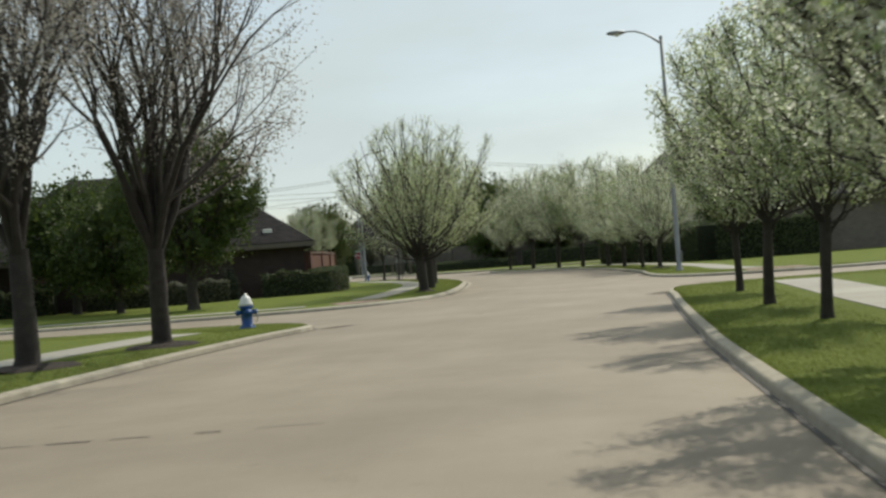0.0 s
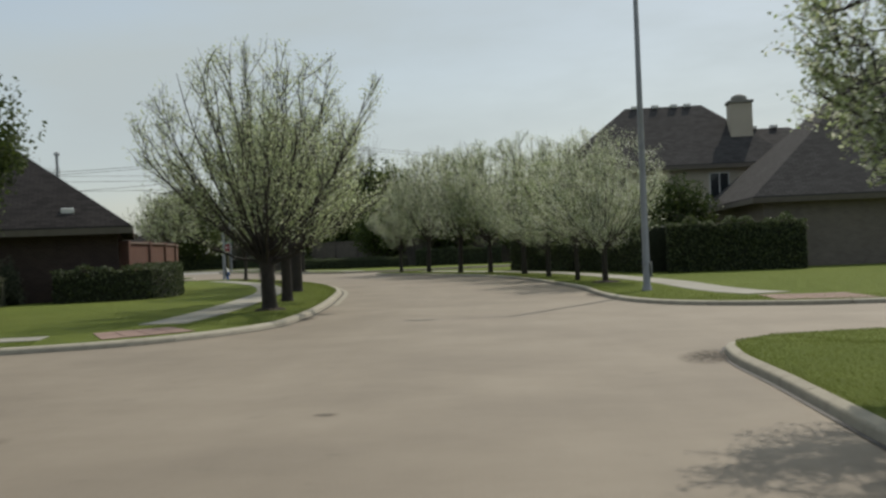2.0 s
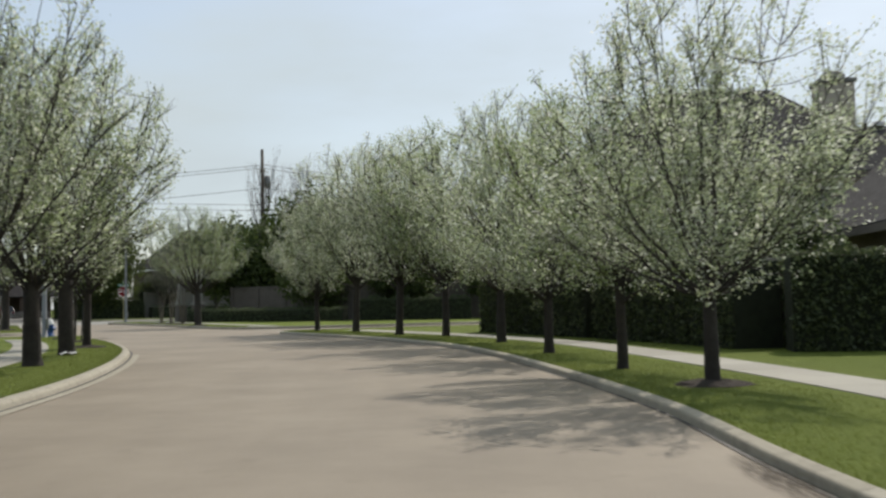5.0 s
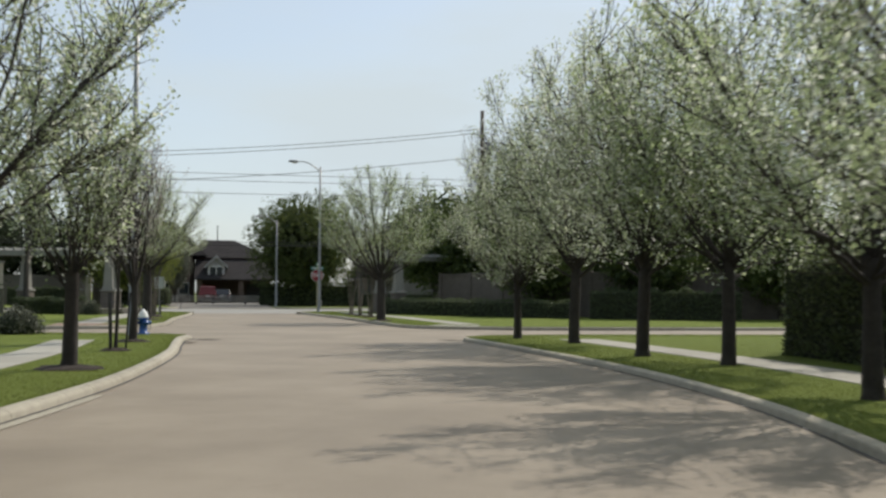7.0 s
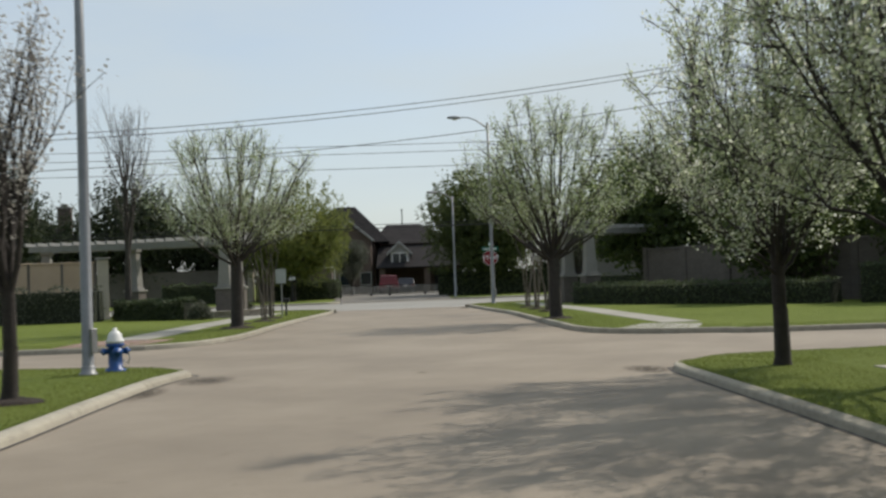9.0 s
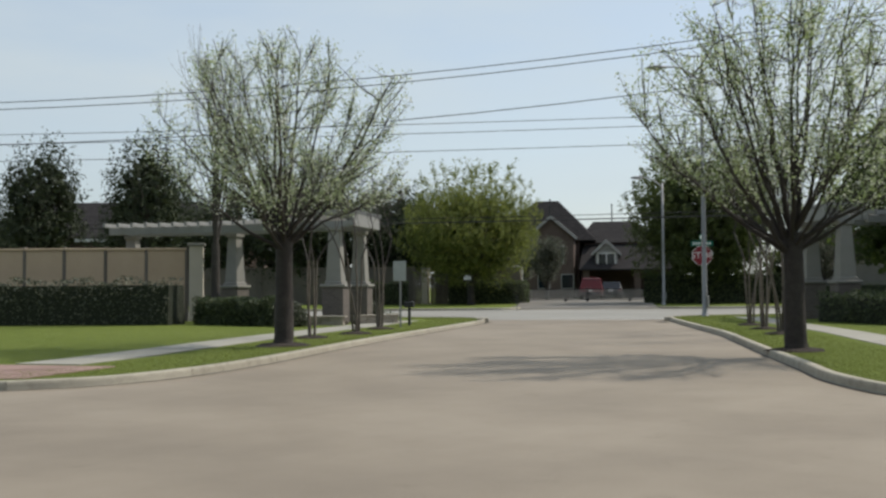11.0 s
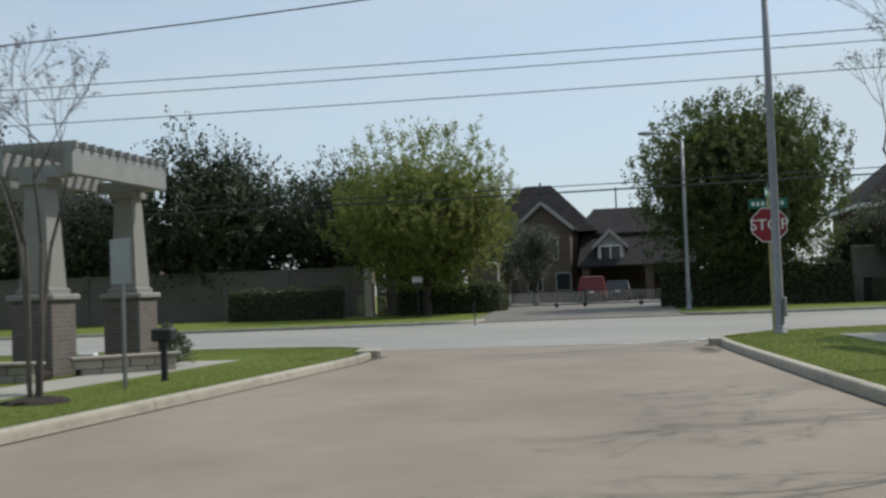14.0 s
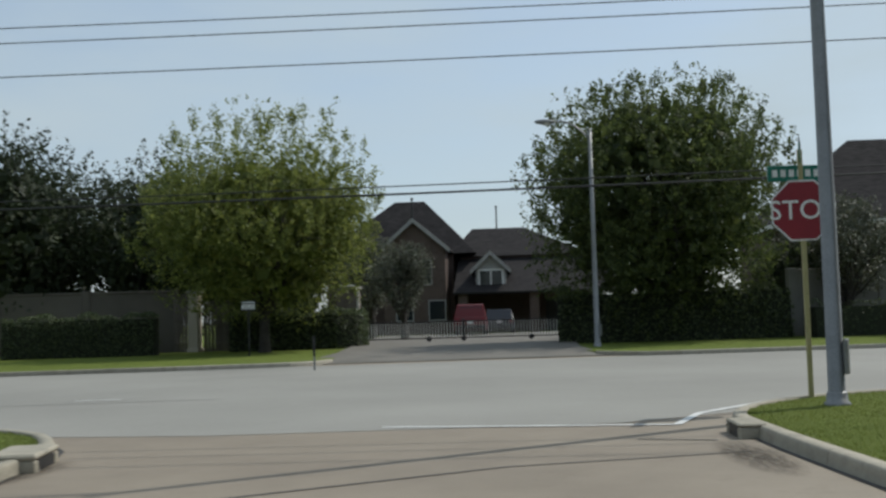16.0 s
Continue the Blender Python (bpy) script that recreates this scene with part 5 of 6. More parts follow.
wall_run("fence_east_street", [(10.0, 18.8), (9.4, 22.5), (7.8, 28.2), (5.4, 34.0), (4.9, 36.2)], 1.85, 0.16, BRICKGREY, "shaded grey-brown brick garden wall behind the tree row", "wall", 4.0, COLUMN, BRICKGREY)
wall_run("garden_wall_west", [(-10.95, 12.4), (-11.2, 16), (-11.8, 21.5), (-12.8, 26)], 1.95, 0.2, BRICKDARK, "red brick garden wall", "wall", 3.5, BRICKDARK, BRICKDARK)
wall_run("entrance_fence_west", [(-36.5, 65.2), (-39.5, 62.2), (-43.5, 59.3), (-56, 53.5)], 2.6, 0.14, FENCEPANEL, "sunlit tan precast fence of panels between slim dark posts", "fence", 1.4, FENCEPANEL, FENCEDARK, post_w=0.06)
wall_run("entrance_wall_east", [(-13.5, 77.5), (-8, 72.6), (-2, 69.8), (16, 69.4), (40, 78)], 2.35, 0.2, BRICKPED, "grey brick screen wall behind the hedge, toned dark for shade", "wall", 3.0, BRICKPED, BRICKPED)
wall_run("far_wall_west", [(-51.6, 98.6), (-57, 94.9), (-66, 89.0), (-90, 73), (-120, 53)], 2.5, 0.2, WALLFAR, "stained concrete boundary wall, toned dark as in shade", "wall", 3.6, WALLFAR, WALLFAR)
wall_run("far_wall_east", [(-28.5, 108.0), (-10, 120), (20, 140), (70, 173)], 2.5, 0.2, COLUMN, "pale grey-tan boundary wall beyond the cross street", "wall", 3.6, COLUMN, COLUMN)


def house(name, m, lx, ly, eave, rise, wall, roof, label, ridge=0.45, overhang=0.45, windows=(), chimney=None, gable=False, trim=None):
    """A house: four walls, hip or gable roof with thickness, fascia, framed windows."""
    root = empty(name, m, label=label, category="house")
    t = 0.25
    for k, (lo, hi) in enumerate((((0, 0), (lx, t)), ((0, ly - t), (lx, ly)), ((0, t + 0.003), (t, ly - t - 0.003)), ((lx - t, t + 0.003), (lx, ly - t - 0.003)))):
        part("wall", bbox((*lo, -0.1), (*hi, eave)), wall, root, uv=True)
    o = overhang
    r0 = 0.0 if gable else min(lx, ly) * ridge
    if lx >= ly:
        ra, rb = (-o + r0, ly / 2, eave + rise), (lx + o - r0, ly / 2, eave + rise)
    else:
        ra, rb = (lx / 2, -o + r0, eave + rise), (lx / 2, ly + o - r0, eave + rise)
    c = [(-o, -o, eave - 0.05), (lx + o, -o, eave - 0.05), (lx + o, ly + o, eave - 0.05), (-o, ly + o, eave - 0.05)]
    verts = c + [ra, rb] + [(x, y, z + 0.13) for x, y, z in c + [ra, rb]]
    tops = [(0, 1, 5, 4), (1, 2, 5), (2, 3, 4, 5), (3, 0, 4)] if lx >= ly else [(0, 1, 4), (1, 2, 5, 4), (2, 3, 5), (3, 0, 4, 5)]
    faces = [tuple(i + 6 for i in f) for f in tops] + [(3, 2, 1, 0)] + [(i, (i + 1) % 4, (i + 1) % 4 + 6, i + 6) for i in range(4)]
    part_mesh("roof", mesh_of("roof", verts, faces, roof, uv=True), root)
    for a, b in ((0, 1), (1, 2), (2, 3), (3, 0)):
        p, q = Vector(c[a]), Vector(c[b])
        d = q - p
        part("fascia", bbox((0, -0.03, -0.14), (d.length, 0.0, 0.08)), trim or WHITETRIM, root, "", pose(p.x, p.y, p.z, 0, 0, math.degrees(math.atan2(d.y, d.x))))
    for wx, wz, ww, wh, face in windows:
        n = {"s": (wx, -0.02, 0), "w": (-0.02, ly - wx, -90), "e": (lx + 0.02, wx, 90)}[face]
        wm = pose(n[0], n[1], wz, 0, 0, n[2])
        w = part("window", bbox((0, -0.03, 0), (ww, 0.012, wh)), WHITETRIM, root, "", wm)
        for i in range(2):
            part("pane", bbox((0.06 + i * (ww / 2 - 0.03), -0.04, 0.06), (ww / 2 - 0.03 + i * (ww / 2 - 0.03), -0.032, wh - 0.06)), GLASS, w)
        part("sill", bbox((-0.06, -0.1, -0.07), (ww + 0.06, 0.0, -0.003), 0.01), WHITETRIM, w)
    if chimney:
        cx, cy, cz, cw = chimney
        ch = part("chimney", bbox((cx, cy, eave), (cx + cw, cy + cw, cz)), wall, root, uv=True)
        part("chimney_cap", bbox((cx - 0.08, cy - 0.08, cz + 0.003), (cx + cw + 0.08, cy + cw + 0.08, cz + 0.16), 0.02), COLUMN, ch)
        part("flue", bbox((cx + cw * 0.25, cy + cw * 0.25, cz + 0.163), (cx + cw * 0.75, cy + cw * 0.75, cz + 0.4), 0.02), COLUMN, ch)
    return root


# Dark brick bungalow on the west corner
low = house("brick_house", pose(-26.6, 6.8, Z, 0, 0, 17), 16.4, 11.0, 2.5, 4.1, BRICKUMBER, SHINGLEDARK, "low dark brick house with a charcoal hip roof", 0.5, 0.5, [(3, 0.8, 1.6, 1.3, "s")], trim=FENCEDARK)
pipe = part("vent_pipe", tube([(14.2, 4.0, 4.2), (14.2, 4.0, 5.55)], [0.05, 0.05], 10), ALUM, low, "tall metal vent pipe")
part("pipe_cap", lathe([(0.05, 5.45), (0.1, 5.48), (0.1, 5.58), (0.02, 5.63)], 12, m=Matrix.Translation((14.2, 4.0, 0))), ALUM, pipe)
part("box_vent", bbox((14.5, 0.25, 2.95), (14.95, 0.65, 3.28), 0.03), WHITETRIM, low, "small white box vent on the roof")
# Two-storey house and its lower neighbour behind the brick wall on the east side
two = house("two_storey_house", pose(6.7, 35.4, Z, 0, 0, -4), 12.6, 9.0, 5.4, 3.8, STUCCO, SHINGLE, "two-storey cream house with brown hip roof", 0.5, 0.45, [(8.2, 3.4, 1.1, 1.6, "s"), (2.6, 3.4, 1.1, 1.6, "s"), (3, 3.4, 1.2, 1.5, "w")], (9.75, 1.6, 9.0, 1.25), trim=FENCEDARK)
part("wall", bbox((12.605, 1.2, -0.1), (16.6, 7.8, 5.4)), STUCCO, two, uv=True)
part_mesh("roof", mesh_of("roof", [(8.0, 0.75, 5.5), (17.1, 0.75, 5.5), (17.1, 8.25, 5.5), (8.0, 8.25, 5.5), (10.8, 4.5, 7.75), (13.6, 4.5, 7.75)], [(0, 1, 5, 4), (1, 2, 5), (2, 3, 4, 5), (3, 0, 4), (3, 2, 1, 0)], SHINGLE, uv=True), two, "lower hip roof of the side wing")
part("chimney_pot", lathe([(0.42, 9.16), (0.46, 9.22), (0.46, 9.38), (0.3, 9.5), (0.05, 9.56)], 14, m=Matrix.Translation((10.375, 2.225, 0))), COLUMN, two, "rounded pale chimney top", smooth=True)
vents = empty("ridge_vents", pose(6.7, 35.4, Z, 0, 0, -4), label="row of small metal vents on the house ridge", category="vent", group="roof vents")
for x, z in ((4.4, 9.24), (5.6, 9.24), (6.7, 9.24), (7.5, 9.24), (11.3, 7.72), (12.5, 7.72)):
    part("vent", bbox((x, 4.25, z), (x + 0.42, 4.75, z + 0.2), 0.03), WHITETRIM, vents)
house("shingled_house", pose(13.8, 19.6, Z, 0, 0, -4), 18.5, 15.0, 2.9, 6.6, BRICKGREY, SHINGLE, "large house with a tall grey-brown shingle roof", 0.5, 0.5, [], trim=FENCEDARK)
house("corner_house", pose(14, -36, Z), 12, 14, 3.0, 4.2, BRICKTAN, SHINGLE, "tan brick house with a brown shingle roof", 0.5, 0.5, [(4, 0.9, 1.5, 1.4, "w")])
house("corner_house", pose(-28, -44, Z), 13, 14, 3.0, 4.2, BRICKDARK, SHINGLE, "red brick house with a brown shingle roof", 0.5, 0.5, [(4, 0.9, 1.5, 1.4, "e")])
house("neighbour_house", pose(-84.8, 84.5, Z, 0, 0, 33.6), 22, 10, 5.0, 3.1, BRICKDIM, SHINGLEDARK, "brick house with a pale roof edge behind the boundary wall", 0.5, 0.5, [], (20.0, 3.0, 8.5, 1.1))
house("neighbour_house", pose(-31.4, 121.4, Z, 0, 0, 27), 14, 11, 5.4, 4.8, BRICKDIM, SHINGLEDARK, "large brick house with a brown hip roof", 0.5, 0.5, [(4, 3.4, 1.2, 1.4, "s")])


def gable_block(name, parent, lo, hi, eave, rise, wall, roof, trim=True, base=-0.1):
    """A wing whose gable faces forward and whose ridge runs back."""
    x0, y0 = lo
    x1, y1 = hi
    xm = (x0 + x1) / 2
    v = [(x0, y0, base), (x1, y0, base), (x1, y0, eave), (xm, y0, eave + rise), (x0, y0, eave)]
    v += [(x, y1, z) for x, _, z in v]
    f = [(0, 1, 2, 3, 4), (9, 8, 7, 6, 5), (1, 6, 7, 2), (0, 4, 9, 5)]
    part_mesh("wall", mesh_of("wall", v, f, wall, uv=True), parent)
    o, k = 0.35, rise / ((x1 - x0) / 2)
    for s, xe in ((-1, x0), (1, x1)):
        a = Vector((xm, 0, eave + rise + 0.02))
        b = Vector((xe + s * o, 0, eave - o * k + 0.02))
        vv = [(a.x, y0 - o, a.z), (b.x, y0 - o, b.z), (b.x, y1, b.z), (a.x, y1, a.z)]
        vv += [(x, y, z + 0.14) for x, y, z in vv]
        part_mesh("roof", mesh_of("roof", vv, [(0, 1, 2, 3), (7, 6, 5, 4), (0, 4, 5, 1), (1, 5, 6, 2), (2, 6, 7, 3), (3, 7, 4, 0)], roof, uv=True), parent)
        if trim:
            tv = [(a.x, y0 - o - 0.04, a.z - 0.14), (b.x, y0 - o - 0.04, b.z - 0.14), (b.x, y0 - o - 0.04, b.z + 0.16), (a.x, y0 - o - 0.04, a.z + 0.16)]
            tv += [(x, y + 0.037, z) for x, y, z in tv]
            part_mesh("bargeboard", mesh_of("bargeboard", tv, [(0, 1, 2, 3), (7, 6, 5, 4), (0, 4, 5, 1), (1, 5, 6, 2), (2, 6, 7, 3), (3, 7, 4, 0)], TRIMGREY), parent, "pale painted board")


# House behind the gate, with a front gable, a dormer and a carport
manor = empty("gated_house", pose(-60.6, 126.0, Z, 0, 0, 24), label="two-storey brick house with dark roof, front gable and white dormer", category="house")
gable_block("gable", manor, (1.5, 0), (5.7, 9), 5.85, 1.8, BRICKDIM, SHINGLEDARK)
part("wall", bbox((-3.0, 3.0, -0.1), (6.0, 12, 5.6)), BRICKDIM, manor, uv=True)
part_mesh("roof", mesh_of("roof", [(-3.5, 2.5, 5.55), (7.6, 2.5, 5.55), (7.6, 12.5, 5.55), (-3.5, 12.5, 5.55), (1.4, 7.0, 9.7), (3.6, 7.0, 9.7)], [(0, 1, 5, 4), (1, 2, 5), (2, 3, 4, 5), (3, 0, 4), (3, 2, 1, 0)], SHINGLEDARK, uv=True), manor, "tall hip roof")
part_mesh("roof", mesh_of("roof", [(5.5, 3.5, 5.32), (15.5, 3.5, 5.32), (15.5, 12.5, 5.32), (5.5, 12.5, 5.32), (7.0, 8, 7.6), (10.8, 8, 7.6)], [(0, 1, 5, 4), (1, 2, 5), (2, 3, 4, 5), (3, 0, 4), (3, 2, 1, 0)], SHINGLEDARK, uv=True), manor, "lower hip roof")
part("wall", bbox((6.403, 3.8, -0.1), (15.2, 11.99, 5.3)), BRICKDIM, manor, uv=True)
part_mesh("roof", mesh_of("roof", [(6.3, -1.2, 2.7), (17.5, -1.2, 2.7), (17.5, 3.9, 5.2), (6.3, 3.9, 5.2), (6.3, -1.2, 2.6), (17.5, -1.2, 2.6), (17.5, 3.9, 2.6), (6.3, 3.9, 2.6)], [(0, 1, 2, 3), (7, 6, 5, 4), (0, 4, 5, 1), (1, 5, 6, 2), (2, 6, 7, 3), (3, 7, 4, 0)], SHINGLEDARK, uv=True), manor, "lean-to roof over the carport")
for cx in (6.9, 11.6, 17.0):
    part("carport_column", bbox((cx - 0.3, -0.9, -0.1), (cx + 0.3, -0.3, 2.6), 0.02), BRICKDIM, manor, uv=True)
dorm = empty("dormer")
dorm.parent = manor
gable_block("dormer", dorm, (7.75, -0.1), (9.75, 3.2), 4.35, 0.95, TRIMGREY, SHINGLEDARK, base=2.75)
w = part("window", bbox((7.9, -0.16, 3.05), (9.6, -0.105, 4.25)), WHITETRIM, dorm)
for i in range(2):
    part("pane", bbox((8.02 + i * 0.78, -0.18, 3.17), (8.7 + i * 0.78, -0.165, 4.13)), GLASS, dorm)
for wx, wz, ww, wh in ((2.3, 0.9, 1.2, 1.4), (4.5, 0.9, 1.2, 1.4), (3.2, 3.3, 1.6, 1.7)):
    w = part("window", bbox((wx, -0.06, wz), (wx + ww, -0.003, wz + wh)), TRIMGREY, manor)
    part("pane", bbox((wx + 0.08, -0.075, wz + 0.08), (wx + ww - 0.08, -0.063, wz + wh - 0.08)), GLASS, w)
part("garage_door", bbox((12.3, 3.72, 0), (14.9, 3.79, 2.2)), BLACKPAINT, manor)
for fx, fy in ((3.2, -0.1), (8.7, 7.9)):
    part("roof_vent", lathe([(0.06, 7.6), (0.06, 9.4), (0.09, 9.42), (0.09, 9.55)], 8, m=Matrix.Translation((fx, fy + 3, 0))), BLACKPAINT, manor)

# Far side of the cross street: gate, pillars, driveway
tagged(new("driveway", mesh_of("driveway", [(-38.2, 89.0, 0.02), (-30.6, 93.9, 0.02), (-33.0, 97.5, 0.17), (-38.0, 108.6, 0.17), (-42, 128, 0.17), (-56, 121, 0.17), (-46.8, 105.0, 0.17), (-39.9, 93.6, 0.17)], [tuple(range(8))], DRIVE)), "concrete driveway leading through the gate", "driveway", kind="structure")


def iron_gate(x, y, turn, length, height):
    root = empty("driveway_gate", pose(x, y, 0.19, 0, 0, turn), label="low black driveway gate with thin white upright bars", category="gate")
    for zz in (0.1, height - 0.08):
        part("rail", bbox((0, -0.025, zz), (length, 0.025, zz + 0.05), 0.005), BLACKPAINT, root)
    bar = bbox((-0.015, -0.015, 0.15), (0.015, 0.015, height - 0.08))
    me = bpy.data.meshes.new("gate_bar")
    bar.to_mesh(me)
    bar.free()
    me.materials.append(WHITETRIM)
    for i in range(1, int(length / 0.13)):
        part_mesh("gate_bar", me, root, m=Matrix.Translation((i * 0.13, 0, 0)))
    for xx in (0, length / 2, length):
        part("gate_post", bbox((xx - 0.05, -0.05, -0.02), (xx + 0.05, 0.05, height + 0.06), 0.01), BLACKPAINT, root)
    for xx in (length * 0.33, length / 2, length * 0.83):
        part("wheel", lathe([(0.1, -0.03), (0.12, 0.0), (0.1, 0.03)], 12, m=pose(xx, -0.08, 0.1, 90)), BLACKPAINT, root)
    return root


iron_gate(-46.5, 105.0, 24.5, 9.0, 0.9)


def pillar(x, y, turn, w, h, mat, label):
    root = empty("gate_pillar", pose(x, y, Z, 0, 0, turn), label=label, category="pillar")
    part("shaft", bbox((-w / 2, -w / 2, -0.1), (w / 2, w / 2, h), 0.015), mat, root, uv=True)
    part("cap", bbox((-w / 2 - 0.07, -w / 2 - 0.07, h + 0.003), (w / 2 + 0.07, w / 2 + 0.07, h + 0.12), 0.02), COLUMN, root)
    part("foot", bbox((-w / 2 - 0.05, -w / 2 - 0.05, -0.1), (w / 2 + 0.05, w / 2 + 0.05, 0.15), 0.02), mat, root, uv=True)
    return root


pillar(-47.5, 105.4, 25, 0.95, 2.5, BRICKGREY, "dark brick gate pillar with a pale cap")
gooseneck = empty("gate_entry_post", pose(-45.5, 103.2, Z, 0, 0, 25), label="thin white gooseneck post beside the driveway gate", category="post")
part("pole", tube([(0, 0, -0.1), (0, 0, 2.35), (-0.06, 0, 2.5), (-0.2, 0, 2.58), (-0.75, 0, 2.58)], 0.045, 8), WHITETRIM, gooseneck)
part("keypad", bbox((-0.95, -0.09, 2.5), (-0.72, 0.09, 2.64), 0.015), BLACKPAINT, gooseneck)
part("foot", bbox((-0.12, -0.12, -0.05), (0.12, 0.12, 0.03), 0.008), WHITETRIM, gooseneck)
pillar(-37.4, 109.4, 25, 0.8, 1.9, BRICKGREY, "dark brick gate pillar with a pale cap")
pillar(-50.5, 98.62, 15, 0.42, 2.4, STUCCO, "pale rendered pillar at the end of the far wall")
pillar(-36.25, 65.45, 45, 0.5, 2.75, STUCCO, "cream rendered pillar at the end of the tan fence")
board_fence("side_fence", [(-51.5, 98.45), (-50.75, 98.66)], 2.3, "weathered board panel between the wall and the pillar")
board_fence("side_fence", [(-50.25, 98.85), (-49.2, 99.5)], 2.0, "short weathered board fence beside the pillar")


def car(name, m, body_mat, label, length, width, height, suv):
    root = empty(name, m, label=label, category="car")
    h0, hb = 0.28, height * 0.56
    prof = [(0, h0), (0, hb * 0.8), (0.05, hb), (length * (0.02 if suv else 0.14), hb + 0.05), (length * (0.06 if suv else 0.24), height * 0.97), (length * 0.2 if suv else length * 0.34, height), (length * 0.58, height * 0.985), (length * 0.72, hb + 0.06), (length * 0.95, hb * 0.88), (length, hb * 0.6), (length, h0)]
    bm = bmesh.new()
    rows = []
    for s in (-1, -0.93, 0.93, 1):
        rows.append([bm.verts.new((s * width / 2 * (0.84 if z > hb + 0.1 else 1.0) * (0.97 if abs(s) == 1 and z > hb else 1), y, h0 + (z - h0) * (0.96 if abs(s) == 1 else 1))) for y, z in prof])
    for a, b in zip(rows, rows[1:]):
        for i in range(len(prof) - 1):
            bm.faces.new((a[i], a[i + 1], b[i + 1], b[i]))
        bm.faces.new((a[-1], a[0], b[0], b[-1]))
    bm.faces.new(rows[0])
    bm.faces.new(rows[-1][::-1])
    part("body", bm, body_mat, root)
    part("rear_window", bbox((-width * 0.36, -0.012, 0), (width * 0.36, 0.012, height * 0.30), 0.01), GLASS, root, "dark rear window", Matrix.Translation((0, length * (0.035 if suv else 0.18), hb + 0.09)) @ Matrix.Rotation(radians(-10 if suv else -45), 4, "X"))
    for s in (-1, 1):
        part("side_window", bbox((-0.012, length * 0.25, hb + 0.1), (0.012, length * 0.62, height * 0.92), 0.008), GLASS, root, "", Matrix.Translation((s * width * 0.425, 0, 0)))
        part("tail_light", bbox((s * width * 0.40 - 0.09, -0.025, hb * 0.75), (s * width * 0.40 + 0.09, 0.03, hb * 1.0), 0.01), REDSIGN, root)
        for y in (length * 0.19, length * 0.8):
            wh = part("wheel", lathe([(0.22, -0.1), (0.33, -0.09), (0.34, 0.0), (0.33, 0.09), (0.22, 0.1)], 16, m=pose(s * (width / 2 - 0.1), y, 0.34, 0, 90)), RUBBER, root)
            part("rim", lathe([(0.2, -0.112), (0.2, 0.112)], 12, m=pose(s * (width / 2 - 0.1), y, 0.34, 0, 90)), RIM, wh)
    part("bumper", bbox((-width * 0.47, -0.07, 0.32), (width * 0.47, 0.06, 0.56), 0.03), body_mat if not suv else BLACKPAINT, root)
    part("number_plate", bbox((-0.16, -0.085, 0.62), (0.16, -0.072, 0.76)), WHITESIGN, root, "plain pale plate")
    return root


car("parked_suv", pose(-49.0, 119.7, 0.18, 0, 0, 26), CARRED, "red parked sport utility vehicle seen from behind", 4.5, 1.85, 1.75, True)
car("parked_car", pose(-48.9, 123.2, 0.18, 0, 0, 26), CARDARK, "dark parked saloon car beside the carport", 4.6, 1.8, 1.45, False)


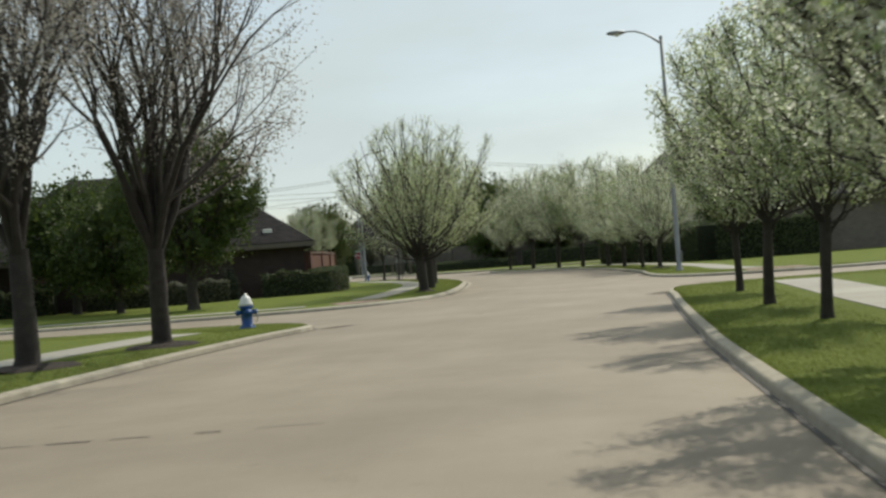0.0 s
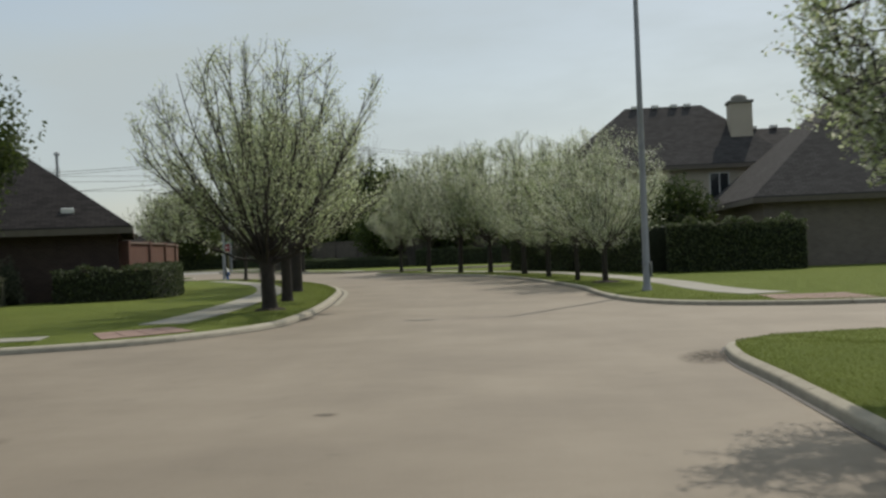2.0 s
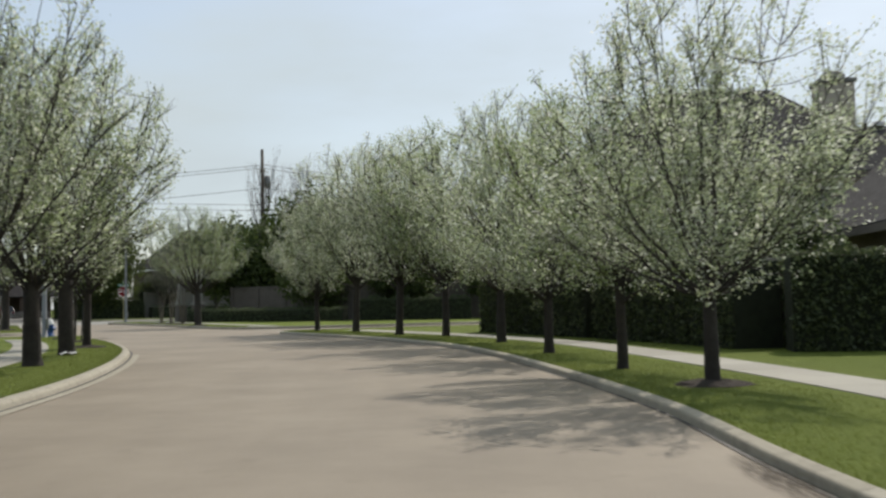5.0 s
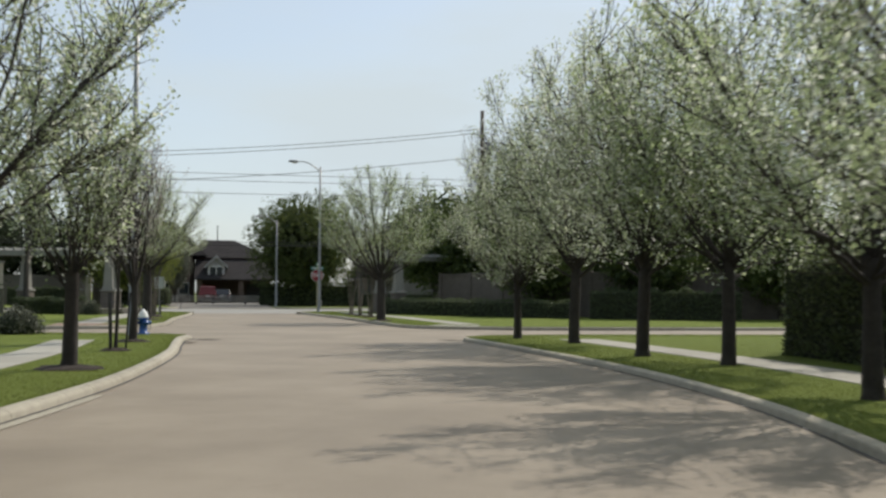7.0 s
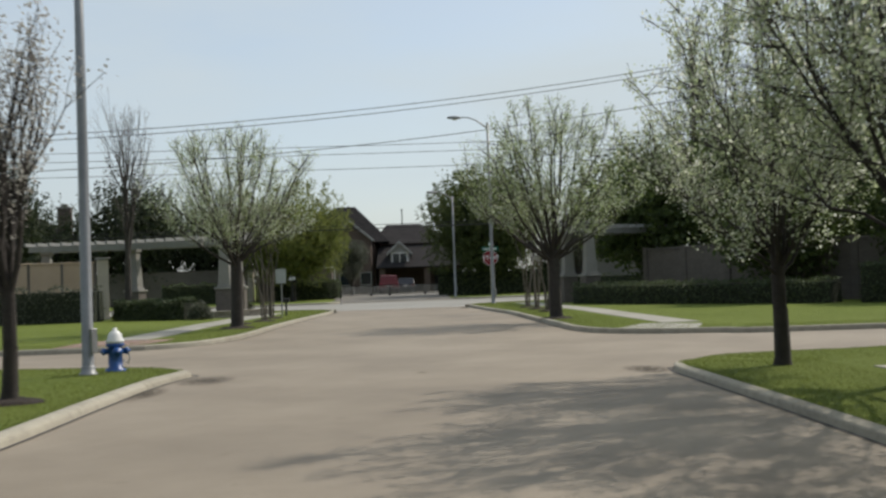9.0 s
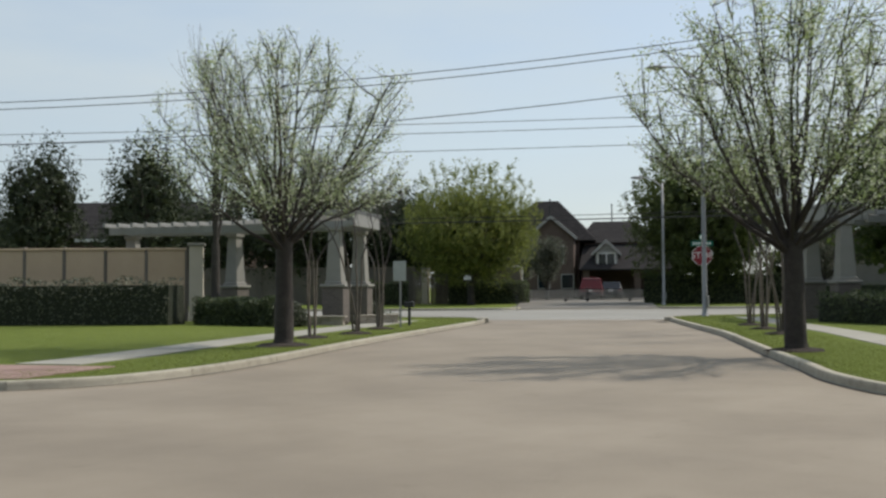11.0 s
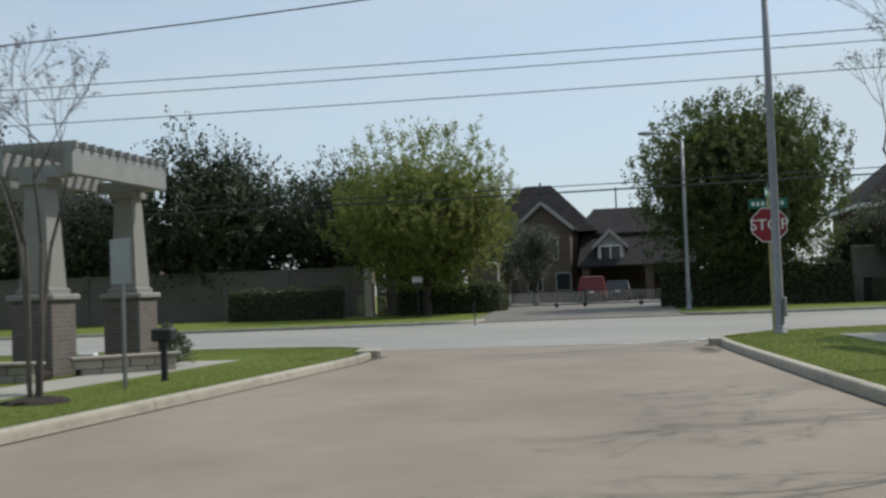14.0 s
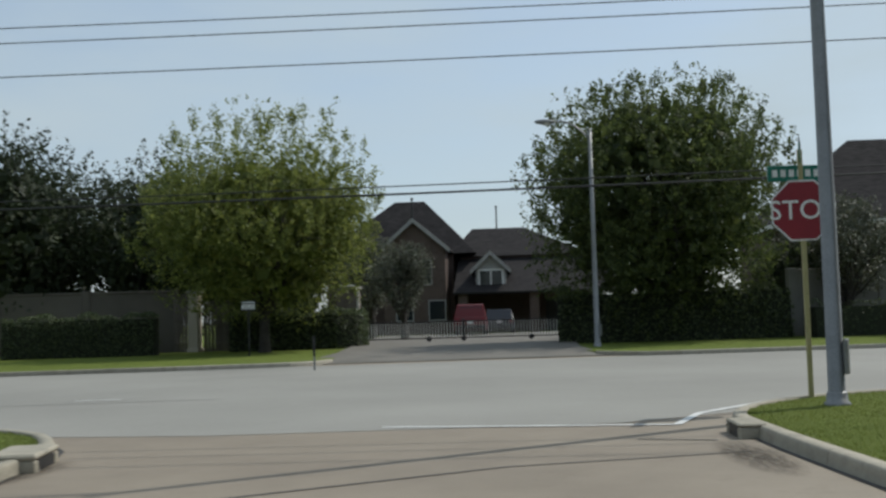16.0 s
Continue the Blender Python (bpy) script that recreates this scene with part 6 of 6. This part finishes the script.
# ---- entrance pergolas ----
def pergola(name, line, pair, m, label):
    """Tapered rendered columns on brick pedestals carrying beams and cross rafters."""
    root = empty(name, m, label=label, category="pergola")
    pts = smooth_line(line, 0.5)
    for x, y, turn in pair:
        mm = pose(x, y, 0, 0, 0, turn)
        ped = part("pedestal", bbox((-0.36, -0.36, -0.1), (0.36, 0.36, 1.2), 0.015), BRICKPED, root, "tan-grey brick pedestal, toned dark for shade", mm, uv=True)
        part("pedestal_cap", bbox((-0.42, -0.42, 1.203), (0.42, 0.42, 1.31), 0.025), COLUMN, root, "pale stone cap", mm)
        bm = bmesh.new()
        vv = []
        for z, w in ((1.313, 0.30), (1.39, 0.30), (1.41, 0.26), (3.06, 0.18), (3.08, 0.24), (3.19, 0.24)):
            vv.append([bm.verts.new((sx * w, sy * w, z)) for sx, sy in ((-1, -1), (1, -1), (1, 1), (-1, 1))])
        for a, b in zip(vv, vv[1:]):
            for i in range(4):
                bm.faces.new((a[i], a[(i + 1) % 4], b[(i + 1) % 4], b[i]))
        bm.faces.new(vv[0][::-1])
        bm.faces.new(vv[-1])
        part("column", bm, COLUMN, root, "tapered pale column", mm)
    for off in (-0.7, 0.7):
        bl = resample(offset_line(pts, off), 2.5)
        for a, b in zip(bl, bl[1:]):
            d = b - a
            part("beam", bbox((0.0, -0.09, 3.193), (float(np.linalg.norm(d)) - 0.004, 0.09, 3.46), 0.01), PERGOLA, root, "", pose(a[0], a[1], 0, 0, 0, math.degrees(math.atan2(d[1], d[0]))))
    rl = resample(pts, 0.55)
    tg = np.gradient(rl, axis=0)
    for p, t in zip(rl, tg):
        ang = math.degrees(math.atan2(t[1], t[0])) + 90
        part("rafter", bbox((-1.15, -0.05, 3.463), (1.15, 0.05, 3.61), 0.01), PERGOLA, root, "", pose(p[0], p[1], 0, 0, 0, ang))
    # deep canopy over the pair of columns at the street end, with rafter tails on top
    (ax, ay, _), (bx, by, _) = pair[:2]
    ang = math.degrees(math.atan2(by - ay, bx - ax))
    half = math.hypot(bx - ax, by - ay) / 2 + 0.2
    cm = pose((ax + bx) / 2, (ay + by) / 2, 0, 0, 0, ang)
    for s in (-1, 1):
        part("canopy_beam", bbox((-half, s * 0.62 - 0.07, 3.22), (half, s * 0.62 + 0.07, 3.64), 0.012), PERGOLA, root, "deep fascia beam", cm)
        part("canopy_bearer", bbox((s * (half - 0.2) - 0.09, -0.547, 3.193), (s * (half - 0.2) + 0.09, 0.547, 3.4), 0.01), PERGOLA, root, "", cm)
    n = 12
    for k in range(n):
        x = -half + 0.06 + k * (2 * half - 0.12) / (n - 1)
        part("canopy_rafter", bbox((x - 0.035, -0.75, 3.643), (x + 0.035, 0.75, 3.76), 0.006), PERGOLA, root, "", cm)
    return root


PL = [(-30.9, 66.5), (-34.9, 66.1), (-39.3, 64.4)]
PC = [(-29.3, 65.3, 24), (-30.45, 67.9, 24), (-34.9, 66.1, 10), (-38.8, 64.6, 25)]
pergola("entrance_pergola", PL, PC, pose(0, 0, Z), "pale grey entrance pergola on tapered columns and brick pedestals")


def mirrored(p):
    """The matching place on the other side of the street's axis."""
    d = np.array(p[:2]) - (-24.2, 72.7)
    al, pe = d @ (-0.515, 0.857), d @ (0.857, 0.515)
    q = np.array((-24.2, 72.7)) + al * np.array((-0.515, 0.857)) - pe * np.array((0.857, 0.515))
    return (float(q[0]), float(q[1])) + ((62 - p[2],) if len(p) > 2 else ())


pergola("entrance_pergola", [mirrored(p) for p in PL], [mirrored(p) for p in PC], pose(0, 0, Z), "pale grey entrance pergola on tapered columns and brick pedestals")

# Limestone planters at the foot of the columns
def stone_planter(a, b, seed):
    d = Vector((b[0] - a[0], b[1] - a[1]))
    root = empty("stone_planter", pose(a[0], a[1], Z, 0, 0, math.degrees(math.atan2(d.y, d.x))), label="low limestone block planter beside the columns", category="planter", group="stone planters")
    rng = random.Random(seed)
    for row in range(2):
        x = -0.12 if row else 0.0
        while x < d.length - 0.2:
            w = rng.uniform(0.26, 0.46)
            part("stone", bbox((x, rng.uniform(-0.012, 0.012), row * 0.14 - 0.03), (min(x + w, d.length) - 0.012, 0.2, row * 0.14 + 0.105), 0.012), STONE, root)
            x += w
    part("cap_stone", bbox((-0.16, -0.05, 0.25), (d.length + 0.06, 0.24, 0.30), 0.012), STONE, root, "flat coping stone")
    part("soil", bbox((0.02, 0.205, -0.03), (d.length - 0.04, 0.62, 0.14), 0.05), MULCH, root, "dark soil")
    return root


stone_planter((-28.4, 65.35), (-27.8, 66.75), 3)
stone_planter((-30.0, 63.45), (-28.1, 64.3), 4)


def spiky_plant(x, y, size, seed):
    """A rosette of stiff, arching, pointed leaves."""
    rng = random.Random(seed)
    root = empty("agave_plant", pose(x, y, Z), label="pale green spiky rosette plant in the planting bed", category="plant")
    for k in range(30):
        a, up = 2.39996 * k, 0.25 + 1.15 * k / 30
        out = Vector((math.cos(a), math.sin(a), 0))
        side = Vector((-out.y, out.x, 0))
        ln, w = size * rng.uniform(0.8, 1.1), size * 0.055
        vs, fs = [], []
        for i in range(5):
            t = i / 4
            c = out * (ln * math.cos(up) * t) + Vector((0, 0, ln * (math.sin(up) * t - 0.22 * t * t) + 0.04))
            ww = w * (1 - t) ** 0.6 * (0.7 + 0.8 * t * (1 - t)) + 0.002
            vs += [c - side * ww + Vector((0, 0, ww * 0.5)), c - Vector((0, 0, 0.012)), c + side * ww + Vector((0, 0, ww * 0.5))]
        for i in range(4):
            for j in range(2):
                fs.append((i * 3 + j, i * 3 + j + 1, i * 3 + j + 4, i * 3 + j + 3))
        part_mesh("leaf", mesh_of("leaf", vs, fs, AGAVE, True), root)
    return root


spiky_plant(-30.3, 64.35, 0.75, 1)
spiky_plant(-28.9, 67.6, 0.55, 2)
notice = empty("ground_light", pose(-30.4, 66.9, Z, 0, 0, 30), label="small white box light in the planting bed", category="light")
part("box", bbox((-0.16, -0.1, 0.06), (0.16, 0.1, 0.26), 0.02), WHITETRIM, notice)
part("foot", bbox((-0.05, -0.05, -0.05), (0.05, 0.05, 0.06), 0.01), BLACKPAINT, notice)


# ---- storm drain and paint ----
def storm_inlet(x, y, turn, half, depth, label, top=0.162):
    root = empty("storm_drain_inlet", pose(x, y, 0, 0, 0, turn), label=label, category="storm drain", kind="structure")
    part("hood", bbox((-half, -0.075, 0.108), (half, depth, top), 0.018), KERB, root, "weathered concrete slab")
    # solid black plate stands in for the darkness inside the inlet
    part("mouth", bbox((-half + 0.13, -0.062, -0.03), (half - 0.13, -0.03, 0.106)), BLACKPAINT, root, "black plate in place of the shaded opening")
    for s in (-1, 1):
        part("cheek", bbox((s * (half - 0.065) - 0.06, -0.07, -0.03), (s * (half - 0.065) + 0.06, depth - 0.04, 0.103), 0.015), KERB, root)
    return root


storm_inlet(-27.22, 71.12, 126, 0.42, 0.36, "concrete storm drain inlet in the kerb at the corner")
storm_inlet(-22.02, 75.1, -64, 0.34, 0.2, "concrete storm drain inlet in the kerb at the corner", 0.14)


def strip(name, pts, w, mat, z, label, category):
    line = np.array(pts, float)
    L, R = offset_line(line, w / 2), offset_line(line, -w / 2)
    n = len(line)
    verts = [(*p, z) for p in L] + [(*p, z) for p in R]
    faces = [(i, n + i, n + i + 1, i + 1) for i in range(n - 1)]
    tagged(new(name, mesh_of(name, verts, faces, mat)), label, category, kind="structure")


strip("gutter_line", [(-26.0, 74.85), (-24.4, 75.35), (-22.9, 75.9)], 0.10, WHITELINE, 0.010, "thin worn white line across the street mouth", "road marking")
strip("gutter_line", [(-22.9, 75.9), (-23.05, 77.2), (-22.7, 78.9), (-21.3, 80.9)], 0.10, WHITELINE, 0.0105, "thin worn white line round the corner", "road marking")
strip("lane_dash", [(-33.75, 77.35), (-33.1, 77.78)], 0.09, WHITELINE, 0.010, "short worn white dash on the cross street", "road marking")
strip("road_joint", [(-36.5, 74.8), (-33.5, 76.6), (-31.2, 78.1)], 0.04, JOINT, 0.009, "dark sealed joint along the cross street", "road joint")
strip("road_joint", [(-22.85, 74.5), (-22.1, 74.62)], 0.05, JOINT, 0.0068, "short dark crack before the storm drain", "road joint")
strip("road_joint", [(-24.6, 70.0), (-23.2, 72.4), (-21.6, 73.9)], 0.035, JOINT, 0.006, "dark sealed joint across the concrete road", "road joint")


for name, line in SMOOTH.items():
    near = np.array([p for p in line if -60 < p[0] < 40 and -60 < p[1] < 125])
    strip("gutter_seam", offset_line(near, -0.04), 0.045, JOINT, 0.0065, "dark dirty seam at the foot of the kerb", "road joint")


strip("gutter_line", offset_line(np.array([p for p in SMOOTH["west"] if 2 < p[1] < 24 and p[0] > -8]), -0.15), 0.15, KERB, 0.0078, "pale worn concrete gutter along the kerb", "gutter")


def broken_joint(a, b, seed):
    """A transverse crack, in short uneven pieces."""
    rng = random.Random(seed)
    a, b = Vector(a), Vector(b)
    t, n = 0.0, max(1, int((b - a).length / 0.5))
    for i in range(n):
        t0, t1 = (i + rng.uniform(0.0, 0.25)) / n, (i + rng.uniform(0.55, 1.0)) / n
        p, q = a.lerp(b, t0), a.lerp(b, t1)
        m = p.lerp(q, 0.5) + Vector((0, rng.uniform(-0.03, 0.03)))
        strip("road_crack", [tuple(p), tuple(m), tuple(q)], rng.uniform(0.015, 0.04), JOINT, 0.0072, "short dark crack in the concrete road", "road crack")


broken_joint((-2.4, -32.45), (0.4, -32.1), 1)
broken_joint((-0.35, -3.3), (0.3, -3.0), 2)
broken_joint((-0.7, 16.1), (0.5, 16.3), 3)
broken_joint((-3.2, 28.3), (0.7, 28.0), 4)


def silt_patch(x, y, rx, ry, turn):
    bm = bmesh.new()
    bmesh.ops.create_circle(bm, cap_ends=True, segments=24, radius=1.0)
    me = bpy.data.meshes.new("silt_patch")
    bm.to_mesh(me)
    bm.free()
    me.materials.append(SILT)
    o = tagged(new("silt_patch", me), "thin dark silt washed onto the road", "dirt", kind="structure")
    o.matrix_basis = pose(x, y, 0.0085, 0, 0, turn) @ Matrix.Diagonal((rx, ry, 1, 1))


for x, y, rx, ry, turn in ((-2.6, -18.5, 0.7, 0.35, 60), (-4.9, 41.6, 0.8, 0.4, -60), (4.3, -13.7, 0.45, 1.0, -15), (-11.3, 39.4, 0.5, 0.9, 25), (-11.0, 37.6, 0.3, 1.0, 25), (0.2, -17.3, 0.14, 0.1, 0), (-8.3, 40.9, 0.12, 0.1, 0), (-27.0, 70.6, 0.35, 1.1, 20), (-21.5, 73.6, 0.3, 1.3, 28), (-2.4, 37.7, 0.3, 1.6, 28), (-2.2, -3.0, 0.28, 1.2, 0), (4.75, 3.0, 0.25, 1.4, 0)):
    silt_patch(x, y, rx, ry, turn)


litter = empty("paper_litter", pose(-6.5, 21.8, Z + 0.03, 0, 0, 30), label="crumpled white paper lying on the grass verge", category="litter")
part_mesh("sheet", mesh_of("sheet", [(-0.18, -0.06, 0.0), (-0.05, -0.09, 0.05), (0.08, -0.06, 0.015), (0.2, -0.08, 0.04), (-0.17, 0.07, 0.02), (-0.04, 0.06, 0.07), (0.07, 0.09, 0.03), (0.19, 0.05, 0.06)], [(0, 1, 5, 4), (1, 2, 6, 5), (2, 3, 7, 6)], WHITESIGN), litter)


# ---- grass ----
def grass_blades(name, line, depth, per_metre, seed, test):
    """Short uneven blades over the strip of lawn beside a kerb."""
    nrng = np.random.default_rng(seed)
    near = np.array([p for p in line if test(p)])
    pts = resample(near, 0.25)
    tg = np.gradient(pts, axis=0)
    tg /= np.linalg.norm(tg, axis=1)[:, None]
    nm = np.stack([-tg[:, 1], tg[:, 0]], 1)
    n = int(len(pts) * 0.25 * per_metre)
    k = nrng.integers(0, len(pts) - 1, n)
    d = KERB_SHAPE[name][-1][0] + 0.01 + depth * nrng.uniform(0, 1, n) ** 1.6
    xy = pts[k] + tg[k] * nrng.uniform(0, 0.25, n)[:, None] + nm[k] * d[:, None]
    a = nrng.uniform(0, 6.283, n)
    hgt = nrng.uniform(0.012, 0.034, n)
    w = nrng.uniform(0.003, 0.007, n)
    lean = nrng.normal(0, 0.016, (n, 2))
    side = np.stack([np.cos(a), np.sin(a)], 1) * w[:, None]
    v = np.zeros((n, 3, 3))
    v[:, 0, :2], v[:, 1, :2], v[:, 2, :2] = xy - side, xy + side, xy + lean
    v[:, 0, 2] = v[:, 1, 2] = Z - 0.004
    v[:, 2, 2] = Z + hgt
    me = bpy.data.meshes.new("grass")
    me.vertices.add(n * 3)
    me.vertices.foreach_set("co", v.ravel())
    me.loops.add(n * 3)
    me.loops.foreach_set("vertex_index", np.arange(n * 3, dtype=np.int32))
    me.polygons.add(n)
    me.polygons.foreach_set("loop_start", np.arange(0, n * 3, 3, dtype=np.int32))
    me.update(calc_edges=True)
    me.materials.append(BLADE)
    tagged(new("grass", me), "short mown grass blades along the verge", "grass", kind="stuff")


grass_blades("south_west", SMOOTH["south_west"], 1.9, 950, 1, lambda p: p[0] > -14 and -36 < p[1])
grass_blades("south_east", SMOOTH["south_east"], 1.9, 950, 2, lambda p: p[0] < 12 and -37 < p[1])
grass_blades("west", SMOOTH["west"], 1.85, 950, 3, lambda p: p[0] > -18 and p[1] > -6.3)
grass_blades("west", SMOOTH["west"], 1.2, 950, 7, lambda p: -18 < p[0] < -4.9 and p[1] < -6.3)
grass_blades("east", SMOOTH["east"], 1.9, 950, 4, lambda p: p[0] < 14 and p[1] < 52)
grass_blades("north_west", SMOOTH["north_west"], 1.9, 950, 5, lambda p: p[0] > -42 and p[1] > 42)
grass_blades("north_east", SMOOTH["north_east"], 1.9, 950, 6, lambda p: p[0] < 4 and p[1] < 92)


# ---- footpaths, kerbs (pieces last) ----
def footpath(name, line, lo, hi, a, b):
    """Concrete panels between two offsets of a gutter line, from fraction a to b of its length."""
    root = empty("footpath_" + name, None, label="pale concrete footpath of square panels through the lawn", category="footpath", kind="structure")
    n = len(line)
    mid = resample(offset_line(line[int(a * n):int(b * n)], (lo + hi) / 2), 1.5)
    L, R = offset_line(mid, (hi - lo) / 2), offset_line(mid, -(hi - lo) / 2)
    for i in range(len(mid) - 1):
        q = [L[i], R[i], R[i + 1], L[i + 1]]
        c = sum(q) / 4
        q = [c + (p - c) * 0.992 for p in q]
        v = [(*p, Z - 0.03) for p in q] + [(*p, Z + 0.012) for p in q]
        part_mesh("path_panel", mesh_of("path_panel", v, [(4, 5, 6, 7), (0, 4, 7, 3), (1, 5, 4, 0), (2, 6, 5, 1), (3, 7, 6, 2)], WALK), root)
    return root


def span(line, test):
    """First and last fraction of the line where the test of (x, y) holds."""
    ok = [i for i, p in enumerate(line) if test(p)]
    return ok[0] / len(line), (ok[-1] + 1) / len(line)


PATHS = {
    "south_west": (2.3, 3.5, lambda p: p[1] < -19.0 and p[1] > -60), "west": (2.1, 3.1, lambda p: -5.4 < p[1] < 37.5 and p[0] > -12.5),
    "north_west": (2.3, 3.5, lambda p: 49 < p[1] < 71.2 and p[0] > -26.9), "south_east": (2.4, 3.6, lambda p: -60 < p[1] < -13.2 and p[0] < 5.0),
    "east": (2.3, 3.4, lambda p: -2.4 < p[1] < 40.5 and p[0] < 6.2), "north_east": (2.4, 3.4, lambda p: 51.6 < p[1] < 76 and p[0] < -8.6),
}
for name, (lo, hi, test) in PATHS.items():
    footpath(name, SMOOTH[name], lo, hi, *span(SMOOTH[name], test))
footpath("west_side", SMOOTH["west"], 1.5, 2.5, *span(SMOOTH["west"], lambda p: -42 < p[0] < -5.2 and p[1] < -5))


def ramp_pad(name, quad, mat, label):
    root = empty(name, None, label=label, category="kerb ramp", kind="structure")
    q = [Vector((x, y, z)) for x, y, z in quad]
    for i in range(4):
        for j in range(3):
            def at(u, v):
                return q[0].lerp(q[1], u).lerp(q[3].lerp(q[2], u), v)
            c = [at(i / 4 + 0.006, j / 3 + 0.006), at((i + 1) / 4 - 0.006, j / 3 + 0.006), at((i + 1) / 4 - 0.006, (j + 1) / 3 - 0.006), at(i / 4 + 0.006, (j + 1) / 3 - 0.006)]
            v = [tuple(p + Vector((0, 0, -0.1))) for p in c] + [tuple(p) for p in c]
            part_mesh("paver", mesh_of("paver", v, [(4, 5, 6, 7), (0, 1, 5, 4), (1, 2, 6, 5), (2, 3, 7, 6), (3, 0, 4, 7)], mat), root)


RAMP = "brick red kerb ramp of pavers at the street corner"
ramp_pad("kerb_ramp", [(-4.78, -8.42, 0.112), (-3.5, -7.1, 0.112), (-4.35, -5.7, 0.114), (-5.5, -6.75, 0.114)], REDPAVE, RAMP)
ramp_pad("kerb_ramp", [(-20.2, 45.4, 0.112), (-18.4, 46.65, 0.112), (-19.2, 48.8, 0.114), (-21.4, 48.0, 0.114)], REDPAVE, RAMP)
ramp_pad("kerb_ramp", [(7.7, -4.2, 0.112), (9.6, -4.75, 0.112), (9.6, -2.6, 0.114), (7.8, -2.2, 0.114)], REDPAVE, RAMP)
ramp_pad("kerb_ramp", [(-8.0, 51.3, 0.112), (-6.0, 51.1, 0.112), (-6.3, 53.2, 0.114), (-7.9, 53.5, 0.114)], WALK, "worn concrete kerb ramp at the street corner")

for name, line in SMOOTH.items():
    root = empty("kerb_" + name, None, label="rolled concrete kerb, stained and jointed" if KERB_SHAPE[name] is not UPRIGHT else "upright concrete kerb, stained and jointed", category="kerb", kind="structure")
    pts = resample(line, 0.5)
    near = [i for i in range(len(pts)) if -65 < pts[i][0] < 45 and -62 < pts[i][1] < 135]
    s = near[0]
    while s < near[-1]:
        e = min(s + 6, near[-1])
        seg = pts[s:e + 1].copy()
        if len(seg) >= 2:
            seg[0] += (seg[1] - seg[0]) * 0.012
            seg[-1] += (seg[-2] - seg[-1]) * 0.012
            part_mesh("kerb_length", kerb_piece(seg, KERB_SHAPE[name]), root)
        s = e
